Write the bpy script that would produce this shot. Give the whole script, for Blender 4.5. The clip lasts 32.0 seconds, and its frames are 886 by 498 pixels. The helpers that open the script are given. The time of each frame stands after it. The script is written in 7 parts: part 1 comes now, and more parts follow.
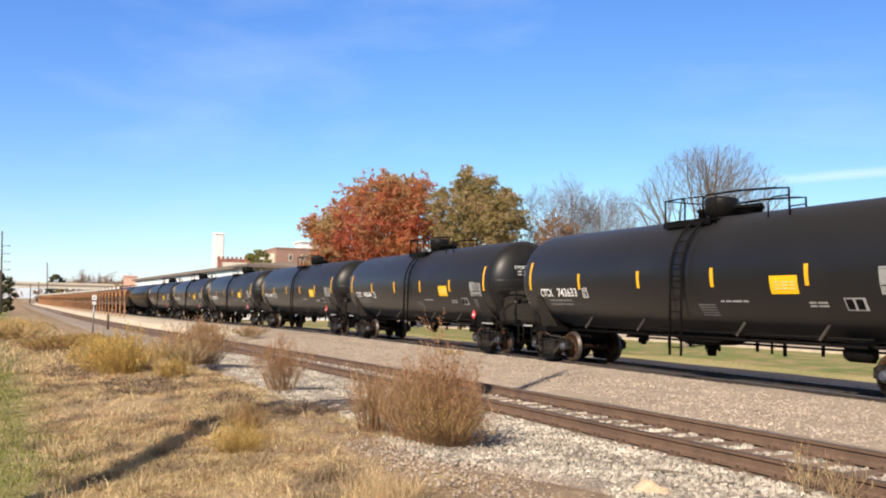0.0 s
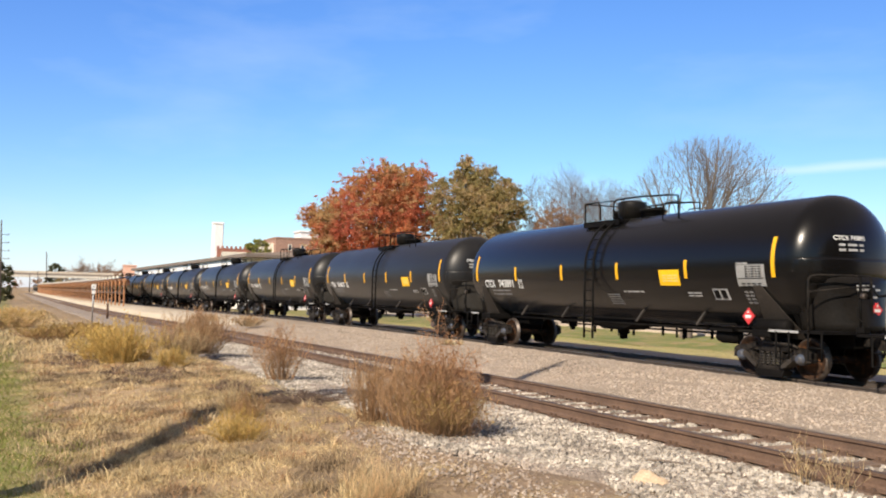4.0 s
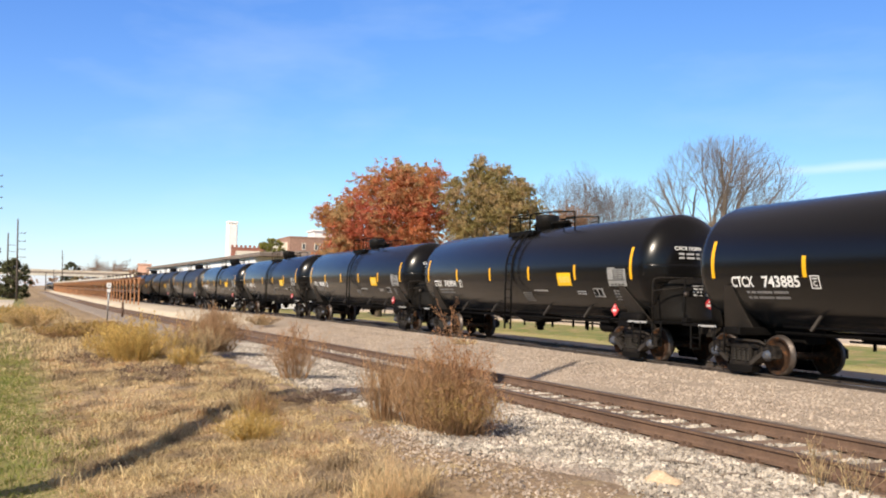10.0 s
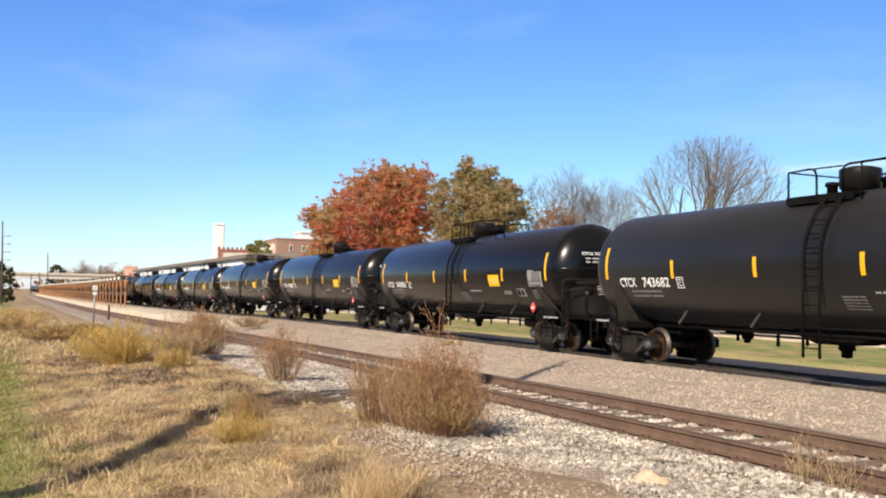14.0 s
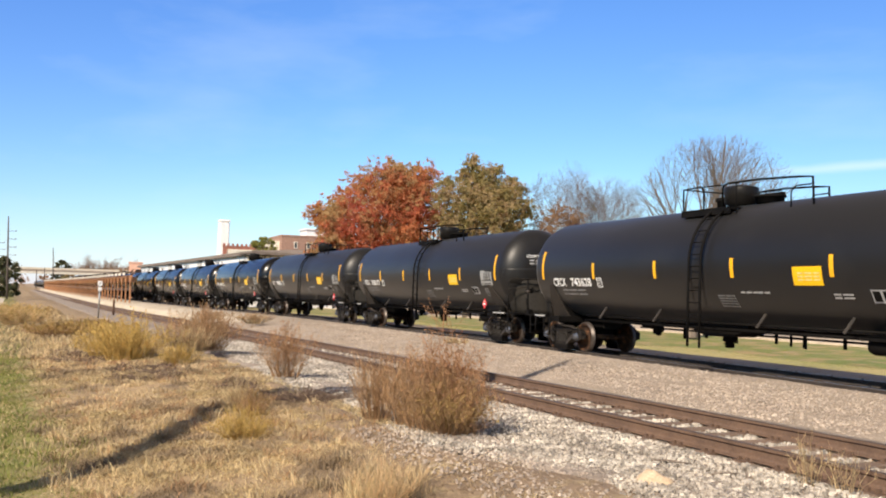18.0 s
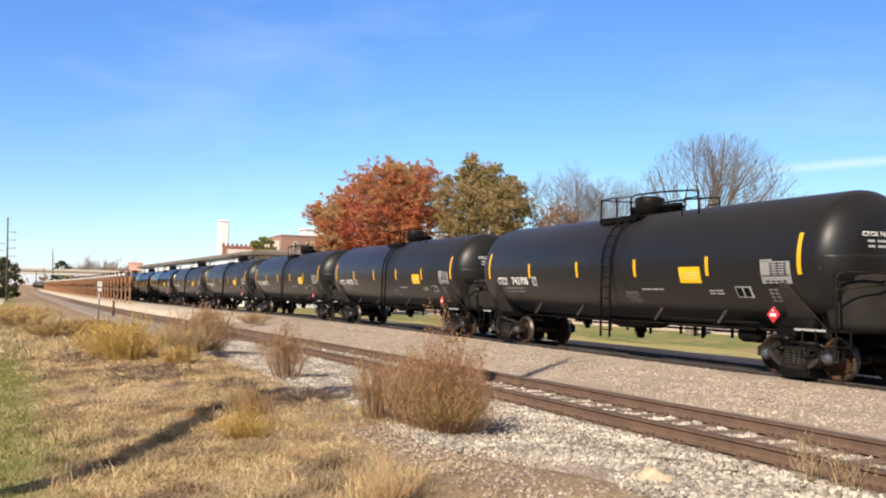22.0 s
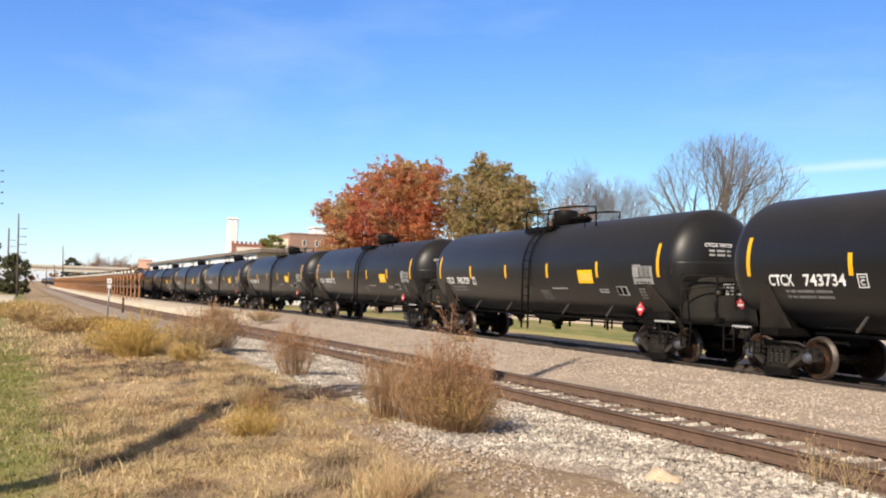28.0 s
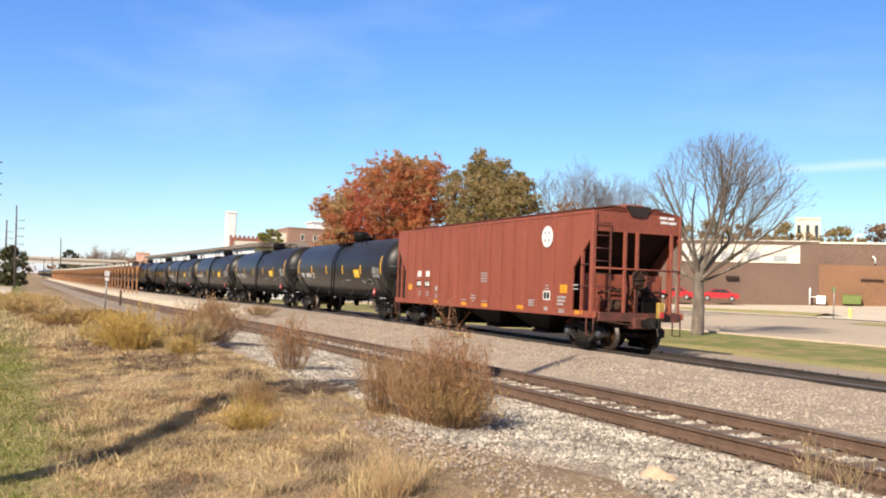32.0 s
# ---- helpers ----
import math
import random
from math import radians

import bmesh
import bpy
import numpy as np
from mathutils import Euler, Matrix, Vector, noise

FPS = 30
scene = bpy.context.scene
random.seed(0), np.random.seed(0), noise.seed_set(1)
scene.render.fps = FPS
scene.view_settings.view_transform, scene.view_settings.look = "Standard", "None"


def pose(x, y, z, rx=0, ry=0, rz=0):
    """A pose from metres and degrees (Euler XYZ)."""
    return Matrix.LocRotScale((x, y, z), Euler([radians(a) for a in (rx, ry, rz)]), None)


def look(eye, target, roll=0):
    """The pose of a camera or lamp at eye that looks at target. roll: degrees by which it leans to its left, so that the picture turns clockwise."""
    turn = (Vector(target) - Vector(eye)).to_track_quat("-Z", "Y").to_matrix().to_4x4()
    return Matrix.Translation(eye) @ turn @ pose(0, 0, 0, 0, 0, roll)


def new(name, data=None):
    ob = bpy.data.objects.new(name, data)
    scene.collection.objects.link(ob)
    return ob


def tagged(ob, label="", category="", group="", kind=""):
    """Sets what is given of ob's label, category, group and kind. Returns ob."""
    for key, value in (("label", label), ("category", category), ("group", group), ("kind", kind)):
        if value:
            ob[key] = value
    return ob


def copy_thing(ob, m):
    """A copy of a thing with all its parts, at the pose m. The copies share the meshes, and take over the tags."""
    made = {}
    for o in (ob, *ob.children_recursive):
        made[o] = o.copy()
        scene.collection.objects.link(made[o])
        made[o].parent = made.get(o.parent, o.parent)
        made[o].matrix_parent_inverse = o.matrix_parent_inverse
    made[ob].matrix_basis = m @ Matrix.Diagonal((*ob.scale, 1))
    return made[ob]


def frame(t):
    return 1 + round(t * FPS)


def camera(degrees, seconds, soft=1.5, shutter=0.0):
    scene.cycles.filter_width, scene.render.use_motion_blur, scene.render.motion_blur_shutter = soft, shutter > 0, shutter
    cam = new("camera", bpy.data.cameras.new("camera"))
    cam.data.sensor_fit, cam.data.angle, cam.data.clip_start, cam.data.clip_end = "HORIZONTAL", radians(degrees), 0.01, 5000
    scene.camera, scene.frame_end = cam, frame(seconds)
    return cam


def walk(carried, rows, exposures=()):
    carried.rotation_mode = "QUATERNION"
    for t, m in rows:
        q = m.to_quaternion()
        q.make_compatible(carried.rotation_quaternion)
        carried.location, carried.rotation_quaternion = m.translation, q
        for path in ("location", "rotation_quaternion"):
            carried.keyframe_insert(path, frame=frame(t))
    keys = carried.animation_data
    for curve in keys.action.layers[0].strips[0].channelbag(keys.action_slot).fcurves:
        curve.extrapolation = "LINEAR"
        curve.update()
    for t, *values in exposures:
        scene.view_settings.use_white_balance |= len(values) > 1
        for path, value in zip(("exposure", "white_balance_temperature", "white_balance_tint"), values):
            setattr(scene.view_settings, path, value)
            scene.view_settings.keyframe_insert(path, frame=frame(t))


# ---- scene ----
CLIP = 32.0
cam = camera(52.56, CLIP, soft=2.0)
EYE = (0.0, 0.0, 1.68)
# seconds, then the turn of the hand-held camera in degrees
TURNS = [(0, 93.601, -1.040, 63.975),(0.5, 93.395, -0.983, 63.682),(1, 93.337, -1.117, 63.542),(1.5, 93.397, -1.302, 63.489),(2, 93.404, -1.319, 63.573),(2.5, 93.325, -1.293, 63.720),(3, 93.156, -1.254, 63.848),(3.5, 93.020, -1.160, 63.901),(5.5, 92.807, -1.468, 64.014),(6, 92.752, -1.457, 64.037),(6.5, 92.669, -1.410, 64.104),(7, 92.657, -1.328, 64.259),(7.5, 92.592, -1.390, 64.351),(8, 92.632, -1.477, 64.448),(8.5, 92.778, -1.637, 64.576),(9, 92.834, -1.630, 64.732),(9.5, 92.826, -1.538, 64.774),(10, 92.918, -1.353, 64.775),(10.5, 92.916, -1.216, 64.821),(11, 92.873, -1.241, 64.851),(11.5, 92.827, -1.269, 64.636),(12, 92.856, -1.347, 64.481),(12.5, 92.912, -1.331, 64.303),(13, 92.935, -1.249, 64.157),(13.5, 92.924, -1.181, 64.048),(14, 92.999, -1.071, 64.002),(14.5, 93.032, -1.133, 64.047),(16.5, 93.021, -1.638, 64.132),(17, 92.965, -1.657, 64.189),(17.5, 92.903, -1.608, 64.240),(18, 92.871, -1.501, 64.273),(18.5, 92.870, -1.478, 64.245),(19, 92.881, -1.542, 64.211),(19.5, 92.868, -1.567, 64.180),(20, 92.910, -1.528, 64.188),(20.5, 92.843, -1.352, 64.202),(21, 92.865, -1.164, 64.189),(21.5, 92.813, -1.183, 64.216),(22, 92.808, -1.222, 64.262),(22.5, 92.785, -1.355, 64.356),(23, 92.773, -1.428, 64.484),(23.5, 92.794, -1.482, 64.515),(24, 92.824, -1.422, 64.572),(24.5, 92.863, -1.357, 64.630),(25, 92.860, -1.396, 64.749),(25.5, 92.891, -1.598, 64.750),(27.5, 92.790, -1.687, 64.683),(28, 92.734, -1.605, 64.798),(28.5, 92.713, -1.653, 64.834),(29, 92.755, -1.677, 64.831),(29.5, 92.878, -1.787, 64.728),(30, 93.103, -1.812, 64.403),(30.5, 93.117, -1.933, 64.231),(31, 92.792, -2.042, 64.383),(31.5, 92.599, -2.118, 64.604),(32, 92.480, -2.163, 64.654)]
walk(cam, [(t, pose(*EYE, a, b, c)) for t, a, b, c in TURNS], exposures=[(0, 0.40, 6800, 14), (CLIP, 0.40, 6800, 14)])

# ---- light ----
SUN_UP, SUN_AZ = radians(36.0), radians(31.0)   # azimuth from -y towards +x
sun_way = Vector((math.sin(SUN_AZ) * math.cos(SUN_UP), -math.cos(SUN_AZ) * math.cos(SUN_UP), math.sin(SUN_UP)))
sun = new("sun", bpy.data.lights.new("sun", "SUN"))
sun.data.energy, sun.data.angle, sun.data.color = 5.0, radians(0.55), (1.0, 0.91, 0.76)
sun.matrix_world = look((20, -40, 60), Vector((20, -40, 60)) - sun_way)

world = bpy.data.worlds.new("sky")
scene.world = world
world.use_nodes = True
wn, wl = world.node_tree.nodes, world.node_tree.links
wn.clear()
sky = wn.new("ShaderNodeTexSky")
sky.sky_type, sky.sun_disc = "NISHITA", False
sky.sun_elevation, sky.sun_rotation = SUN_UP, math.atan2(sun_way.x, sun_way.y)
sky.air_density, sky.dust_density, sky.ozone_density, sky.altitude = 1.0, 0.3, 1.5, 300
wcoord, wmap, wnoise, wramp = (wn.new("ShaderNode" + k) for k in ("TexCoord", "Mapping", "TexNoise", "ValToRGB"))
wmap.inputs["Scale"].default_value = (1.2, 2.2, 7.0)
wmap.inputs["Rotation"].default_value = (0.2, 0.12, 0.5)
wnoise.inputs["Scale"].default_value, wnoise.inputs["Detail"].default_value, wnoise.inputs["Roughness"].default_value = 1.6, 5, 0.55
wramp.color_ramp.elements[0].position, wramp.color_ramp.elements[1].position = 0.52, 0.85
wramp.color_ramp.elements[0].color, wramp.color_ramp.elements[1].color = (0, 0, 0, 1), (0.22, 0.22, 0.22, 1)
# the air's own blue: deep overhead, pale at the horizon
wsep, wcom = wn.new("ShaderNodeSeparateColor"), wn.new("ShaderNodeCombineColor")
wl.new(sky.outputs["Color"], wsep.inputs["Color"])
for i, (gain, power) in enumerate(((0.475, 1.12), (0.71, 1.18), (1.02, 0.68))):
    wp, wm = wn.new("ShaderNodeMath"), wn.new("ShaderNodeMath")
    ws = wn.new("ShaderNodeMath")
    ws.operation, wp.operation, wm.operation = "MULTIPLY", "POWER", "MULTIPLY"
    ws.inputs[1].default_value, wp.inputs[1].default_value, wm.inputs[1].default_value = 0.19, power, gain / 0.19
    wl.new(wsep.outputs[i], ws.inputs[0])
    wl.new(ws.outputs[0], wp.inputs[0])
    wl.new(wp.outputs[0], wm.inputs[0])
    wl.new(wm.outputs[0], wcom.inputs[i])
# warmer and paler low down, darker and deeper towards the zenith
wdir, wgrad, wmul = wn.new("ShaderNodeSeparateXYZ"), wn.new("ShaderNodeValToRGB"), wn.new("ShaderNodeMixRGB")
wmul.blend_type, wmul.inputs[0].default_value = "MULTIPLY", 1.0
while len(wgrad.color_ramp.elements) < 4:
    wgrad.color_ramp.elements.new(0.5)
for e, (at, col) in zip(wgrad.color_ramp.elements, ((0.0, (1.04, 0.79, 0.82)), (0.14, (0.865, 0.825, 0.825)), (0.34, (0.745, 0.875, 0.82)), (0.70, (0.55, 0.45, 0.34)))):
    e.position, e.color = at, (*col, 1)
wgain = wn.new("ShaderNodeVectorMath")
wgain.operation = "SCALE"
wgain.inputs["Scale"].default_value = 1.205
wl.new(wcom.outputs["Color"], wmul.inputs[1])
wl.new(wgrad.outputs["Color"], wmul.inputs[2])
wl.new(wdir.outputs["Z"], wgrad.inputs["Fac"])
# a little deeper towards the north-east, away from the town's haze
wside, wdeep = wn.new("ShaderNodeMapRange"), wn.new("ShaderNodeMixRGB")
wside.interpolation_type = "SMOOTHSTEP"
wside.inputs["From Min"].default_value, wside.inputs["From Max"].default_value = 0.36, 0.88
wdeep.blend_type, wdeep.inputs[2].default_value = "MULTIPLY", (0.91, 0.86, 0.91, 1)
wl.new(wdir.outputs["Y"], wside.inputs["Value"])
wl.new(wside.outputs["Result"], wdeep.inputs[0])
wl.new(wmul.outputs["Color"], wdeep.inputs[1])
wl.new(wdeep.outputs["Color"], wgain.inputs[0])
# an added pale veil above the view, to neutralise overhead light and reflections
wveil, wvr = wn.new("ShaderNodeMixRGB"), wn.new("ShaderNodeMapRange")
wveil.inputs[2].default_value = (1.60, 1.45, 1.50, 1)
wvr.inputs["From Min"].default_value, wvr.inputs["From Max"].default_value, wvr.inputs["To Max"].default_value = 0.34, 0.58, 0.80
wmix, wback, wout = wn.new("ShaderNodeMixRGB"), wn.new("ShaderNodeBackground"), wn.new("ShaderNodeOutputWorld")
wmix.inputs[2].default_value = (4.2, 5.2, 5.8, 1)
wback.inputs["Strength"].default_value = 0.15
for a, b in ((wcoord.outputs["Generated"], wmap.inputs["Vector"]), (wmap.outputs["Vector"], wnoise.inputs["Vector"]),
             (wnoise.outputs["Fac"], wramp.inputs["Fac"]), (wramp.outputs["Color"], wmix.inputs[0]), (wgain.outputs["Vector"], wveil.inputs[1]), (wveil.outputs["Color"], wmix.inputs[1]), (wdir.outputs["Z"], wvr.inputs["Value"]), (wvr.outputs["Result"], wveil.inputs[0]), (wcoord.outputs["Generated"], wdir.inputs[0]),
             (wback.outputs["Background"], wout.inputs["Surface"])):
    wl.new(a, b)


# a long thin streak of high cloud, low in the north-east
def sky_math(op, a, b):
    m = wn.new("ShaderNodeMath")
    m.operation = op
    for i, v in enumerate((a, b)):
        if isinstance(v, float):
            m.inputs[i].default_value = v
        else:
            wl.new(v, m.inputs[i])
    return m.outputs[0]


def sky_step(value, lo, hi):
    m = wn.new("ShaderNodeMapRange")
    m.interpolation_type = "SMOOTHSTEP"
    m.inputs["From Min"].default_value, m.inputs["From Max"].default_value = lo, hi
    wl.new(value, m.inputs["Value"])
    return m.outputs["Result"]


wfray = wn.new("ShaderNodeTexNoise")
wfray.inputs["Scale"].default_value, wfray.inputs["Detail"].default_value = 9.0, 4
wl.new(wmap.outputs["Vector"], wfray.inputs["Vector"])
height = sky_math("SUBTRACT", sky_math("SUBTRACT", wdir.outputs["Z"], sky_math("MULTIPLY", wdir.outputs["Y"], 0.068)), 0.0875)
height = sky_math("ADD", height, sky_math("MULTIPLY", sky_math("SUBTRACT", wfray.outputs["Fac"], 0.5), 0.006))
wisp = sky_math("MULTIPLY", sky_step(sky_math("ABSOLUTE", height, 0.0), 0.0075, 0.0), sky_step(wdir.outputs["Y"], 0.64, 0.76))
wstreak = wn.new("ShaderNodeMixRGB")
wstreak.inputs[2].default_value = (4.6, 5.6, 6.2, 1)
wl.new(sky_math("MULTIPLY", wisp, 0.45), wstreak.inputs[0])
wl.new(wmix.outputs["Color"], wstreak.inputs[1])
wl.new(wstreak.outputs["Color"], wback.inputs["Color"])


# ---- materials ----
def material(name, base, second=None, rough=0.7, metal=0.0, scale=4.0, stretch=(1, 1, 1), fine=40.0, bump=0.2, depth=0.01,
             third=None, spot=(0.58, 0.72), random_value=0.0, island=0.0, spec=0.5, coat=0.0, sheer=0.0, dust=0.0):
    """A two-scale procedural surface: base blends to second by large noise, to third in spots; fine grain drives bump."""
    m = bpy.data.materials.new(name)
    m.use_nodes = True
    nt = m.node_tree
    n, l = nt.nodes, nt.links
    b = n["Principled BSDF"]
    co, mp, big, small = n.new("ShaderNodeTexCoord"), n.new("ShaderNodeMapping"), n.new("ShaderNodeTexNoise"), n.new("ShaderNodeTexNoise")
    mp.inputs["Scale"].default_value = stretch
    l.new(co.outputs["Object"], mp.inputs["Vector"])
    for t, s, d in ((big, scale, 4), (small, fine, 3)):
        l.new(mp.outputs["Vector"], t.inputs["Vector"])
        t.inputs["Scale"].default_value, t.inputs["Detail"].default_value = s, d
    ramp = n.new("ShaderNodeValToRGB")
    ramp.color_ramp.elements[0].position, ramp.color_ramp.elements[1].position = 0.35, 0.65
    second = second or tuple(c * 0.75 for c in base)
    ramp.color_ramp.elements[0].color, ramp.color_ramp.elements[1].color = (*base, 1), (*second, 1)
    l.new(big.outputs["Fac"], ramp.inputs["Fac"])
    colour = ramp.outputs["Color"]
    grain = n.new("ShaderNodeMixRGB")
    grain.blend_type = "OVERLAY"
    grain.inputs[0].default_value = 0.55
    l.new(colour, grain.inputs[1])
    l.new(small.outputs["Fac"], grain.inputs[2])
    colour = grain.outputs["Color"]
    if third:
        spots = n.new("ShaderNodeTexNoise")
        spots.inputs["Scale"].default_value, spots.inputs["Detail"].default_value = scale * 2.7, 6
        l.new(mp.outputs["Vector"], spots.inputs["Vector"])
        sr = n.new("ShaderNodeValToRGB")
        sr.color_ramp.elements[0].position, sr.color_ramp.elements[1].position = spot
        mix = n.new("ShaderNodeMixRGB")
        mix.inputs[2].default_value = (*third, 1)
        l.new(spots.outputs["Fac"], sr.inputs["Fac"])
        l.new(sr.outputs["Color"], mix.inputs[0])
        l.new(colour, mix.inputs[1])
        colour = mix.outputs["Color"]
    if random_value or island:
        hsv = n.new("ShaderNodeHueSaturation")
        mr = n.new("ShaderNodeMapRange")
        if island:
            src = n.new("ShaderNodeNewGeometry").outputs["Random Per Island"]
        else:
            src = n.new("ShaderNodeObjectInfo").outputs["Random"]
        k = island or random_value
        mr.inputs["To Min"].default_value, mr.inputs["To Max"].default_value = 1 - k, 1 + k
        l.new(src, mr.inputs["Value"])
        l.new(mr.outputs["Result"], hsv.inputs["Value"])
        l.new(colour, hsv.inputs["Color"])
        colour = hsv.outputs["Color"]
    l.new(colour, b.inputs["Base Color"])
    rr = n.new("ShaderNodeMapRange")
    rr.inputs["To Min"].default_value, rr.inputs["To Max"].default_value = max(rough - 0.1, 0.02), min(rough + 0.12, 1)
    l.new(big.outputs["Fac"], rr.inputs["Value"])
    l.new(rr.outputs["Result"], b.inputs["Roughness"])
    b.inputs["Metallic"].default_value = metal
    b.inputs["Specular IOR Level"].default_value = spec
    b.inputs["Sheen Weight"].default_value, b.inputs["Sheen Roughness"].default_value = dust, 0.45
    b.inputs["Sheen Tint"].default_value = (1.0, 0.93, 0.86, 1)
    b.inputs["Coat Weight"].default_value = coat
    b.inputs["Coat Roughness"].default_value = 0.12
    if sheer:
        b.inputs["Subsurface Weight"].default_value = 0.0
        tr = n.new("ShaderNodeBsdfTranslucent")
        ms = n.new("ShaderNodeMixShader")
        ms.inputs[0].default_value = sheer
        l.new(colour, tr.inputs["Color"])
        l.new(b.outputs[0], ms.inputs[1])
        l.new(tr.outputs[0], ms.inputs[2])
        l.new(ms.outputs[0], n["Material Output"].inputs["Surface"])
    if bump:
        bp = n.new("ShaderNodeBump")
        bp.inputs["Strength"].default_value, bp.inputs["Distance"].default_value = bump, depth
        l.new(small.outputs["Fac"], bp.inputs["Height"])
        l.new(bp.outputs["Normal"], b.inputs["Normal"])
    return m


M = {}
M["black"] = material("matte_black_tank_paint", (0.0105, 0.0101, 0.0102), (0.0125, 0.012, 0.012), 0.40, scale=0.25, stretch=(0.6, 1, 1), fine=160, bump=0.01, depth=0.004,
                      third=(0.027, 0.0258, 0.025), spot=(0.55, 0.98), spec=0.30, dust=0.075)
M["gloss"] = material("glossy_black_tank_paint", (0.0036, 0.0034, 0.0035), (0.0044, 0.0042, 0.0042), 0.23, scale=0.18, stretch=(0.6, 1, 1), fine=160, bump=0.0, depth=0.01, spec=0.30, dust=0.06)
M["shield"] = material("grimy_black_shield_paint", (0.0085, 0.0077, 0.0071), (0.013, 0.0115, 0.0102), 0.4, scale=1.2, fine=25, bump=0.02, spec=0.14)
M["shield_dust"] = material("dust_covered_shield_paint", (0.027, 0.0245, 0.021), (0.020, 0.018, 0.016), 0.6, scale=0.9, fine=25, bump=0.02, third=(0.036, 0.032, 0.027), spot=(0.5, 0.8), spec=0.12)
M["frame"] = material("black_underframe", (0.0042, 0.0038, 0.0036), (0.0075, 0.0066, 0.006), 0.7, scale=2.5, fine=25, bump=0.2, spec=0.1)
M["truck"] = material("grimy_cast_steel", (0.014, 0.0115, 0.0095), (0.030, 0.024, 0.019), 0.75, scale=4, fine=30, bump=0.35, third=(0.006, 0.0052, 0.0048), spot=(0.42, 0.60), spec=0.2)
M["dusty"] = material("dusty_black_steel", (0.028, 0.0235, 0.0195), (0.042, 0.035, 0.029), 0.62, scale=1.6, fine=25, bump=0.12, third=(0.06, 0.05, 0.04), spot=(0.58, 0.8), spec=0.3)
M["wheel"] = material("rusty_wheel_steel", (0.036, 0.019, 0.011), (0.016, 0.0105, 0.0075), 0.75, 0.1, scale=2.2, fine=35, bump=0.2, third=(0.15, 0.062, 0.024), spot=(0.50, 0.76), random_value=0.7, spec=0.2)
M["tread"] = material("polished_tread_steel", (0.11, 0.09, 0.078), (0.05, 0.04, 0.034), 0.5, 0.6, scale=6, fine=50, bump=0.05)
M["cap"] = material("dull_blue_bearing_cap", (0.05, 0.066, 0.10), (0.055, 0.054, 0.058), 0.6, scale=9, fine=40, bump=0.1)
M["spring"] = material("dusty_spring_steel", (0.022, 0.019, 0.016), (0.034, 0.029, 0.024), 0.6, scale=9, fine=60, bump=0.1)
M["yellow"] = material("yellow_reflective_tape", (0.85, 0.44, 0.012), (0.80, 0.40, 0.01), 0.45, scale=3, fine=60, bump=0.03)
M["sign"] = material("yellow_sign_board", (0.86, 0.50, 0.008), (0.82, 0.46, 0.008), 0.45, scale=3, fine=60, bump=0.02)
M["amber"] = material("amber_reflector", (0.74, 0.31, 0.012), (0.66, 0.27, 0.012), 0.45, scale=3, fine=60, bump=0.03)
M["white"] = material("white_stencil_paint", (0.78, 0.78, 0.76), (0.68, 0.68, 0.66), 0.6, scale=6, fine=60, bump=0.02)
M["grey"] = material("grey_stencil_paint", (0.40, 0.40, 0.40), (0.32, 0.32, 0.31), 0.6, scale=8, fine=60, bump=0.02)
M["panel"] = material("pale_grey_panel_paint", (0.30, 0.30, 0.29), (0.26, 0.26, 0.25), 0.6, scale=6, fine=60, bump=0.02)
M["dimgrey"] = material("faded_small_lettering", (0.20, 0.20, 0.20), (0.14, 0.14, 0.14), 0.6, scale=8, fine=60, bump=0.02)
M["red"] = material("red_placard", (0.62, 0.045, 0.05), (0.55, 0.04, 0.045), 0.5, scale=5, fine=60, bump=0.02)
M["oxide"] = material("oxide_red_car_paint", (0.285, 0.074, 0.041), (0.24, 0.061, 0.034), 0.62, scale=0.9, stretch=(2.2, 1, 0.5), fine=18, bump=0.08,
                      third=(0.20, 0.048, 0.03), spot=(0.60, 0.85))
# slope sheet's grime, darkened further: the end opening's shade is in the colour
M["grimy"] = material("grimy_shade_slope_paint", (0.032, 0.014, 0.010), (0.020, 0.010, 0.008), 0.8, scale=1.5, fine=20, bump=0.1, third=(0.055, 0.020, 0.013), spot=(0.6, 0.8), spec=0.15)
M["rusty_gear"] = material("rusty_brake_gear", (0.085, 0.042, 0.027), (0.040, 0.024, 0.018), 0.8, scale=5, fine=30, bump=0.3, third=(0.012, 0.010, 0.009), spot=(0.50, 0.62), spec=0.2)
# darker copy of the oxide red: the frame's shade is put into the colour
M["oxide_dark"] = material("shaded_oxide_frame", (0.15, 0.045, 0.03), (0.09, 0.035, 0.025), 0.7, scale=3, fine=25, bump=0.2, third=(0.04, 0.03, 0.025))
M["rail"] = material("rusty_rail_steel", (0.17, 0.105, 0.070), (0.12, 0.075, 0.052), 0.75, 0.1, scale=3, fine=40, bump=0.2)
M["railhead"] = material("worn_rail_head", (0.115, 0.08, 0.06), (0.085, 0.06, 0.045), 0.55, 0.3, scale=4, stretch=(0.2, 1, 1), fine=40, bump=0.05)
M["raildark"] = material("dark_worn_rail_steel", (0.075, 0.06, 0.05), (0.05, 0.04, 0.034), 0.7, 0.1, scale=3, fine=40, bump=0.2)
M["railbright"] = material("worn_main_rail_head", (0.26, 0.235, 0.21), (0.18, 0.16, 0.14), 0.32, 0.8, scale=4, stretch=(0.2, 1, 1), fine=40, bump=0.05)
M["tie"] = material("weathered_tie_timber", (0.24, 0.165, 0.115), (0.16, 0.11, 0.078), 0.85, scale=3, stretch=(5, 1, 1), fine=25, bump=0.5, random_value=0.25)
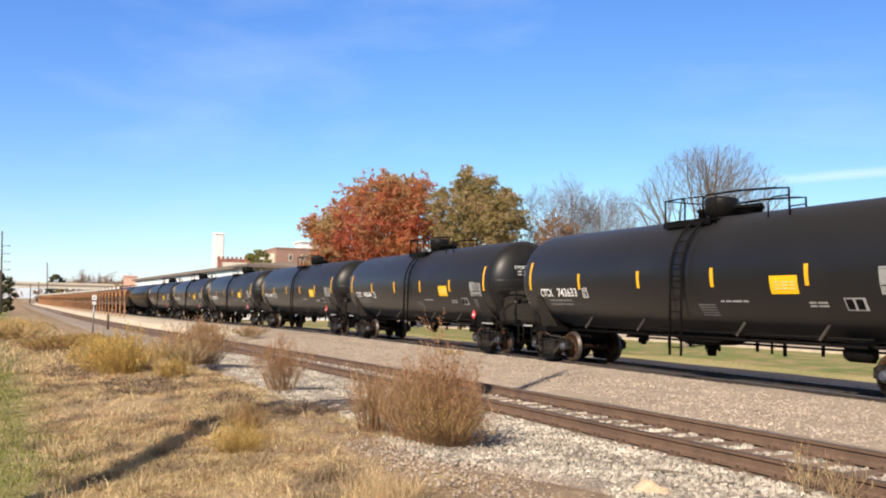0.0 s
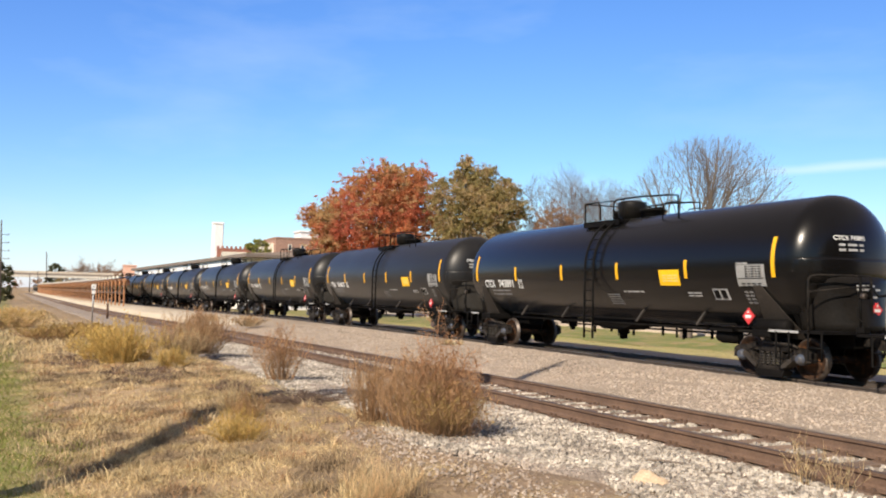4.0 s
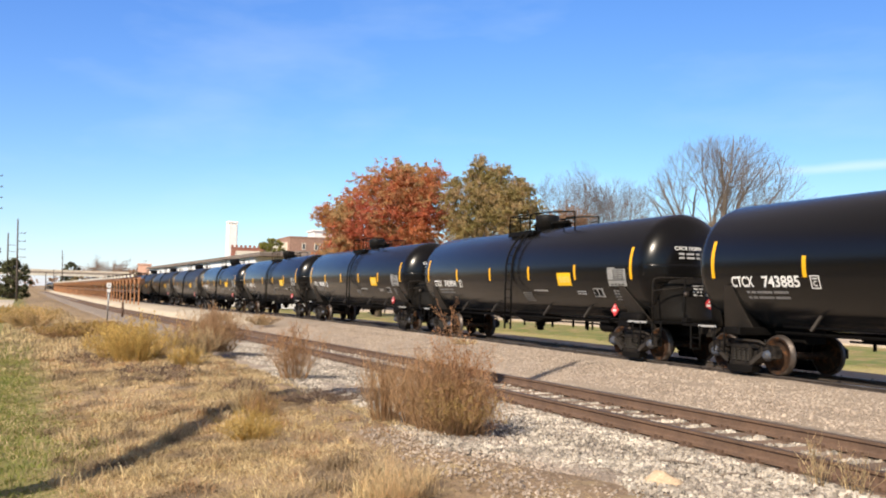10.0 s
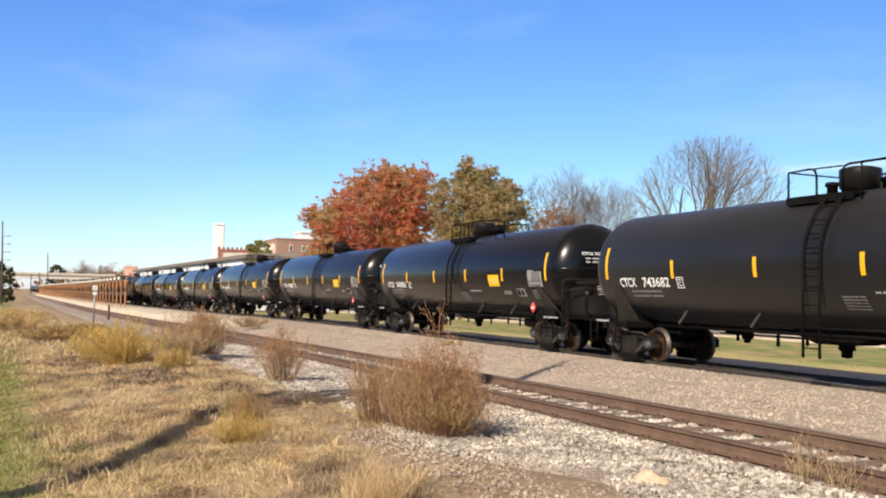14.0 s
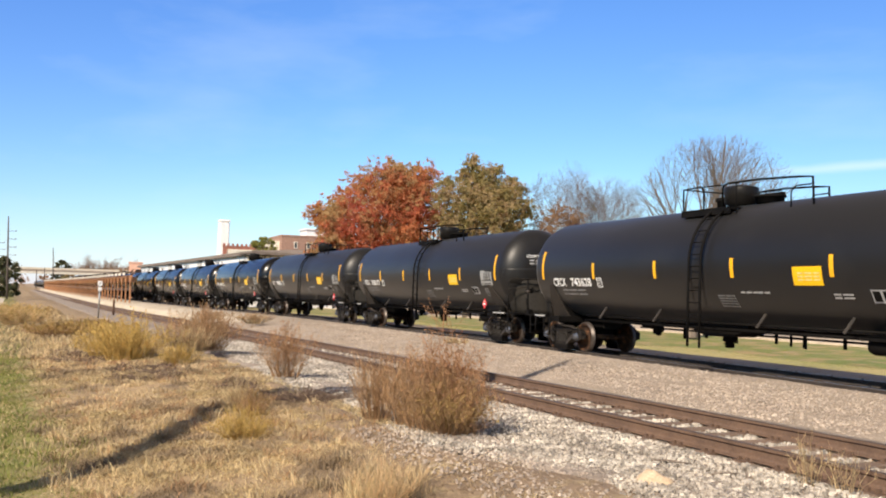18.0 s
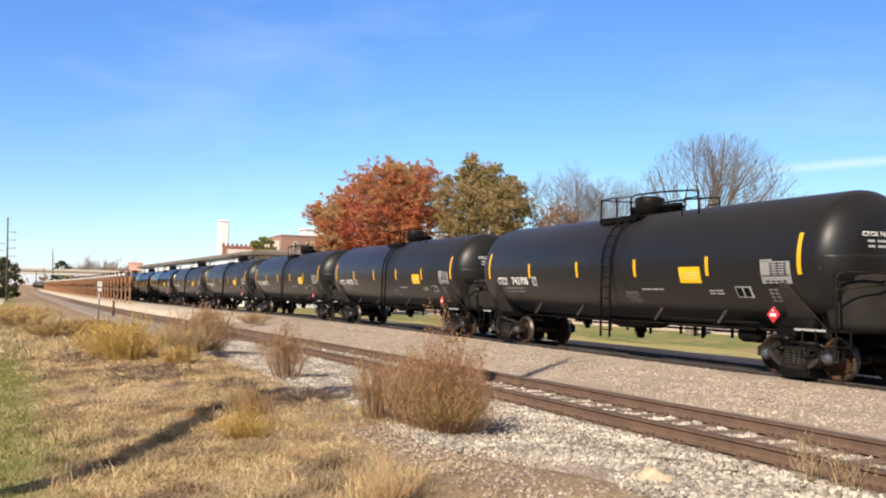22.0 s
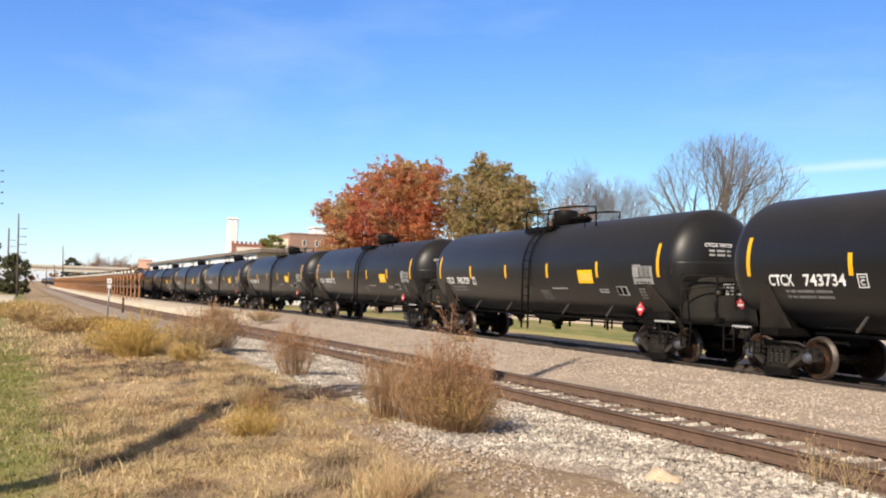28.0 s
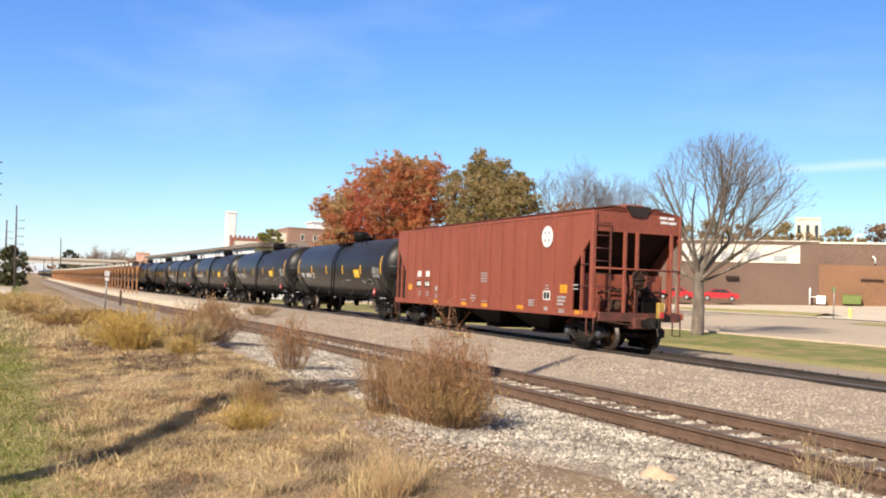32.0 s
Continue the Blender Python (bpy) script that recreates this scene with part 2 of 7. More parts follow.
M["rock"] = material("pale_ballast_stone", (0.49, 0.44, 0.37), (0.27, 0.235, 0.195), 0.85, scale=1.4, fine=60, bump=0.3, island=0.55)
M["rock_pink"] = material("tan_ballast_stone", (0.41, 0.34, 0.275), (0.31, 0.25, 0.20), 0.85, scale=1.2, fine=60, bump=0.3, island=0.35)
M["bed_pale"] = material("pale_gravel_bed", (0.37, 0.31, 0.255), (0.27, 0.22, 0.175), 0.9, scale=1.2, fine=22, bump=1.0, depth=0.05, third=(0.20, 0.155, 0.115))
M["bed_pink"] = material("tan_gravel_bed", (0.38, 0.305, 0.235), (0.31, 0.25, 0.19), 0.9, scale=0.6, fine=16, bump=0.8, depth=0.04, third=(0.31, 0.25, 0.195))
# oil-stained track gravel, darker still: the train's shadow is in its colour
M["oily"] = material("oil_shade_gravel", (0.065, 0.053, 0.042), (0.042, 0.035, 0.029), 0.9, scale=0.7, fine=16, bump=0.9, depth=0.04, third=(0.03, 0.025, 0.021), spec=0.15)
M["soil"] = material("dry_grass_ground", (0.40, 0.285, 0.16), (0.30, 0.21, 0.115), 0.95, scale=0.45, fine=14, bump=0.9, depth=0.04, third=(0.17, 0.125, 0.08), spot=(0.50, 0.66))
M["lawn"] = material("green_lawn", (0.125, 0.165, 0.035), (0.20, 0.205, 0.06), 0.95, scale=0.35, fine=45, bump=0.3, depth=0.04, third=(0.32, 0.235, 0.11), spot=(0.46, 0.62))
M["verge"] = material("dry_verge_grass", (0.40, 0.32, 0.14), (0.30, 0.28, 0.10), 0.95, scale=0.3, fine=10, bump=0.8, depth=0.04)
M["concrete"] = material("pale_concrete", (0.66, 0.575, 0.45), (0.58, 0.50, 0.39), 0.85, scale=0.15, fine=6, bump=0.1)
M["asphalt"] = material("worn_beige_grey_asphalt", (0.49, 0.40, 0.295), (0.43, 0.35, 0.26), 0.9, scale=0.12, fine=10, bump=0.2)
M["platform"] = material("sandy_platform", (0.53, 0.455, 0.345), (0.45, 0.38, 0.285), 0.9, scale=0.2, fine=8, bump=0.2)
M["brick"] = material("brown_brick", (0.165, 0.105, 0.076), (0.145, 0.092, 0.067), 0.85, scale=0.25, fine=9, bump=0.1)
M["brick_orange"] = material("orange_brown_brick", (0.245, 0.125, 0.068), (0.215, 0.11, 0.06), 0.85, scale=0.25, fine=9, bump=0.1)
M["brick_pale"] = material("pale_orange_brick", (0.78, 0.46, 0.33), (0.72, 0.42, 0.30), 0.85, scale=0.4, fine=6, bump=0.1)
M["brick_red"] = material("old_red_brick", (0.30, 0.12, 0.08), (0.25, 0.10, 0.07), 0.85, scale=0.6, fine=6, bump=0.2)
M["stucco"] = material("tan_pink_stucco", (0.31, 0.185, 0.135), (0.27, 0.16, 0.12), 0.85, scale=0.4, fine=6, bump=0.1)
M["cream"] = material("cream_wall", (0.72, 0.66, 0.55), (0.64, 0.59, 0.49), 0.8, scale=0.3, fine=6, bump=0.1)
M["offwhite"] = material("white_concrete_wall", (0.80, 0.79, 0.77), (0.74, 0.73, 0.71), 0.8, scale=0.2, fine=4, bump=0.1)
M["glass"] = material("dark_window_glass", (0.03, 0.035, 0.04), (0.05, 0.055, 0.06), 0.12, scale=0.5, fine=3, bump=0.0)
M["roof"] = material("brown_roofing", (0.21, 0.165, 0.135), (0.17, 0.135, 0.11), 0.9, scale=0.5, fine=8, bump=0.3)
M["timber"] = material("rust_brown_timber", (0.42, 0.20, 0.095), (0.34, 0.16, 0.075), 0.8, scale=1.2, stretch=(1, 1, 0.4), fine=18, bump=0.3, random_value=0.12)
M["timber_dark"] = material("dark_timber_beam", (0.12, 0.07, 0.045), (0.09, 0.052, 0.035), 0.85, scale=1.0, fine=18, bump=0.3)
M["pole"] = material("grey_brown_pole_timber", (0.12, 0.095, 0.08), (0.085, 0.068, 0.058), 0.9, scale=1, stretch=(4, 4, 0.4), fine=25, bump=0.3)
M["bark"] = material("grey_brown_bark", (0.23, 0.185, 0.145), (0.13, 0.10, 0.08), 0.9, scale=2.5, stretch=(2, 2, 0.5), fine=25, bump=0.7, depth=0.02)
M["twig"] = material("grey_twigs", (0.22, 0.175, 0.15), (0.16, 0.125, 0.105), 0.9, scale=2, fine=25, bump=0.0)
M["leaf_red"] = material("red_autumn_leaf", (0.56, 0.155, 0.09), (0.60, 0.255, 0.085), 0.7, scale=0.16, fine=3, bump=0, third=(0.52, 0.35, 0.16), spot=(0.47, 0.62), island=0.26, sheer=0.45)
M["leaf_olive"] = material("olive_autumn_leaf", (0.29, 0.24, 0.085), (0.38, 0.29, 0.12), 0.7, scale=0.35, fine=3, bump=0, third=(0.50, 0.35, 0.19), spot=(0.46, 0.62), island=0.30, sheer=0.42)
M["leaf_rust"] = material("rusty_bare_twig_leaf", (0.36, 0.22, 0.13), (0.30, 0.18, 0.11), 0.8, scale=0.5, fine=3, bump=0, island=0.3, sheer=0.3)
M["leaf_dark"] = material("dark_conifer_leaf", (0.075, 0.085, 0.035), (0.11, 0.105, 0.045), 0.75, scale=0.5, fine=3, bump=0, island=0.3, sheer=0.15)
M["leaf_yellow"] = material("yellow_green_leaf", (0.30, 0.26, 0.05), (0.20, 0.21, 0.05), 0.75, scale=0.5, fine=3, bump=0, island=0.3, sheer=0.25)
M["weed"] = material("dry_brown_weed", (0.49, 0.312, 0.168), (0.41, 0.245, 0.13), 0.9, scale=2, fine=20, bump=0, third=(0.62, 0.43, 0.25), island=0.35, sheer=0.32)
M["weed_olive"] = material("olive_weed_leaf", (0.46, 0.32, 0.11), (0.38, 0.26, 0.09), 0.9, scale=2, fine=20, bump=0, island=0.35, sheer=0.25)
M["weed_yellow"] = material("yellow_weed", (0.66, 0.465, 0.15), (0.54, 0.37, 0.12), 0.9, scale=2, fine=20, bump=0, island=0.35, sheer=0.3)
M["weed_red"] = material("rust_orange_weed", (0.47, 0.26, 0.135), (0.40, 0.205, 0.10), 0.9, scale=2, fine=20, bump=0, island=0.35, sheer=0.3)
M["straw"] = material("straw_grass_blade", (0.67, 0.52, 0.31), (0.52, 0.405, 0.215), 0.9, scale=0.45, fine=10, bump=0, third=(0.28, 0.205, 0.125), spot=(0.47, 0.62), island=0.42, sheer=0.25)
M["weed_dark"] = material("dark_brown_weed", (0.20, 0.14, 0.105), (0.15, 0.10, 0.08), 0.9, scale=2, fine=20, bump=0, third=(0.30, 0.21, 0.14), island=0.35, sheer=0.2)
M["straw_pale"] = material("pale_gold_straw", (0.80, 0.61, 0.36), (0.68, 0.50, 0.28), 0.9, scale=0.6, fine=10, bump=0, island=0.3, sheer=0.3)
M["green_blade"] = material("green_grass_blade", (0.17, 0.215, 0.045), (0.27, 0.27, 0.075), 0.9, scale=0.8, fine=10, bump=0, island=0.3, sheer=0.25)
M["car_red"] = material("red_car_paint", (0.50, 0.02, 0.03), (0.45, 0.018, 0.025), 0.3, scale=2, fine=10, bump=0, coat=0.5)
M["green_box"] = material("olive_green_dumpster", (0.16, 0.21, 0.05), (0.13, 0.17, 0.04), 0.6, scale=2, fine=20, bump=0.1)
M["hydrant"] = material("yellow_hydrant_paint", (0.70, 0.62, 0.22), (0.6, 0.52, 0.18), 0.6, scale=6, fine=20, bump=0.1)
M["marker"] = material("dirty_yellow_marker_paint", (0.46, 0.30, 0.06), (0.30, 0.19, 0.05), 0.6, scale=5, fine=30, bump=0.1)
M["steel"] = material("galvanised_steel", (0.40, 0.40, 0.40), (0.32, 0.32, 0.32), 0.45, 0.6, scale=4, fine=40, bump=0.05)
M["dirt"] = material("bare_grey_brown_soil", (0.30, 0.215, 0.135), (0.22, 0.155, 0.098), 0.95, scale=0.9, fine=18, bump=0.9, depth=0.03, third=(0.38, 0.29, 0.16))
M["dark"] = material("dark_recess", (0.02, 0.014, 0.012), (0.03, 0.02, 0.016), 0.9, scale=3, fine=20, bump=0.1)


def greened(m, colour, second):
    """Blends a patchy green into the ground where y is low, with a ragged edge."""
    n, l = m.node_tree.nodes, m.node_tree.links
    b = n["Principled BSDF"]
    was = b.inputs["Base Color"].links[0].from_socket
    co, sx, ns, mx, add, mp = (n.new("ShaderNode" + k) for k in ("TexCoord", "SeparateXYZ", "TexNoise", "Mix", "Math", "MapRange"))
    mx.data_type = "RGBA"
    l.new(co.outputs["Object"], sx.inputs[0])
    l.new(co.outputs["Object"], ns.inputs["Vector"])
    ns.inputs["Scale"].default_value, ns.inputs["Detail"].default_value, ns.inputs["Roughness"].default_value = 0.9, 8, 0.7
    add.operation = "MULTIPLY_ADD"
    l.new(ns.outputs["Fac"], add.inputs[0])
    add.inputs[1].default_value = 3.4
    l.new(sx.outputs["Y"], add.inputs[2])
    mp.inputs["From Min"].default_value, mp.inputs["From Max"].default_value = 2.65, 1.90
    l.new(add.outputs[0], mp.inputs["Value"])
    tint = n.new("ShaderNodeMix")
    tint.data_type = "RGBA"
    tint.inputs["A"].default_value, tint.inputs["B"].default_value = (*colour, 1), (*second, 1)
    n2 = n.new("ShaderNodeTexNoise")
    n2.inputs["Scale"].default_value, n2.inputs["Detail"].default_value = 3.0, 5
    l.new(co.outputs["Object"], n2.inputs["Vector"])
    l.new(n2.outputs["Fac"], tint.inputs["Factor"])
    l.new(mp.outputs["Result"], mx.inputs["Factor"])
    l.new(was, mx.inputs["A"])
    l.new(tint.outputs["Result"], mx.inputs["B"])
    l.new(mx.outputs["Result"], b.inputs["Base Color"])


greened(M["soil"], (0.14, 0.155, 0.04), (0.32, 0.26, 0.10))


# ---- mesh tools ----
class Shape:
    """Collects vertices and faces of one mesh."""

    def __init__(self):
        self.v, self.f, self.m, self.s = [], [], [], []
        self.slot, self.smooth = 0, False

    def face(self, *ids):
        self.f.append(ids)
        self.m.append(self.slot)
        self.s.append(self.smooth)

    def add(self, verts, faces):
        k = len(self.v)
        self.v += [tuple(p) for p in verts]
        for q in faces:
            self.face(*[k + i for i in q])
        return self

    def box(self, x0, y0, z0, x1, y1, z1, turn=None, at=None, bevel=0.0):
        c = ((x0 + x1) / 2, (y0 + y1) / 2, (z0 + z1) / 2)
        e = bevel
        if e:
            pts, faces = [], []
            hx, hy, hz = abs(x1 - x0) / 2, abs(y1 - y0) / 2, abs(z1 - z0) / 2
            e = min(e, hx * 0.9, hy * 0.9, hz * 0.9)
            ring = [(-hx + e, -hy), (hx - e, -hy), (hx, -hy + e), (hx, hy - e), (hx - e, hy), (-hx + e, hy), (-hx, hy - e), (-hx, -hy + e)]
            for z, k in ((-hz, 1), (-hz + e, 0), (hz - e, 0), (hz, 1)):
                for a, b in ring:
                    f = 1 - e / max(abs(a), abs(b)) if k else 1
                    pts.append((c[0] + a * f, c[1] + b * f, c[2] + z))
            for i in range(3):
                for j in range(8):
                    faces.append((i * 8 + j, i * 8 + (j + 1) % 8, i * 8 + 8 + (j + 1) % 8, i * 8 + 8 + j))
            faces += [tuple(range(7, -1, -1)), tuple(range(24, 32))]
        else:
            pts = [(x, y, z) for z in (z0, z1) for x, y in ((x0, y0), (x1, y0), (x1, y1), (x0, y1))]
            faces = [(3, 2, 1, 0), (4, 5, 6, 7), (0, 1, 5, 4), (1, 2, 6, 5), (2, 3, 7, 6), (3, 0, 4, 7)]
        if turn is not None:
            pts = [turn @ Vector(p) for p in pts]
        return self.add(pts, faces)

    def tube(self, pts, r, n=8, r1=None, caps=True, closed=False):
        """A round bar along a line of points, radius r tapering to r1."""
        pts = [Vector(p) for p in pts]
        m = len(pts)
        k0 = len(self.v)
        was, self.smooth = self.smooth, True
        up = None
        for i, p in enumerate(pts):
            d = (pts[min(i + 1, m - 1)] - pts[max(i - 1, 0)])
            d = d.normalized() if d.length else Vector((0, 0, 1))
            if up is None:
                up = d.orthogonal().normalized()
            up = (up - d * up.dot(d))
            up = up.normalized() if up.length > 1e-6 else d.orthogonal().normalized()
            side = d.cross(up)
            rr = r if r1 is None else r + (r1 - r) * i / max(m - 1, 1)
            for j in range(n):
                a = 2 * math.pi * j / n
                self.v.append(tuple(p + (up * math.cos(a) + side * math.sin(a)) * rr))
        for i in range(m - 1):
            for j in range(n):
                self.face(k0 + i * n + j, k0 + i * n + (j + 1) % n, k0 + (i + 1) * n + (j + 1) % n, k0 + (i + 1) * n + j)
        self.smooth = was
        if caps:
            self.face(*[k0 + j for j in range(n - 1, -1, -1)])
            self.face(*[k0 + (m - 1) * n + j for j in range(n)])
        return self

    def lathe(self, profile, axis="x", at=(0, 0, 0), n=24, smooth=True):
        """Turns (along, radius) pairs round an axis."""
        k0 = len(self.v)
        was, self.smooth = self.smooth, smooth
        for a, r in profile:
            for j in range(n):
                t = 2 * math.pi * j / n
                c, s = r * math.cos(t), r * math.sin(t)
                p = {"x": (a, c, s), "y": (s, a, c), "z": (c, s, a)}[axis]
                self.v.append((p[0] + at[0], p[1] + at[1], p[2] + at[2]))
        for i in range(len(profile) - 1):
            for j in range(n):
                self.face(k0 + i * n + j, k0 + i * n + (j + 1) % n, k0 + (i + 1) * n + (j + 1) % n, k0 + (i + 1) * n + j)
        self.smooth = was
        self.face(*[k0 + j for j in range(n - 1, -1, -1)])
        self.face(*[k0 + (len(profile) - 1) * n + j for j in range(n)])
        return self

    def prism(self, outline, y0, y1, plane="xz"):
        """An outline in a plane, drawn out from y0 to y1 along the third axis."""
        n = len(outline)
        put = {"xz": lambda a, b, c: (a, c, b), "yz": lambda a, b, c: (c, a, b), "xy": lambda a, b, c: (a, b, c)}[plane]
        pts = [put(a, b, y0) for a, b in outline] + [put(a, b, y1) for a, b in outline]
        faces = [tuple(range(n - 1, -1, -1)), tuple(range(n, 2 * n))] + [(i, (i + 1) % n, n + (i + 1) % n, n + i) for i in range(n)]
        return self.add(pts, faces)

    def mesh(self, name, *mats):
        me = bpy.data.meshes.new(name)
        me.from_pydata(self.v, [], self.f)
        for m in mats:
            me.materials.append(m)
        if len(mats) > 1:
            me.polygons.foreach_set("material_index", self.m)
        me.polygons.foreach_set("use_smooth", self.s)
        bm = bmesh.new()
        bm.from_mesh(me)
        bmesh.ops.recalc_face_normals(bm, faces=bm.faces)
        bm.to_mesh(me)
        bm.free()
        return me


def raw_mesh(name, verts, faces, mat, smooth=False):
    """A large mesh from arrays, with faces all of one size."""
    verts, faces = np.asarray(verts, np.float32), np.asarray(faces, np.int32)
    me = bpy.data.meshes.new(name)
    k = faces.shape[1]
    me.vertices.add(len(verts))
    me.vertices.foreach_set("co", verts.ravel())
    me.loops.add(faces.size)
    me.loops.foreach_set("vertex_index", faces.ravel())
    me.polygons.add(len(faces))
    me.polygons.foreach_set("loop_start", np.arange(0, faces.size, k, dtype=np.int32))
    me.polygons.foreach_set("use_smooth", np.full(len(faces), smooth))
    me.update(calc_edges=True)
    me.validate()
    me.materials.append(mat)
    return me


def part(name, shape, mat, parent, label="", at=None):
    """Links a shape as one mesh under a thing or a part."""
    data = shape if isinstance(shape, bpy.types.Mesh) else shape.mesh(name, *(mat if isinstance(mat, (tuple, list)) else (mat,)))
    ob = new(name, data)
    ob.parent = parent
    if at is not None:
        ob.matrix_basis = at
    if label:
        tagged(ob, label)
    return ob


def thing(name, label, category, at=None, group="", kind=""):
    ob = new(name)
    ob.empty_display_size = 0.3
    if at is not None:
        ob.matrix_basis = at
    return tagged(ob, label, category, group, kind)


def solid(name, shape, mat, label="", category="", kind="", group="", at=None):
    data = shape if isinstance(shape, bpy.types.Mesh) else shape.mesh(name, *(mat if isinstance(mat, (tuple, list)) else (mat,)))
    ob = new(name, data)
    if at is not None:
        ob.matrix_basis = at
    return tagged(ob, label, category, group, kind)


# ---- the line of the tracks ----
D, BEND, BEND_FROM = 17.66, 0.000985, -60.0      # main track: lateral distance, curvature, where the bend begins
SIDING_OFF, SIDING_Z = -8.17, 0.10               # siding: across from the main track, height of its rails abreast of x = -10


def on_line(s):
    """Centre of the main track at s metres along it, and the turn of the track there in radians."""
    u = max(s - BEND_FROM, 0.0)
    return s - BEND * BEND * u ** 3 / 6, D - BEND * u * u / 2, BEND * u


def fall(s):
    """Rail height: level near by, dipping a little far along."""
    u = max(-60.0 - s, 0.0)
    return -0.55 * (1 - math.exp(-u / 60.0)) if u else 0.0


def sag(s):
    """The siding's dip away from the camera."""
    return 0.0103 * (max(s, -58.0) + 10.0)


def main_point(s, off, z):
    """A point beside the main track: off metres away from the camera's side, z above the rail."""
    x, y, a = on_line(s)
    return x + off * math.sin(a), y + off * math.cos(a), z + fall(s)


def siding_point(s, off, z):
    """A point beside the siding, z above the height of its rails abreast of x = -10."""
    return main_point(s, SIDING_OFF + off, z + sag(s))


def land(x, y):
    """Height of the ground."""
    z = -0.30 + 0.30 * min(max((y - 0.4) / 4.2, 0.0), 1.0) ** 0.9
    if y > 4.6:
        z = -0.35 * min((y - 4.6) / 12.0, 1.0)
    if y > 24:
        z += 0.0215 * min(y - 24, 68)
    if y > 58:
        z += 0.0145 * min(y - 58, 34)
    if x < -60:
        z += fall(x) * (min(1, (y + 8) / 16) if y > -8 else 0) * 0.9
    return z


# ---- ground ----
def ground_sheet():
    xs = sorted({*np.linspace(-60, 60, 81), *(-60 - 8 * k for k in range(1, 40)), -420, -500, -700, -1000, -1600, -3500, 80, 120, 200, 400, 1000, 3500})
    ys = sorted({*np.linspace(-12, 30, 43), *np.arange(32, 100, 4.0), 110, 140, 200, 400, 1000, 3500, -16, -25, -60, -200, -800, -3500})
    v = []
    for y in ys:
        for x in xs:
            bump = 0.05 * noise.noise((x * 0.35, y * 0.35, 0)) + 0.03 * noise.noise((x * 1.1, y * 1.1, 3)) if -50 < x < 20 and y < 5 else 0
            v.append((x, y, land(x, y) + bump - (0.55 if 5.9 < y < 20.5 and x > -450 else 0.14 - 0.8 * min(sag(x), 0) if 4.9 < y < 5.9 else 0.05 if y > 5 else 0)))
    n = len(xs)
    f = [(j * n + i, j * n + i + 1, (j + 1) * n + i + 1, (j + 1) * n + i) for j in range(len(ys) - 1) for i in range(n - 1)]
    tagged(new("ground", raw_mesh("ground", v, f, M["soil"], True)), "dry tan grass ground with bare patches", "ground", kind="structure")


def strip(name, rows, mat, label, kind="structure", category="ground"):
    """A ribbon of ground: rows of points across, joined along. Thick enough to have an edge."""
    k = len(rows[0])
    v = [p for r in rows for p in r]
    f = [(j * k + i, (j + 1) * k + i, (j + 1) * k + i + 1, j * k + i + 1) for j in range(len(rows) - 1) for i in range(k - 1)]
    return tagged(new(name, raw_mesh(name, v, f, mat, True)), label, category, kind=kind)


ground_sheet()
S_ALL = [*np.arange(-60, 31, 1.5), *np.arange(-66, -200, -6.0), *np.arange(-210, -900, -30.0)]
S_ALL = sorted(float(s) for s in S_ALL)


def wobble(x, y, a=0.03):
    return a * noise.noise((x * 1.7, y * 1.7, 7))


strip("bare_soil", [[(x, y0 - w * k, land(x, y0 - w * k) + 0.03 - (0.05 if k in (0, 1) else 0) + 0.02 * noise.noise((x * 2, k * 3, 1))) for k in (0, 0.15, 0.4, 0.65, 0.9, 1)]
      for x in np.arange(-16, 3, 0.5) for y0 in [4.40 + 0.95 * min(max((x + 8.4) / 2.0, 0.0), 1.0)] for w in [y0 - 4.15 + 1.1 * min(max((x + 15) / 8, 0), 1) + 0.3 * noise.noise((x * 0.6, 2, 2))]], M["dirt"], "bare grey-brown soil between grass and ballast", category="soil")
# tan ballast under and between the tracks
BED = ((-7.0, -0.32), (-6.6, -0.19), (-6.1, -0.10), (-5.3, -0.08), (-4.3, -0.10), (-3.4, -0.13), (-2.2, -0.12), (-1.4, -0.09), (-0.9, -0.085), (-0.72, -0.12), (-0.6, -0.20), (0, -0.21), (0.6, -0.20), (1.5, -0.18), (2.3, -0.19),
       (3.4, -0.19), (4.6, -0.21), (5.4, -0.30), (6.2, -0.46))


def bed_height(s, o):
    """The ballast's surface o metres across the main track; it dips to meet the siding."""
    dip = min(max((-3.0 - o) / 3.0, 0.0), 1.0)
    return float(np.interp(o, [a for a, b in BED], [b for a, b in BED])) + dip * sag(s)


strip("ballast_bed", [[main_point(s, o, bed_height(s, o) + wobble(s, o)) for o, z in BED] for s in S_ALL], M["bed_pink"], "tan gravel ballast between the two tracks")
strip("oily_ballast", [[main_point(s, o, z + wobble(s, o, 0.015)) for o, z in ((-0.66, -0.21), (-0.55, -0.185), (0, -0.19), (0.6, -0.185), (1.5, -0.15), (2.2, -0.16), (2.7, -0.23))] for s in S_ALL],
      M["oily"], "dark main-track ballast, oil stain and train shadow in its colour")
def near_edge(s):
    """The pale ballast spills wider towards the near end of the siding."""
    u = min(max((s + 15.0) / 5.0, 0.0), 1.0)
    v = min(max((s + 8.4) / 2.0, 0.0), 1.0)
    return 0.93 + 0.07 * u - 0.23 * v * v * (3 - 2 * v) + 0.03 * math.sin(s * 1.9) + 0.02 * math.sin(s * 4.3)


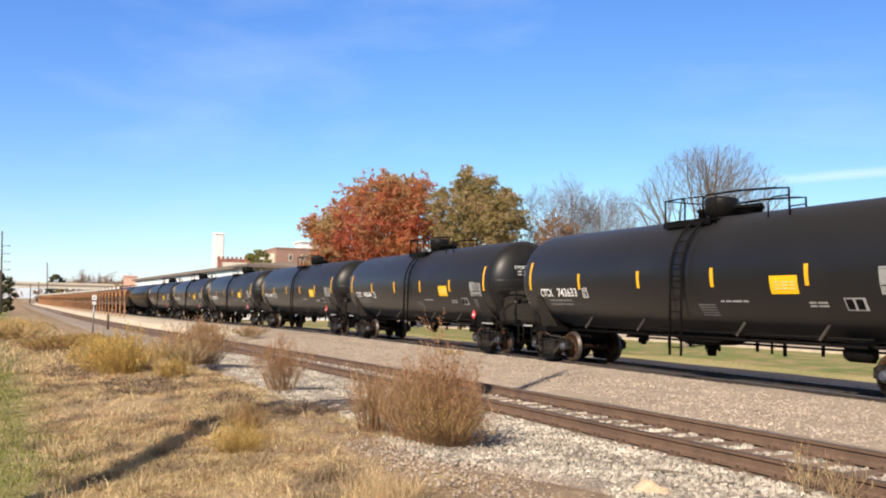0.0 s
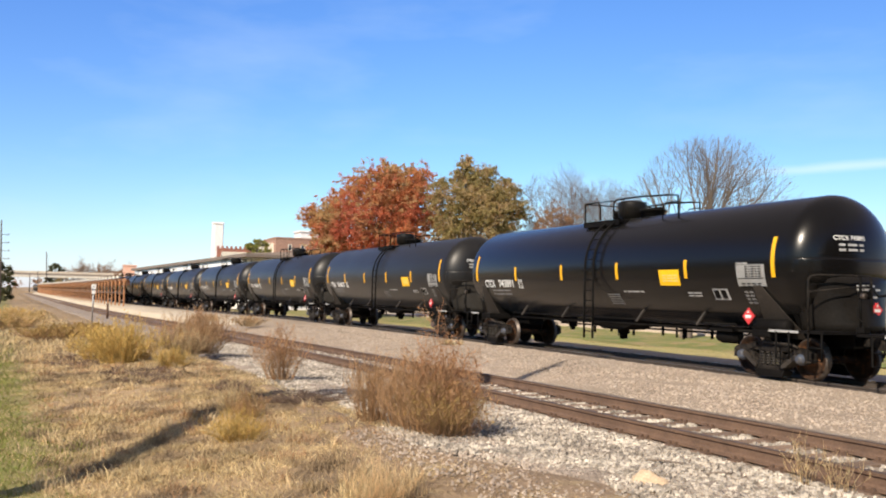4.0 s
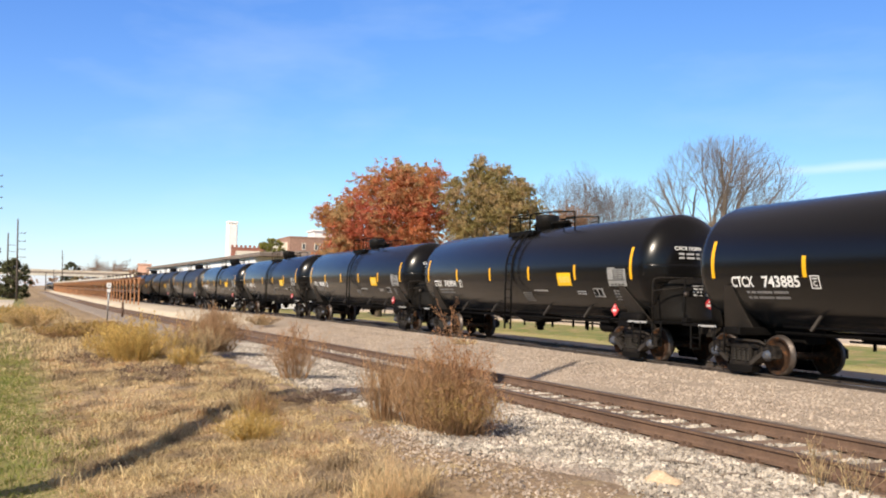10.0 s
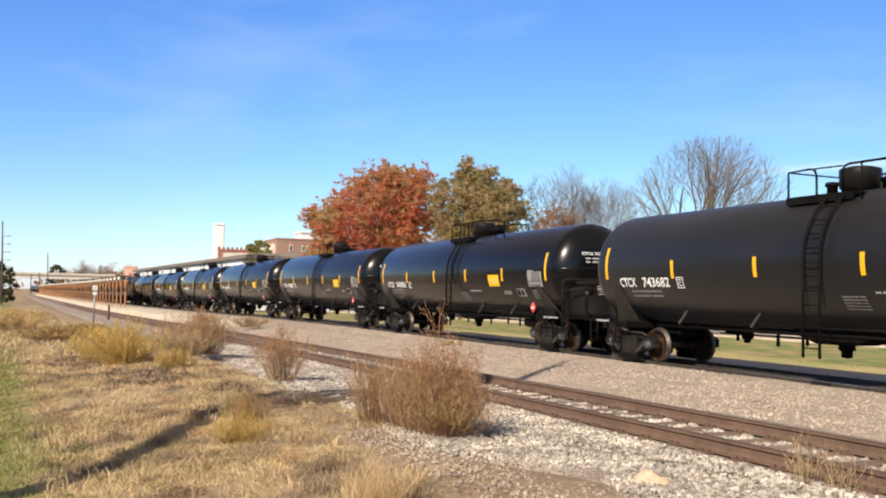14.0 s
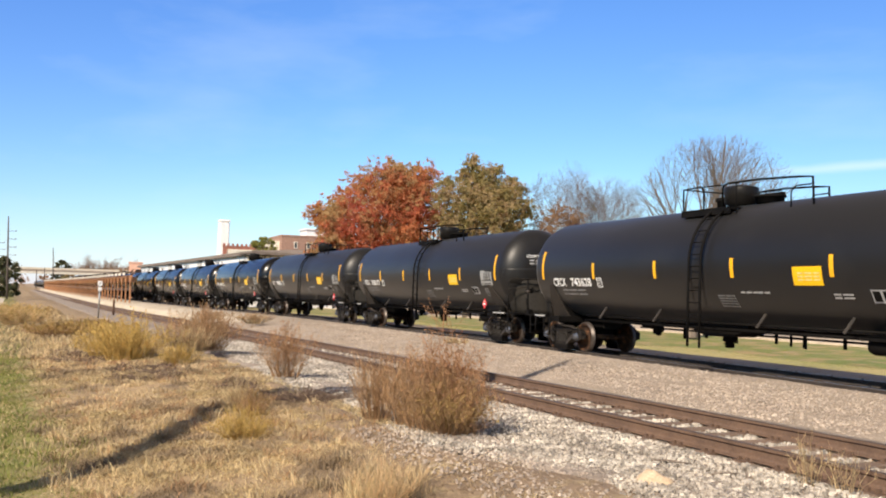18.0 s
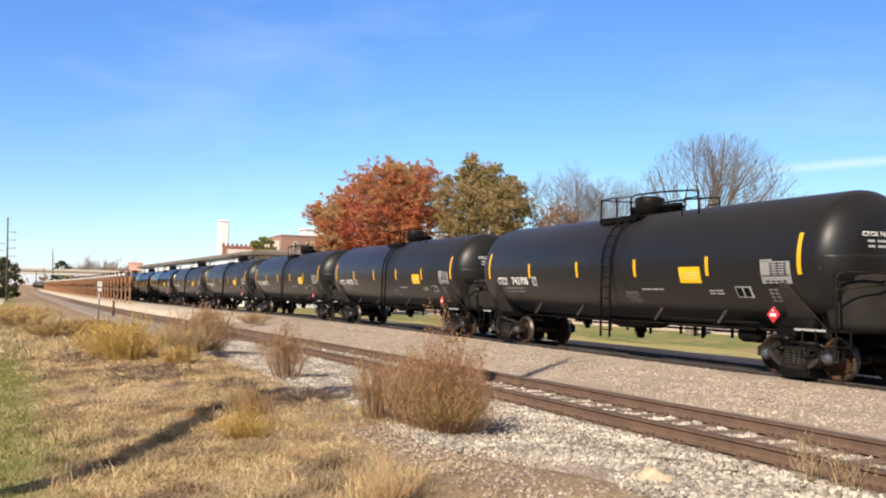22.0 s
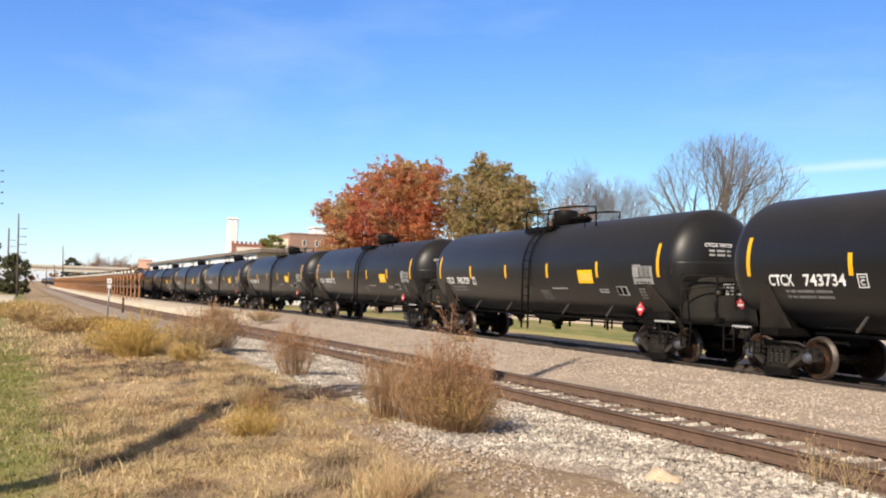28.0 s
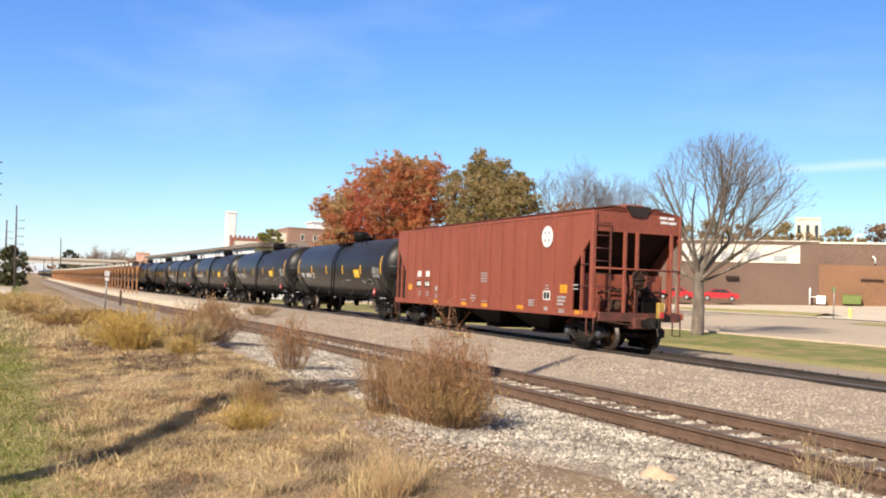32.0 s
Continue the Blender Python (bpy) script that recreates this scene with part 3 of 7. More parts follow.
SIDING_BED = ((-4.3, -0.24), (-3.95, -0.12), (-3.6, -0.09), (-3.0, -0.12), (-2.2, -0.15), (-1.5, -0.16), (-1.0, -0.18), (-0.66, -0.205), (-0.5, -0.205), (0, -0.205), (0.5, -0.205), (0.66, -0.205), (1.0, -0.18), (1.4, -0.15), (1.9, -0.17), (2.4, -0.32))
strip("siding_ballast", [[siding_point(s, o * (near_edge(s) if o < -2.9 else 1.0), SIDING_Z + z + wobble(s, o, 0.035 if abs(o) > 1 else 0.012)) for o, z in SIDING_BED] for s in S_ALL],
      M["bed_pale"], "pale coarse ballast along the rusty siding")
# sandy platform strip between the tracks further along
strip("platform_strip", [[(x, y, fall(x) * 0.95 + z - (0.25 if x == -55 else 0.06 if x == -58 else 0)) for y, z in ((11.45, -0.75), (11.55, -0.30), (12.4, -0.20), (13.3, -0.08), (14.3, 0.02), (14.6, -0.15))]
      for x in [-55, -58, -62, -70, -80, -95, -110, -130, -160, -200, -260, -340, -430]], M["platform"], "pale sandy platform strip beside the track", category="platform")
# lawn, road and lot beyond the main track
XS = [-420, -300, -200, -140, -100, -80, -65, -55, -47, -40, -34, -28, -22, -16, -10, 0, 12, 30, 60]
strip("lawn", [[(x, y, land(x, y) + 0.012 + wobble(x, y, 0.03)) for y in np.linspace(25.0, 33.2, 9)] for x in np.arange(-120, 40, 2.0)], M["lawn"], "green lawn strip with worn tan edge beside the track", category="lawn")
strip("verge", [[(x, y, land(x, y) + 0.006 + wobble(x, y, 0.02)) for y in np.linspace(20.5, 26.0, 5)] for x in np.arange(-120, 40, 2.0)], M["verge"], "dry grass verge beyond the rails", category="grass")
strip("road", [[(x, y, land(x, y) + 0.0) for y in np.linspace(33.2, 58, 10)] for x in XS], M["asphalt"], "grey asphalt road", category="road")
strip("kerb", [[(x, y, land(x, 33.2) + z) for y, z in ((33.05, 0.0), (33.05, 0.10), (33.22, 0.11), (33.24, -0.03))] for x in XS], M["asphalt"], "worn beige kerb", category="kerb")
strip("parking_lot", [[(x, y, land(x, y) + 0.05) for y in (58, 64, 70, 78, 86, 92)] for x in XS], M["concrete"], "pale concrete parking lot", category="parking lot")
strip("grass_island", [[(x, 61 + o * (1 + 0.4 * math.sin(x * 0.12)), land(x, 61 + o) + (0.28 if abs(o) < 2 else 0.04)) for o in (-2.6, -2, 0, 2, 2.6)] for x in np.linspace(-72, -54, 14)], M["verge"], "grass island in the parking lot", category="grass")
strip("grass_island", [[(x, 53.5 + o, land(x, 53.5 + o) + (0.10 if abs(o) < 1.5 else 0.02)) for o in (-2.0, -1.5, 0, 1.5, 2.0)] for x in np.linspace(-44, -26, 12)], M["verge"], "grass island beside the road", category="grass")


strip("gravel_drive", [[(x, y, land(x, y) + 0.03) for y in (-9, -6, -3, -1.2, -0.6)] for x in np.arange(-135, -88, 4)], M["concrete"], "pale gravel drive beside the line", category="driveway")

# ---- track ----
RAIL = [(-0.075, 0), (0.075, 0), (0.075, 0.012), (0.02, 0.03), (0.012, 0.05), (0.012, 0.12), (0.036, 0.135), (0.037, 0.165), (0.03, 0.172), (-0.03, 0.172), (-0.037, 0.165), (-0.036, 0.135), (-0.012, 0.12), (-0.012, 0.05), (-0.02, 0.03), (-0.075, 0.012)]


def rail_mesh(name, point, ss, off, top, head):
    v, f, mi = [], [], []
    k = len(RAIL)
    for s in ss:
        for a, b in RAIL:
            v.append(point(s, off + a, top - 0.172 + b))
    for j in range(len(ss) - 1):
        for i in range(k):
            f.append((j * k + i, (j + 1) * k + i, (j + 1) * k + (i + 1) % k, j * k + (i + 1) % k))
            mi.append(1 if i in (7, 8, 9) else 0)
    me = raw_mesh(name, v, f, (M["raildark"] if head is M["railbright"] else M["rail"]))
    me.materials.append(head)
    me.polygons.foreach_set("material_index", np.array(mi, np.int32))
    return me


def tie_mesh():
    return Shape().box(-0.115, -1.29, -0.17, 0.115, 1.29, 0.0, bevel=0.02).mesh("tie", M["tie"])


def plate_mesh():
    s = Shape().box(-0.10, -0.17, 0, 0.10, 0.17, 0.02)
    for x in (-0.06, 0.06):
        for y in (-0.10, 0.10):
            s.box(x - 0.015, y - 0.02, 0.02, x + 0.015, y + 0.02, 0.055)
    return s.mesh("tie_plate", M["rail"])


def track(name, label, point, top, head, near, space):
    t = thing(name, label, "railway track", kind="structure")
    for o in (-0.753, 0.753):
        part("rail", rail_mesh("rail", point, S_ALL, o, top, head), None, t)
    tie, plate = tie_mesh(), plate_mesh()
    rnd = random.Random(5)
    far = Shape()
    s = 8.0
    while s > -180:
        x, y, z = point(s, 0, top - (0.173 if point is siding_point else 0.185) + rnd.uniform(-0.012, 0.002))
        a = -on_line(s)[2]
        if s > near:
            ob = new("tie", tie)
            ob.parent = t
            ob.matrix_basis = pose(x, y, z, 0, 0, math.degrees(a) + rnd.uniform(-1.6, 1.6)) @ Matrix.Diagonal((1, rnd.uniform(0.97, 1.03), 1, 1))
            if s > near * 0.55:
                for o in (-0.753, 0.753):
                    px, py, pz = point(s, o, top - 0.19)
                    pl = new("tie_plate", plate)
                    pl.parent, pl.matrix_basis = t, pose(px, py, pz, 0, 0, math.degrees(a))
        else:
            far.box(x - 0.115, y - 1.29, z - 0.17, x + 0.115, y + 1.29, z)
        s -= space
    tagged(part("far_ties", far, M["tie"], t), kind="stuff")


track("siding_track", "rusty disused siding track on weathered ties", siding_point, SIDING_Z, M["railhead"], -62, 0.575)
track("main_track", "main railway track with worn bright rail heads", main_point, 0.0, M["railbright"], -52, 0.52)


# ---- loose stones ----
def stones(name, label, mat, spots, lo, hi, seed):
    """Many small angular stones as one mesh. spots: arrays x, y, z."""
    r = np.random.default_rng(seed)
    x, y, z = spots
    n = len(x)
    base = np.array([(-1, -1, -.55), (1, -1, -.6), (1, 1, -.55), (-1, 1, -.6), (-.6, -.7, .6), (.7, -.6, .7), (.6, .7, .6), (-.7, .6, .75)])
    f0 = np.array([(3, 2, 1, 0), (4, 5, 6, 7), (0, 1, 5, 4), (1, 2, 6, 5), (2, 3, 7, 6), (3, 0, 4, 7)])
    v = base[None] * (1 + r.uniform(-.35, .35, (n, 8, 3)))
    size = r.uniform(lo, hi, (n, 1, 1)) * r.uniform(0.65, 1.2, (n, 1, 3))
    v = v * size
    a = r.uniform(0, 6.283, n)
    c, s = np.cos(a)[:, None], np.sin(a)[:, None]
    tilt = r.uniform(-.5, .5, n)[:, None]
    vx, vy, vz = v[..., 0] * c - v[..., 1] * s, v[..., 0] * s + v[..., 1] * c, v[..., 2]
    vz = vz + vx * np.sin(tilt)
    v = np.stack([vx + x[:, None], vy + y[:, None], vz + z[:, None]], -1).reshape(-1, 3)
    f = (f0[None] + 8 * np.arange(n)[:, None, None]).reshape(-1, 4)
    return tagged(new(name, raw_mesh(name, v, f, mat)), label, "gravel", kind="stuff")


rng = np.random.default_rng(3)


def siding_spots(n, s0, s1, o0, o1, cribs=False):
    """Places for stones beside the siding, or only in the cribs between its ties."""
    s = s1 - (s1 - s0) * rng.random(n) ** 1.25
    o = rng.uniform(o0, o1, n)
    if cribs:
        k = abs(((8.0 - s) / 0.575) % 1.0 - 0.5) < 0.19
        s, o = s[k], o[k]
    z = np.interp(o, [a for a, b in SIDING_BED], [b for a, b in SIDING_BED]) + (0.02 if cribs else 0.008)
    o = np.where(o < -2.9, o * np.array([near_edge(a) for a in s]), o)
    return np.array([siding_point(a, b, SIDING_Z + c) for a, b, c in zip(s, o, z)]).T


stones("ballast_stones", "pale angular ballast stones beside the siding", M["rock"], siding_spots(32000, -34, 0, -3.75, -1.0), 0.010, 0.027, 11)
stones("ballast_stones", "pale ballast stones thinning out into bare soil", M["rock"], siding_spots(6500, -20, 0, -4.4, -3.6), 0.009, 0.026, 15)
stones("ballast_stones", "pale angular ballast stones between the siding rails", M["rock"], siding_spots(9000, -34, 0, -0.60, 0.62, True), 0.014, 0.034, 12)


def main_spots(n, s0, s1, o0, o1, zs):
    s, o = s1 - (s1 - s0) * rng.random(n) ** 1.15, rng.uniform(o0, o1, n)
    u = np.maximum(s - BEND_FROM, 0)
    z = np.array([bed_height(a, b) for a, b in zip(s, o)])
    return s + o * BEND * u, D - BEND * u * u / 2 + o, z + zs


stones("ballast_stones", "tan ballast stones between the tracks", M["rock_pink"], main_spots(34000, -48, 2, -6.7, -0.9, 0.003), 0.009, 0.026, 13)
stones("ballast_stones", "dark main-track ballast stones, oil stain and train shadow in colour", M["oily"], main_spots(2600, -40, 2, -0.55, 2.4, 0.03), 0.016, 0.040, 14)


# ---- the train ----
PITCH, TANK_R, TANK_Z = 18.2, 1.53, 2.578
HALF = 14.725 / 2              # from the middle of a car to its outer yellow stripes
TRUCK_X, AXLE, WHEEL_R = 6.85, 0.89, 0.457
SPEED = 10.05


def lead(t):
    """How far the train's first marked stripe lies along the line at t seconds."""
    return float(np.interp(t, (0, 3, 6, 8, 10, 12, 14, 17, 22, 25, 28, 30, 32), (7.68, 7.60, 7.55, 7.47, 7.36, 7.24, 7.16, 7.10, 7.07, 7.25, 7.48, 7.63, 7.70))) - SPEED * t


def wrap(z, grow=0.0):
    """Lateral place of the tank's side, on the camera's side, at height z."""
    return -math.sqrt(max((TANK_R + grow) ** 2 - (z - TANK_Z) ** 2, 0.01))


def patch(x0, x1, z0, z1, grow=0.006, lean=0.0, n=4, side=-1):
    """A thin plate lying on the tank's side."""
    s = Shape()
    k = n + 1
    for i in range(k):
        z = z0 + (z1 - z0) * i / n
        for x in (x0 + lean * i / n, x1 + lean * i / n):
            for g in (grow, grow - 0.012):
                s.v.append((x, -side * wrap(z, g), z))
    for i in range(n):
        a, b = i * 4, i * 4 + 4
        s.face(a, a + 2, b + 2, b)
        s.face(a + 1, b + 1, b + 3, a + 3)
        s.face(a, b, b + 1, a + 1)
        s.face(a + 2, a + 3, b + 3, b + 2)
    s.face(0, 1, 3, 2)
    s.face(n * 4, n * 4 + 2, n * 4 + 3, n * 4 + 1)
    return s


def bars(x0, z0, widths, high, step, rows, grow=0.008, gap=0.05):
    """Rows of plain bars standing for small lettering on the tank's side."""
    s = Shape()
    for r in range(rows):
        x = x0
        for w in widths:
            q = patch(x, x + w, z0 - r * step, z0 - r * step + high, grow, n=1)
            s.add(q.v, q.f)
            x += w + gap
    return s


def lettering(text, size, narrow=1.0):
    """Flat lettering as a mesh in the xz plane, from the built-in font."""
    cu = bpy.data.curves.new("lettering", "FONT")
    cu.body, cu.size, cu.resolution_u, cu.offset = text, size, 3, 0.007 * size / 0.3
    ob = bpy.data.objects.new("lettering", cu)
    scene.collection.objects.link(ob)
    bpy.context.view_layer.update()
    me = bpy.data.meshes.new_from_object(ob.evaluated_get(bpy.context.evaluated_depsgraph_get()))
    bpy.data.objects.remove(ob)
    bpy.data.curves.remove(cu)
    for v in me.vertices:
        v.co = (v.co.x * narrow, 0, v.co.y)
    return me


def mark_mesh(text, size, x, z, mat, narrow=1.0):
    """Lettering bent on to the tank's side."""
    me = lettering(text, size, narrow)
    for v in me.vertices:
        zz = z + v.co.z
        v.co = (x + v.co.x, wrap(zz, 0.012), zz)
    me.materials.append(mat)
    me.name = "reporting_mark"
    return me


HEAD_A = 0.80       # depth of the domed tank end
SHELL = HALF + 0.30


def head_x(y, z):
    q = 1 - (y * y + (z - TANK_Z) ** 2) / TANK_R ** 2
    return SHELL + HEAD_A * math.sqrt(max(q, 0))


SKIRT = ((1.06, 1.25, 1.55, 1.85, 2.10, 2.32), (0.95, 0.99, 1.07, 1.18, 1.32, 1.46), (1.06, 1.03, 0.97, 0.90, 0.84, 0.78))   # height, half width, depth


def skirt_x(y, z):
    """The outer face of the skirt that tapers from the domed end down to the sill."""
    w, d = float(np.interp(z, SKIRT[0], SKIRT[1])), float(np.interp(z, SKIRT[0], SKIRT[2]))
    return SHELL + d * math.sqrt(max(1 - (y / w) ** 2, 0)) + 0.012


def sheet(shape, levels, steps, face):
    """A thin bent plate: rows of (height, half width), columns by share of the width; face gives its x."""
    rows = []
    for z, w in levels:
        rows.append([(q * w, z) for q in steps])
    n, m = len(rows[0]), len(rows)
    for back in (0.0, -0.03):
        for row in rows:
            for y, z in row:
                x = face(y, z)
                shape.v.append((x + (back if x > 0 else -back), y, z))
    o = n * m
    for i in range(m - 1):
        for j in range(n - 1):
            p0, p1 = i * n + j, (i + 1) * n + j
            shape.face(p0, p0 + 1, p1 + 1, p1)
            shape.face(o + p0, o + p1, o + p1 + 1, o + p0 + 1)
        for j in (0, n - 1):
            shape.face(i * n + j, (i + 1) * n + j, o + (i + 1) * n + j, o + i * n + j)
    for j in range(n - 1):
        shape.face(j, o + j, o + j + 1, j + 1)
        q = (m - 1) * n + j
        shape.face(q, q + 1, o + q + 1, o + q)


def end_mark_mesh(text, size, y, z, mat):
    """Lettering on the domed end that faces +x; read from outside it runs towards +y."""
    me = lettering(text, size, 1.0)
    for v in me.vertices:
        yy, zz = y + v.co.x, z + v.co.z
        v.co = (head_x(yy, zz) + 0.012, yy, zz)
    me.materials.append(mat)
    me.name = "end_mark"
    return me


def wheelset_shape():
    """Both wheels and their axle as one turned body; the treads are bright."""
    s = Shape()
    half = [(0.0, 0.08), (0.2, 0.08), (0.60, 0.095), (0.66, 0.10), (0.665, 0.17), (0.72, 0.22), (0.72, 0.34), (0.688, 0.37), (0.688, 0.43), (0.688, 0.482), (0.718, 0.484), (0.728, WHEEL_R + 0.002),
            (0.813, WHEEL_R - 0.003), (0.818, 0.425), (0.818, 0.37), (0.753, 0.34), (0.753, 0.22), (0.828, 0.17), (0.823, 0.10), (1.0, 0.075)]
    prof = [(-a, r) for a, r in reversed(half[1:])] + half
    s.lathe(prof, "y", n=28)
    n, k = 28, len(half) - 1
    for i in range(len(prof) - 1):
        q = min(abs(i + 0.5 - k), 99)
        if 8.5 <= q <= 12.5:
            for j in range(n):
                s.m[i * n + j] = 1
    return s


def sideframe_shape(y):
    """A cast side frame: arched top chord, dipped tension chord, pedestals over the axle ends."""
    chord = [(-1.16, 0.40), (-1.16, 0.60), (-1.02, 0.69), (-0.70, 0.70), (-0.40, 0.80), (0.40, 0.80), (0.70, 0.70), (1.02, 0.69), (1.16, 0.60), (1.16, 0.40),
             (1.02, 0.40), (0.98, 0.55), (0.78, 0.56), (0.60, 0.60), (-0.60, 0.60), (-0.78, 0.56), (-0.98, 0.55), (-1.02, 0.40)]
    s = Shape().prism(chord, y - 0.09, y + 0.09)
    for a in (-1, 1):
        s.prism([(a * 0.80, 0.555), (a * 0.60, 0.60), (a * 0.28, 0.29), (a * 0.30, 0.17), (a * 0.40, 0.17)], y - 0.085, y + 0.085)
        s.box(a * 0.31 - 0.04, y - 0.10, 0.24, a * 0.31 + 0.04, y + 0.10, 0.62, bevel=0.015)
        s.prism([(a * 0.62, 0.60), (a * 0.66, 0.66), (a * 0.42, 0.76), (a * 0.36, 0.70)], y - 0.115, y + 0.115)
        s.box(a * AXLE - 0.19, y - 0.10, 0.36, a * AXLE + 0.19, y + 0.06, 0.62, bevel=0.03)
        s.box(a * 0.52 - 0.05, y - 0.13, 0.30, a * 0.52 + 0.05, y - 0.02, 0.55, bevel=0.02)
    s.box(-0.38, y - 0.12, 0.17, 0.38, y + 0.12, 0.27, bevel=0.02)
    s.box(-0.26, y - 0.12, 0.57, 0.26, y + 0.12, 0.70, bevel=0.03)
    return s


def pan_shape(y):
    """A near-black pan added under a side frame."""
    return Shape().prism([(-0.46, 0.185), (0.46, 0.185), (0.40, 0.06), (0.34, 0.03), (-0.34, 0.03), (-0.40, 0.06)], y - 0.13, y + 0.13)


def truck_parts(parent, x):
    t = part("truck", Shape().box(-0.22, -1.02, 0.45, 0.22, 1.02, 0.70, bevel=0.04).box(-0.35, -0.35, 0.68, 0.35, 0.35, 0.86, bevel=0.04), M["truck"], parent, "grimy cast-steel bogie", at=pose(x, 0, 0))
    for y in (-1.0, 1.0):
        part("sideframe", sideframe_shape(y), M["truck"], t)
        part("spring_plank", pan_shape(y), M["frame"], t)
        # arms in a paler material than the frame: sunlight put into the colour
        for a in (-1, 1):
            part("tension_arm", Shape().prism([(a * 0.86, 0.50), (a * 0.76, 0.56), (a * 0.36, 0.28), (a * 0.40, 0.20)], y - 0.15, y + 0.15), M["dusty"], t, "slanted arm of the side frame, paler to suggest sunlight")
        part("brake_rod", Shape().tube([(-0.12, y * 1.17, 0.79), (0.72, y * 1.17, 0.77), (0.86, y * 1.12, 0.70)], 0.025, 6), M["dusty"], t)
        sp = Shape()
        for a in (-0.24, -0.08, 0.08, 0.24):
            for b in (-0.07, 0.07):
                line = [(a + 0.055 * math.cos(q * 1.05), y + b * 0.9 + 0.055 * math.sin(q * 1.05), 0.27 + q * 0.30 / 30) for q in range(31)]
                sp.tube(line, 0.016, 5)
        tagged(part("spring_pack", sp, M["spring"], t), kind="stuff")
        for a in (-AXLE, AXLE):
            k = 1 if y > 0 else -1
            part("bearing_cap", Shape().lathe([(0.0, 0.125), (0.09 * k, 0.125), (0.12 * k, 0.10), (0.15 * k, 0.095), (0.17 * k, 0.05)], "y", (a, y + 0.02 * k, WHEEL_R), 14).box(a - 0.14, y - 0.08, 0.48, a + 0.14, y + 0.1, 0.585, bevel=0.02), (M["cap"]), t, "pale blue roller bearing cap")
    for a, b in ((-AXLE, 1), (AXLE, -1)):
        part("wheelset", WHEELSET, None, t, "rusty wheels with bright treads", at=pose(a, 0, WHEEL_R))
        for y in (-0.75, 0.75):
            part("brake_shoe", Shape().prism([(a + b * 0.475, 0.36), (a + b * 0.55, 0.36), (a + b * 0.55, 0.58), (a + b * 0.475, 0.58)], y - 0.06, y + 0.06).tube([(a + b * 0.5, y, 0.56), (a + b * 0.45, y, 0.80)], 0.02, 5), M["truck"], t)
    part("brake_beam", Shape().tube([(AXLE - 0.52, -0.8, 0.42), (AXLE - 0.62, 0, 0.40), (AXLE - 0.52, 0.8, 0.42)], 0.035, 6).tube([(-AXLE + 0.52, -0.8, 0.42), (-AXLE + 0.62, 0, 0.40), (-AXLE + 0.52, 0.8, 0.42)], 0.035, 6), M["truck"], t)
    return t


WHEELSET = wheelset_shape().mesh("wheelset", M["wheel"], M["tread"])


def coupler_shape(x, k):
    s = Shape()
    s.box(min(x, x + 0.42 * k), -0.09, 0.78, max(x, x + 0.42 * k), 0.09, 0.96, bevel=0.02)
    s.prism([(x + 0.38 * k, -0.16), (x + 0.60 * k, -0.17), (x + 0.72 * k, -0.08), (x + 0.62 * k, 0.0), (x + 0.70 * k, 0.14), (x + 0.56 * k, 0.19), (x + 0.38 * k, 0.13)], 0.72, 1.02, "xy")
    return s


def hose_shape(x, k, y):
    return Shape().tube([(x, y, 0.86), (x + 0.15 * k, y, 0.80), (x + 0.30 * k, y, 0.55), (x + 0.48 * k, y * 0.6, 0.44)], 0.025, 6)


MARK = mark_mesh("CTCX", 0.34, -HALF + 0.62, 2.03, M["white"], 0.78)


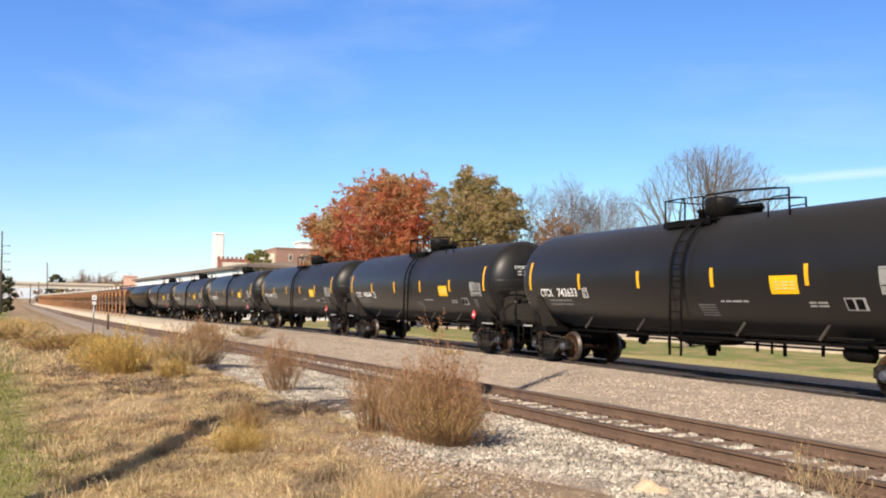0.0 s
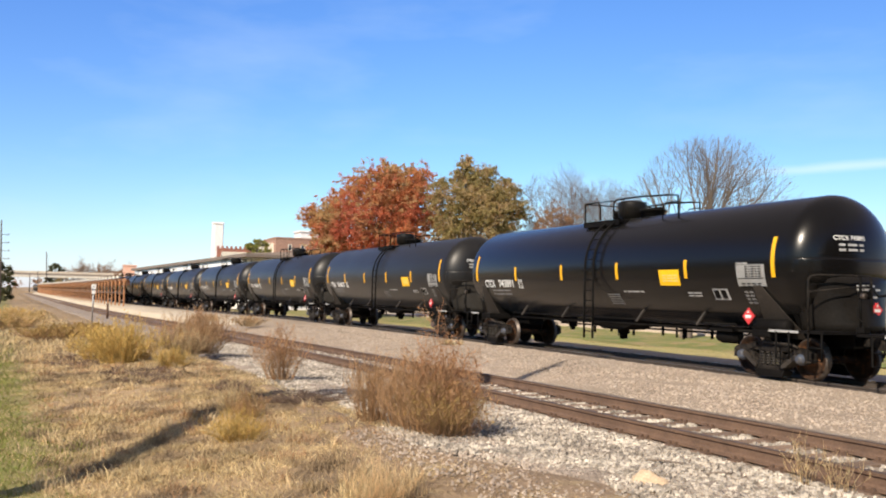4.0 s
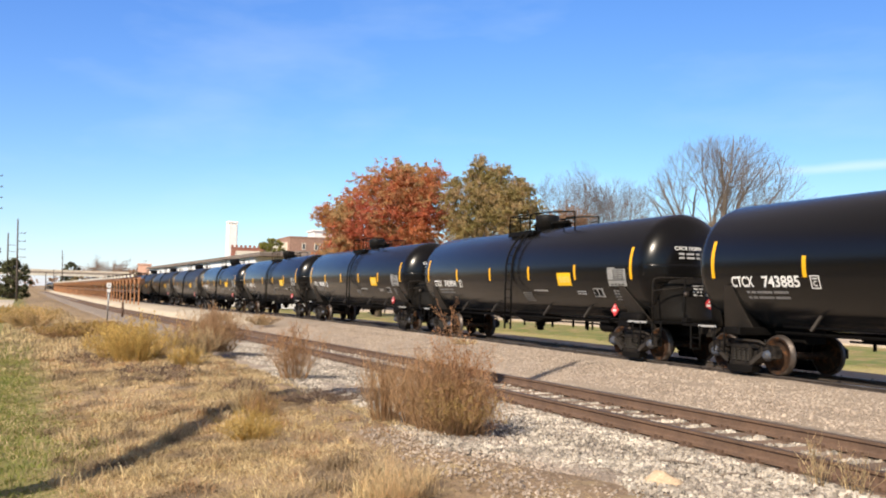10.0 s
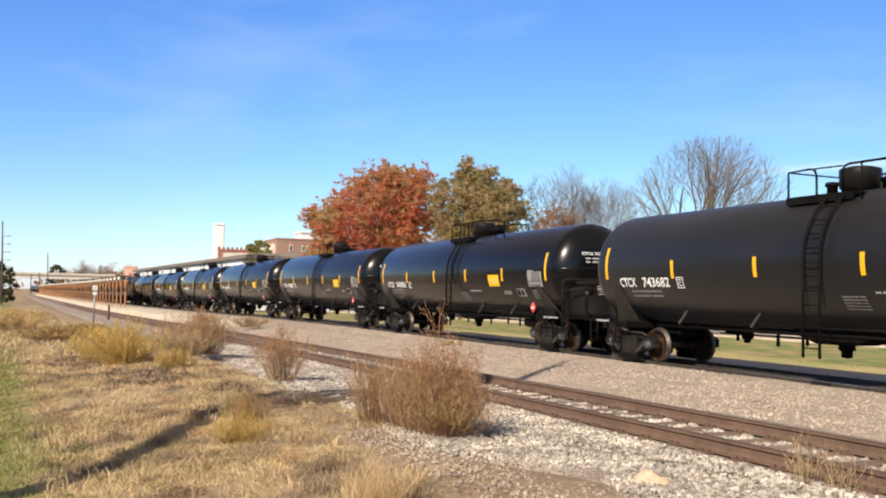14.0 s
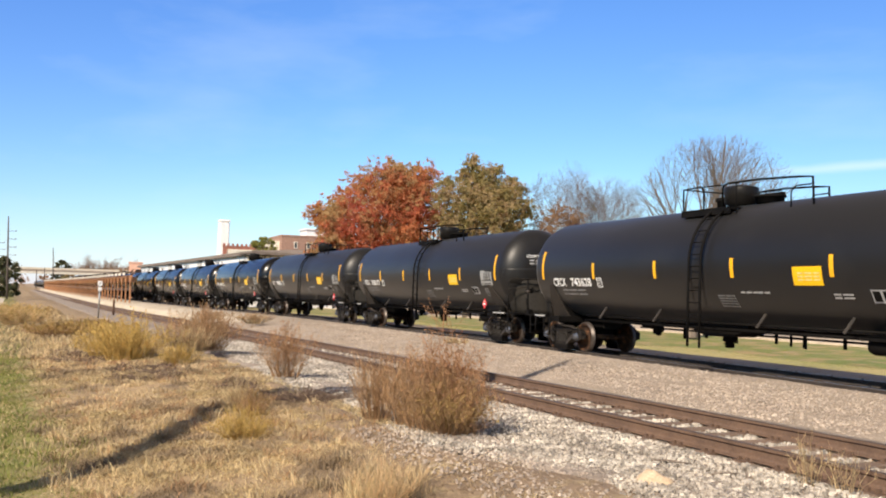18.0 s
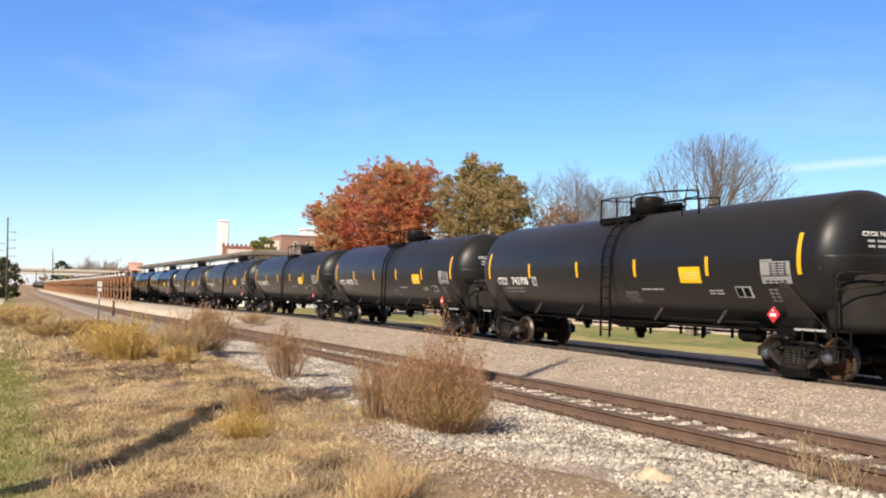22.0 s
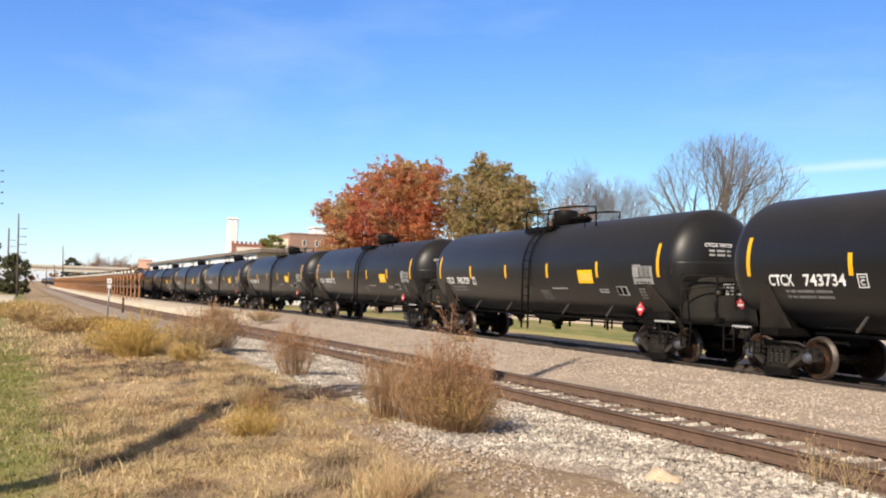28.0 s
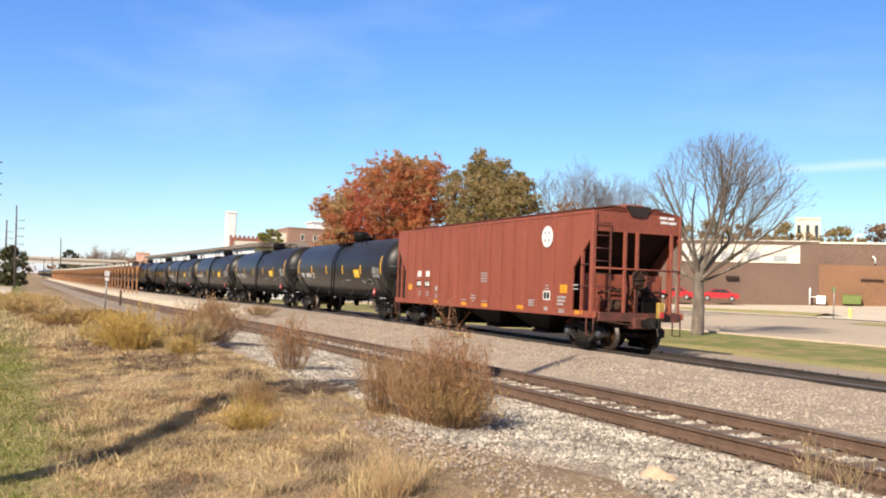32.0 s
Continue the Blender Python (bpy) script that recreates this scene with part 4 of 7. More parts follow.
def tank_car(shell, name="tank_car", detail=True, label="matte black tank car with yellow stripes on the main track"):
    """One tank car, built round the origin with its length along x and rail level at 0."""
    car = thing(name, label, "tank car", group="tank cars of the train")
    dusted = M["shield"] if shell is M["gloss"] else M["shield_dust"]
    prof = []
    for i in range(11):
        a = math.pi / 2 * i / 10
        prof.append((-SHELL - HEAD_A * math.cos(a), max(TANK_R * math.sin(a), 0.002)))
    prof = prof + [(-a, r) for a, r in reversed(prof)]
    part("tank_shell", Shape().lathe(prof, "x", (0, 0, TANK_Z), 72 if detail else 32), shell, car)
    # yellow stripes, both sides
    for side in (-1, 1):
        for i in range(6):
            x = HALF - 2.945 * i
            tall = i in (0, 5)
            part("reflective_stripe", patch(x - 0.055, x + 0.055, 2.235, 3.13 if tall else 2.695, side=side, n=8 if tall else 4), M["yellow"], car, "tall yellow reflective stripe" if tall else "yellow reflective stripe")
    # stub sills, couplers, bolster saddles
    for k in (-1, 1):
        end = k * (PITCH / 2 - 0.62)
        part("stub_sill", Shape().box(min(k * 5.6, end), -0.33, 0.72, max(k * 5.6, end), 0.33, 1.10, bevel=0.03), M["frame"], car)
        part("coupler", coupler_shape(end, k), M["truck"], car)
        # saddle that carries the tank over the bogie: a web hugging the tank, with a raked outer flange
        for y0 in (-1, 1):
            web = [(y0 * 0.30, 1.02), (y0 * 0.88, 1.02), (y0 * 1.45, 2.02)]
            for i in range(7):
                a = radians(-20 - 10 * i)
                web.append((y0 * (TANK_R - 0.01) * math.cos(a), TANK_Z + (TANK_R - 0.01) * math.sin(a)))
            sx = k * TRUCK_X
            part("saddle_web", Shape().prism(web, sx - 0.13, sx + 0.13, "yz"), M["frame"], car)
            fl = Shape()
            line = [(2.06, 1.50), (1.86, 1.40), (1.66, 1.29), (1.46, 1.18), (1.26, 1.06), (1.06, 0.94), (0.88, 0.82)]
            for n, (z, w) in enumerate(line):
                wide, slim = 0.11 + 0.13 * min(n, 5), 0.11 + 0.024 * n
                for e in ((-wide, slim) if k < 0 else (-slim, wide)):
                    for g in (0.0, -0.03):
                        fl.v.append((sx + e, y0 * (w + g), z))
            for m in range(len(line) - 1):
                a, b = m * 4, m * 4 + 4
                fl.face(a, a + 2, b + 2, b)
                fl.face(a + 1, b + 1, b + 3, a + 3)
                fl.face(a, b, b + 1, a + 1)
                fl.face(a + 2, a + 3, b + 3, b + 2)
            fl.face(0, 1, 3, 2)
            part("saddle_flange", fl, M["dusty"], car, "dusty slanted saddle flange")
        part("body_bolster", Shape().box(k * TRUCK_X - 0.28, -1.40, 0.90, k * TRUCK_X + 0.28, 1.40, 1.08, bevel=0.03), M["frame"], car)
        # behind the domed end: tapering web below the tank head, added to darken the gap
        part("head_brace", Shape().prism([(-0.80, 1.05), (0.80, 1.05), (1.30, 1.95), (-1.30, 1.95)], k * (SHELL - 0.22), k * (SHELL - 0.14), "yz").box(min(k * (SHELL - 0.2), k * (SHELL + 0.55)), -0.36, 1.08, max(k * (SHELL - 0.2), k * (SHELL + 0.55)), 0.36, 1.75), M["frame"], car, "black brace plate added under the tank end")
        band = Shape()
        band.smooth = True
        sheet(band, [(2.66, 1.44), (2.60, 1.46), (2.36, 1.46), (2.12, 1.46)], [i / 6 for i in range(-6, 7)], lambda yy, z: k * (head_x(yy, z) + 0.02))
        part("head_shield", band, shell, car, "half-height shield over the tank end")
        skirt = Shape()
        skirt.smooth = True
        sheet(skirt, list(zip(SKIRT[0], SKIRT[1]))[::-1], [math.sin(radians(9 * i)) for i in range(-10, 11)], lambda yy, z: k * skirt_x(yy, z))
        part("shield_skirt", skirt, dusted, car, "dusty tapering skirt below the shield")
        # end platform and rails
        px0, px1 = k * (SHELL + 0.25), k * (PITCH / 2 - 0.42)
        part("end_platform", Shape().box(min(px0, px1), -1.42, 1.04, max(px0, px1), 1.42, 1.10), M["frame"], car)
        xb, y1 = k * (SHELL + 0.62), -k * 1.44
        xc = k * (SHELL + 0.96)
        part("end_handrail", Shape().tube([(xb, y1, 1.06), (xb, y1, 2.18), (xb + 0.02 * k, y1 * 0.96, 2.25), (xb + 0.08 * k, y1 * 0.88, 2.28), (xc, y1 * 0.45, 2.28), (xc, y1 * 0.02, 2.27), (xc, 0.0, 2.20), (xc + 0.04 * k, 0.0, 1.06)], 0.024, 6)
             .tube([(xb, y1, 1.92), (xc, y1 * 0.5, 2.02), (xc, y1 * 0.02, 2.06)], 0.018, 5), M["truck"], car, "dusty grey end handrail")
        if k < 0:
            stand = part("brake_stand", Shape().tube([(xc, -1.37, 1.06), (xc, -1.37, 2.22)], 0.03, 6).box(xc - 0.10, -1.40, 1.10, xc + 0.10, -1.20, 1.24, bevel=0.02).box(xc - 0.05, -1.42, 1.78, xc + 0.16, -1.22, 1.94, bevel=0.03)
                         .tube([(xc + 0.05, -1.36, 1.85), (xc + 0.22, -1.30, 1.98), (xc + 0.30, -1.22, 1.84), (xc + 0.44, -1.1, 1.86)], 0.025, 6).tube([(xc - 0.02, -1.42, 1.62), (xc - 0.02, -1.42, 1.42), (xc + 0.10, -1.38, 1.30), (xc + 0.10, -1.38, 1.06)], 0.018, 5), M["frame"], car, "black hand brake stand on the end platform")
            part("brake_fitting", Shape().lathe([(-0.05, 0.03), (-0.04, 0.06), (0.04, 0.06), (0.05, 0.03)], "x", (xc + 0.13, -1.43, 1.84), 10), M["tread"], stand, "bright worn steel fitting")
        for side in (-1, 1):
            for x in (k * (SHELL - 0.28), xb):
                st = Shape()
                st.tube([(x, side * 1.44, 1.06), (x, side * 1.44, 0.48), (x + 0.36, side * 1.44, 0.48), (x + 0.36, side * 1.44, 1.06)], 0.024, 5)
                st.tube([(x, side * 1.44, 0.75), (x + 0.36, side * 1.44, 0.75)], 0.02, 5)
                part("sill_step", st, M["frame"], car)
        part("air_hose", hose_shape(end, k, 0.4), M["frame"], car)
        truck_parts(car, k * TRUCK_X)
    if not detail:
        return car
    # top works: walkway, housing, railing
    hx = 0.22
    part("top_platform", Shape().box(hx - 1.29, -0.95, TANK_Z + 1.36, hx + 0.55, -0.40, TANK_Z + 1.42).box(hx - 1.29, 0.40, TANK_Z + 1.36, hx + 0.55, 0.95, TANK_Z + 1.42)
         .box(hx - 1.29, -0.95, TANK_Z + 1.28, hx - 1.24, 0.95, TANK_Z + 1.42).box(hx - 1.29, -0.98, TANK_Z + 1.26, hx + 0.55, -0.94, TANK_Z + 1.43), M["frame"], car)
    part("valve_housing", Shape().lathe([(TANK_Z + 1.45, 0.34), (TANK_Z + 1.56, 0.34), (TANK_Z + 1.59, 0.42), (TANK_Z + 1.98, 0.435), (TANK_Z + 2.02, 0.42), (TANK_Z + 2.04, 0.32), (TANK_Z + 2.06, 0.28), (TANK_Z + 2.06, 0.02)], "z", (hx - 0.14, 0, 0), 26), M["shield"], car, "black domed valve housing on the tank top")
    part("manway", Shape().lathe([(TANK_Z + 1.46, 0.34), (TANK_Z + 1.66, 0.34), (TANK_Z + 1.67, 0.39), (TANK_Z + 1.73, 0.38), (TANK_Z + 1.75, 0.1)], "z", (hx + 0.86, 0, 0), 16).box(hx + 0.46, -0.05, TANK_Z + 1.70, hx + 1.31, 0.05, TANK_Z + 1.78), M["frame"], car)
    part("relief_valve", Shape().lathe([(TANK_Z + 1.48, 0.12), (TANK_Z + 1.72, 0.12), (TANK_Z + 1.74, 0.17), (TANK_Z + 1.82, 0.15), (TANK_Z + 1.84, 0.04)], "z", (hx - 1.0, 0.1, 0), 12), M["frame"], car)
    for y in (-0.93, 0.93):
        ht = TANK_Z + 2.00
        end_rail = Shape().tube([(hx - 1.27, y, TANK_Z + 1.38), (hx - 1.27, y, ht), (hx - 0.62, y, ht + 0.01), (hx - 0.50, y, ht - 0.05), (hx - 0.46, y, ht - 0.16), (hx - 0.46, y, TANK_Z + 1.40)], 0.024, 6)
        end_rail.tube([(hx - 0.55, y, ht), (hx + 0.24, y, ht - 0.02)], 0.018, 5)
        part("top_railing", end_rail, M["frame"], car)
        b0, b1 = (0.24, 3.05) if y < 0 else (-0.75, 1.95)
        bow = Shape().tube([(hx + b0, y, TANK_Z + 1.40), (hx + b0, y, ht - 0.10), (hx + b0 + 0.06, y, ht - 0.03), (hx + b0 + 0.18, y, ht), (hx + b0 + 1.2, y * 0.95, ht), (hx + b1 - 0.45, y * 0.90, ht - 0.06), (hx + b1 - 0.03, y * 0.88, ht - 0.10), (hx + b1, y * 0.88, TANK_Z + 1.25)], 0.026, 6)
        bow.tube([(hx + b0 + 0.48, y, TANK_Z + 1.25), (hx + b0 + 0.48, y, ht)], 0.020, 5)
        bow.tube([(hx + b1 - 0.65, y * 0.9, TANK_Z + 1.24), (hx + b1 - 0.65, y * 0.9, TANK_Z + 1.62), (hx + b1 - 0.5, y * 0.9, TANK_Z + 1.74), (hx + b1, y * 0.88, TANK_Z + 1.74)], 0.018, 5)
        part("bow_railing", bow, M["frame"], car)
    part("top_railing", Shape().tube([(hx - 1.27, -0.93, TANK_Z + 2.00), (hx - 1.27, 0.93, TANK_Z + 2.00)], 0.02, 6), M["frame"], car)
    # side ladders
    for side in (-1, 1):
        lad = Shape()
        for x in (hx - 0.12, hx + 0.32):
            pts = [(x, side * 0.93, TANK_Z + 1.36)]
            for i in range(9):
                z = TANK_Z + 1.18 - 1.18 * i / 8
                pts.append((x, -side * wrap(z, 0.13), z))
            pts += [(x, side * (TANK_R + 0.14), 1.9), (x, side * (TANK_R + 0.14), 0.55)]
            lad.tube(pts, 0.034, 6)
        for i in range(11):
            z = TANK_Z + 1.12 - 0.295 * i
            y = -side * wrap(z, 0.13) if z > TANK_Z else side * (TANK_R + 0.14)
            lad.tube([(hx - 0.12, y, z), (hx + 0.32, y, z)], 0.016, 5)
        part("ladder", lad, M["frame"], car)
    # underside: skid, outlet, air pipe, hangers, brake gear
    part("bottom_outlet", Shape().prism([(-1.45, 1.10), (-1.30, 0.94), (-0.75, 0.78), (0.15, 0.78), (0.70, 0.94), (0.85, 1.10)], -0.42, 0.42).lathe([(0.80, 0.18), (0.66, 0.18), (0.64, 0.12), (0.50, 0.12), (0.48, 0.02)], "z", (-0.3, 0, 0), 12).tube([(-0.3, 0, 0.6), (-0.1, -0.35, 0.62)], 0.02, 5), M["frame"], car)
    for y in (-0.62, 0.75):
        part("brake_pipe", Shape().tube([(-6.2, y, 0.98), (6.2, y, 0.98)], 0.04, 6), M["frame"], car)
    for y in (-0.95, 1.05):
        part("running_rail", Shape().tube([(-5.6, y, 0.80 if y > 0 else 1.14), (5.6, y, 0.80 if y > 0 else 1.14)], 0.028, 6), M["frame"], car)
    for i in range(9):
        x = -4.9 + 1.22 * i + (0.25 if i % 3 == 1 else 0)
        part("pipe_hanger", Shape().box(x - 0.03, 1.02, 0.55 if i % 2 else 0.62, x + 0.03, 1.08, 1.20), M["frame"], car)
    for x in (-4.6, -2.0, 1.9, 4.4):
        part("stay", Shape().box(-0.035, -0.02, 0, 0.035, 0.02, 0.62, turn=pose(x, -1.14, 1.08, 0, 0, 0) @ pose(0, 0, 0, -24, 22, 0)), M["dusty"], car, "grey slanted stay")
    part("brake_cylinder", Shape().lathe([(0, 0.16), (0.10, 0.19), (0.62, 0.19), (0.70, 0.08)], "x", (4.6, -0.55, 0.84), 14).box(4.55, -0.85, 0.95, 5.35, -0.35, 1.05), M["frame"], car)
    part("air_tank", Shape().lathe([(0, 0.05), (0.06, 0.13), (0.62, 0.13), (0.68, 0.05)], "x", (-4.75, 0.5, 0.98), 14), M["frame"], car)
    part("control_valve", Shape().box(-3.95, 0.30, 0.72, -3.72, 0.55, 1.02, bevel=0.03).lathe([(0.62, 0.04), (0.64, 0.09), (0.74, 0.09)], "z", (-3.84, 0.42, 0), 10), M["frame"], car)
    part("end_tube", Shape().lathe([(0, 0.13), (0.05, 0.16), (0.95, 0.16), (1.0, 0.13), (1.0, 0.01)], "x", (TRUCK_X - 0.25, -1.25, 1.16), 14), M["frame"], car)
    et = Shape()
    for r, ws in enumerate(((0.24, 0.07, 0.14), (0.16, 0.12, 0.36), (0.18, 0.06), (0.14, 0.10, 0.22))):
        y, z = -0.30, 2.05 - 0.08 * r
        for w in ws:
            et.add([(skirt_x(yy, zz) + 0.006, yy, zz) for yy, zz in ((y, z), (y + w, z), (y + w, z + 0.045), (y, z + 0.045))], [(0, 1, 2, 3)])
            y += w + 0.04
    part("small_lettering", et, M["grey"], car)
    # notices on the camera's side
    yb = part("yellow_sign", patch(3.36, 4.16, 2.06, 2.46, 0.010, lean=0.0), M["sign"], car, "yellow notice board on the tank side")
    part("small_lettering", bars(3.50, 2.30, (0.14, 0.20, 0.16), 0.035, 0.07, 3, 0.016), M["hydrant"], yb)
    tb = part("data_panel", patch(6.22, 7.10, 2.04, 2.53, 0.008), M["panel"], car, "pale grey stencilled data panel")
    part("panel_tab", patch(6.22, 6.58, 2.54, 2.58, 0.008), M["panel"], tb)
    tagged(part("small_lettering", bars(6.50, 2.47, (0.09, 0.03, 0.10, 0.05, 0.09), 0.028, 0.056, 5, 0.014, 0.035), M["frame"], tb), kind="stuff")
    part("small_lettering", bars(6.25, 2.205, (0.80,), 0.02, 0.0, 1, 0.014), M["frame"], tb)
    tagged(part("small_lettering", bars(6.34, 2.08, (0.12, 0.10, 0.12, 0.10), 0.03, 0.06, 2, 0.014, 0.06), M["frame"], tb), kind="stuff")
    fr = part("stencil_square", bars(5.28, 1.72, (0.52,), 0.26, 0.3, 1), M["grey"], car, "white outlined stencil square")
    part("dark_field", bars(5.32, 1.75, (0.17, 0.17), 0.20, 0.3, 1, 0.016, 0.07), M["frame"], fr)
    part("small_lettering", bars(6.35, 1.88, (0.10, 0.12), 0.05, 0.08, 4), M["dimgrey"], car)
    part("small_lettering", bars(4.35, 1.86, (0.18, 0.26), 0.035, 0.07, 2), M["grey"], car)
    tagged(part("small_lettering", bars(0.80, 1.80, (0.26, 0.12, 0.14), 0.03, 0.062, 5, 0.008, 0.03), M["dimgrey"], car), kind="stuff")
    part("small_lettering", bars(1.65, 1.88, (0.12, 0.18, 0.30, 0.16), 0.04, 0.07, 1), M["grey"], car)
    part("small_lettering", bars(-6.32, 1.88, (0.10, 0.14, 0.48, 0.44), 0.055, 0.12, 2), M["dimgrey"], car)
    bx = -HALF + 3.08
    outline = Shape()
    for x0, x1, z0, z1 in ((0.0, 0.25, 1.99, 2.012), (0.0, 0.25, 2.248, 2.27), (0.0, 0.022, 2.012, 2.248), (0.228, 0.25, 2.012, 2.248), (0.06, 0.19, 2.192, 2.214)):
        q = patch(bx + x0, bx + x1, z0, z1, 0.008, n=1)
        outline.add(q.v, q.f)
    sq = part("stencil_square", outline, M["white"], car, "white outlined stencil square with a letter")
    part("stencil_letter", mark_mesh("C", 0.16, bx + 0.07, 2.045, M["white"], 1.0), None, sq)
    # hazard diamonds
    for x, z in ((TRUCK_X - 0.22, 1.36), (-TRUCK_X + 0.15, 1.36)):
        q = 0.185
        hd = Shape().add([(x - q, -1.53, z), (x, -1.53, z - q), (x + q, -1.53, z), (x, -1.53, z + q), (x - q, -1.505, z), (x, -1.505, z - q), (x + q, -1.505, z), (x, -1.505, z + q)],
                         [(0, 1, 2, 3), (7, 6, 5, 4), (0, 4, 5, 1), (1, 5, 6, 2), (2, 6, 7, 3), (3, 7, 4, 0)])
        if x > 0:
            d = part("hazard_diamond", hd, M["red"], car, "red hazard diamond with a white field")
            part("white_field", Shape().add([(x - 0.09, -1.536, z - 0.04), (x + 0.09, -1.536, z - 0.04), (x + 0.09, -1.536, z + 0.03), (x - 0.09, -1.536, z + 0.03)], [(0, 1, 2, 3)]).add([(x - 0.035, -1.536, z + 0.08), (x + 0.035, -1.536, z + 0.08), (x, -1.536, z + 0.14)], [(0, 1, 2)]), M["white"], d)
    xe, ye = SHELL + 0.985, 0.15
    d = part("hazard_diamond", Shape().prism([(ye - 0.165, 1.56), (ye, 1.395), (ye + 0.165, 1.56), (ye, 1.725)], xe - 0.03, xe, "yz"), M["red"], car, "red hazard diamond with a white field")
    part("white_field", Shape().add([(xe + 0.006, ye - 0.09, 1.52), (xe + 0.006, ye + 0.09, 1.52), (xe + 0.006, ye + 0.09, 1.585), (xe + 0.006, ye - 0.09, 1.585)], [(0, 1, 2, 3)]).add([(xe + 0.006, ye - 0.03, 1.63), (xe + 0.006, ye + 0.03, 1.63), (xe + 0.006, ye, 1.70)], [(0, 1, 2)]), M["white"], d)
    eb = Shape()
    for r in range(2):
        y = -0.66
        for w in (0.16, 0.24, 0.12):
            z = 2.92 - 0.11 * r
            pts = [(head_x(yy, zz) + 0.012, yy, zz) for yy, zz in ((y, z), (y + w, z), (y + w, z + 0.05), (y, z + 0.05))]
            eb.add(pts, [(0, 1, 2, 3)])
            y += w + 0.06
    part("small_lettering", eb, M["grey"], car)
    part("side_strip", Shape().box(TRUCK_X + 0.3, -1.435, 1.04, TRUCK_X + 1.15, -1.425, 1.09), M["grey"], car)
    part("side_strip", Shape().box(-TRUCK_X - 1.15, -1.435, 1.04, -TRUCK_X - 0.5, -1.425, 1.09), M["grey"], car)
    part("reporting_mark", MARK, None, car, "white stencilled reporting mark")
    part("car_number", mark_mesh("743000", 0.34, -HALF + 1.64, 2.03, M["white"], 1.13), None, car, "white stencilled car number")
    part("end_mark", end_mark_mesh("CTCX 743000", 0.134, -0.76, 3.05, M["white"]), None, car, "white stencilled reporting mark")
    return car


NUMBERS = ("743612", "743689", "743615", "743702", "743644", "743633", "743673", "743891", "743887", "743888", "743894", "743885", "743901", "743682", "743677", "743628", "743721", "743708", "743723", "743720", "743729", "743734")
FIRST = -6
matte_car = tank_car(M["black"])
gloss_car = tank_car(M["gloss"], label="glossy black tank car with yellow stripes on the main track")
TRAIN = []          # (thing, its place in the train)
used = set()
for i, number in enumerate(NUMBERS):
    proto = gloss_car if number[3] in "89" else matte_car
    car = proto if proto not in used else copy_thing(proto, pose(0, 0, 0))
    used.add(proto)
    for o in car.children:
        if o.name.startswith("reporting_mark"):
            o.data = MARK
        if o.name.startswith("car_number"):
            o.data = mark_mesh(number, 0.34, -HALF + 1.64, 2.03, M["white"], 1.13)
        if o.name.startswith("end_mark"):
            o.data = end_mark_mesh("CTCX " + number, 0.134, -0.76, 3.05, M["white"])
    TRAIN.append((car, FIRST + i))
far_car = tank_car(M["black"], detail=False, label="black tank car far down the line")
TRAIN.append((far_car, FIRST - 1))
for i in range(2, 26):
    TRAIN.append((copy_thing(far_car, pose(0, 0, 0)), FIRST - i))


# ---- the covered hopper at the train's end ----
HOP_L = 8.1        # half length of the side sheet's top


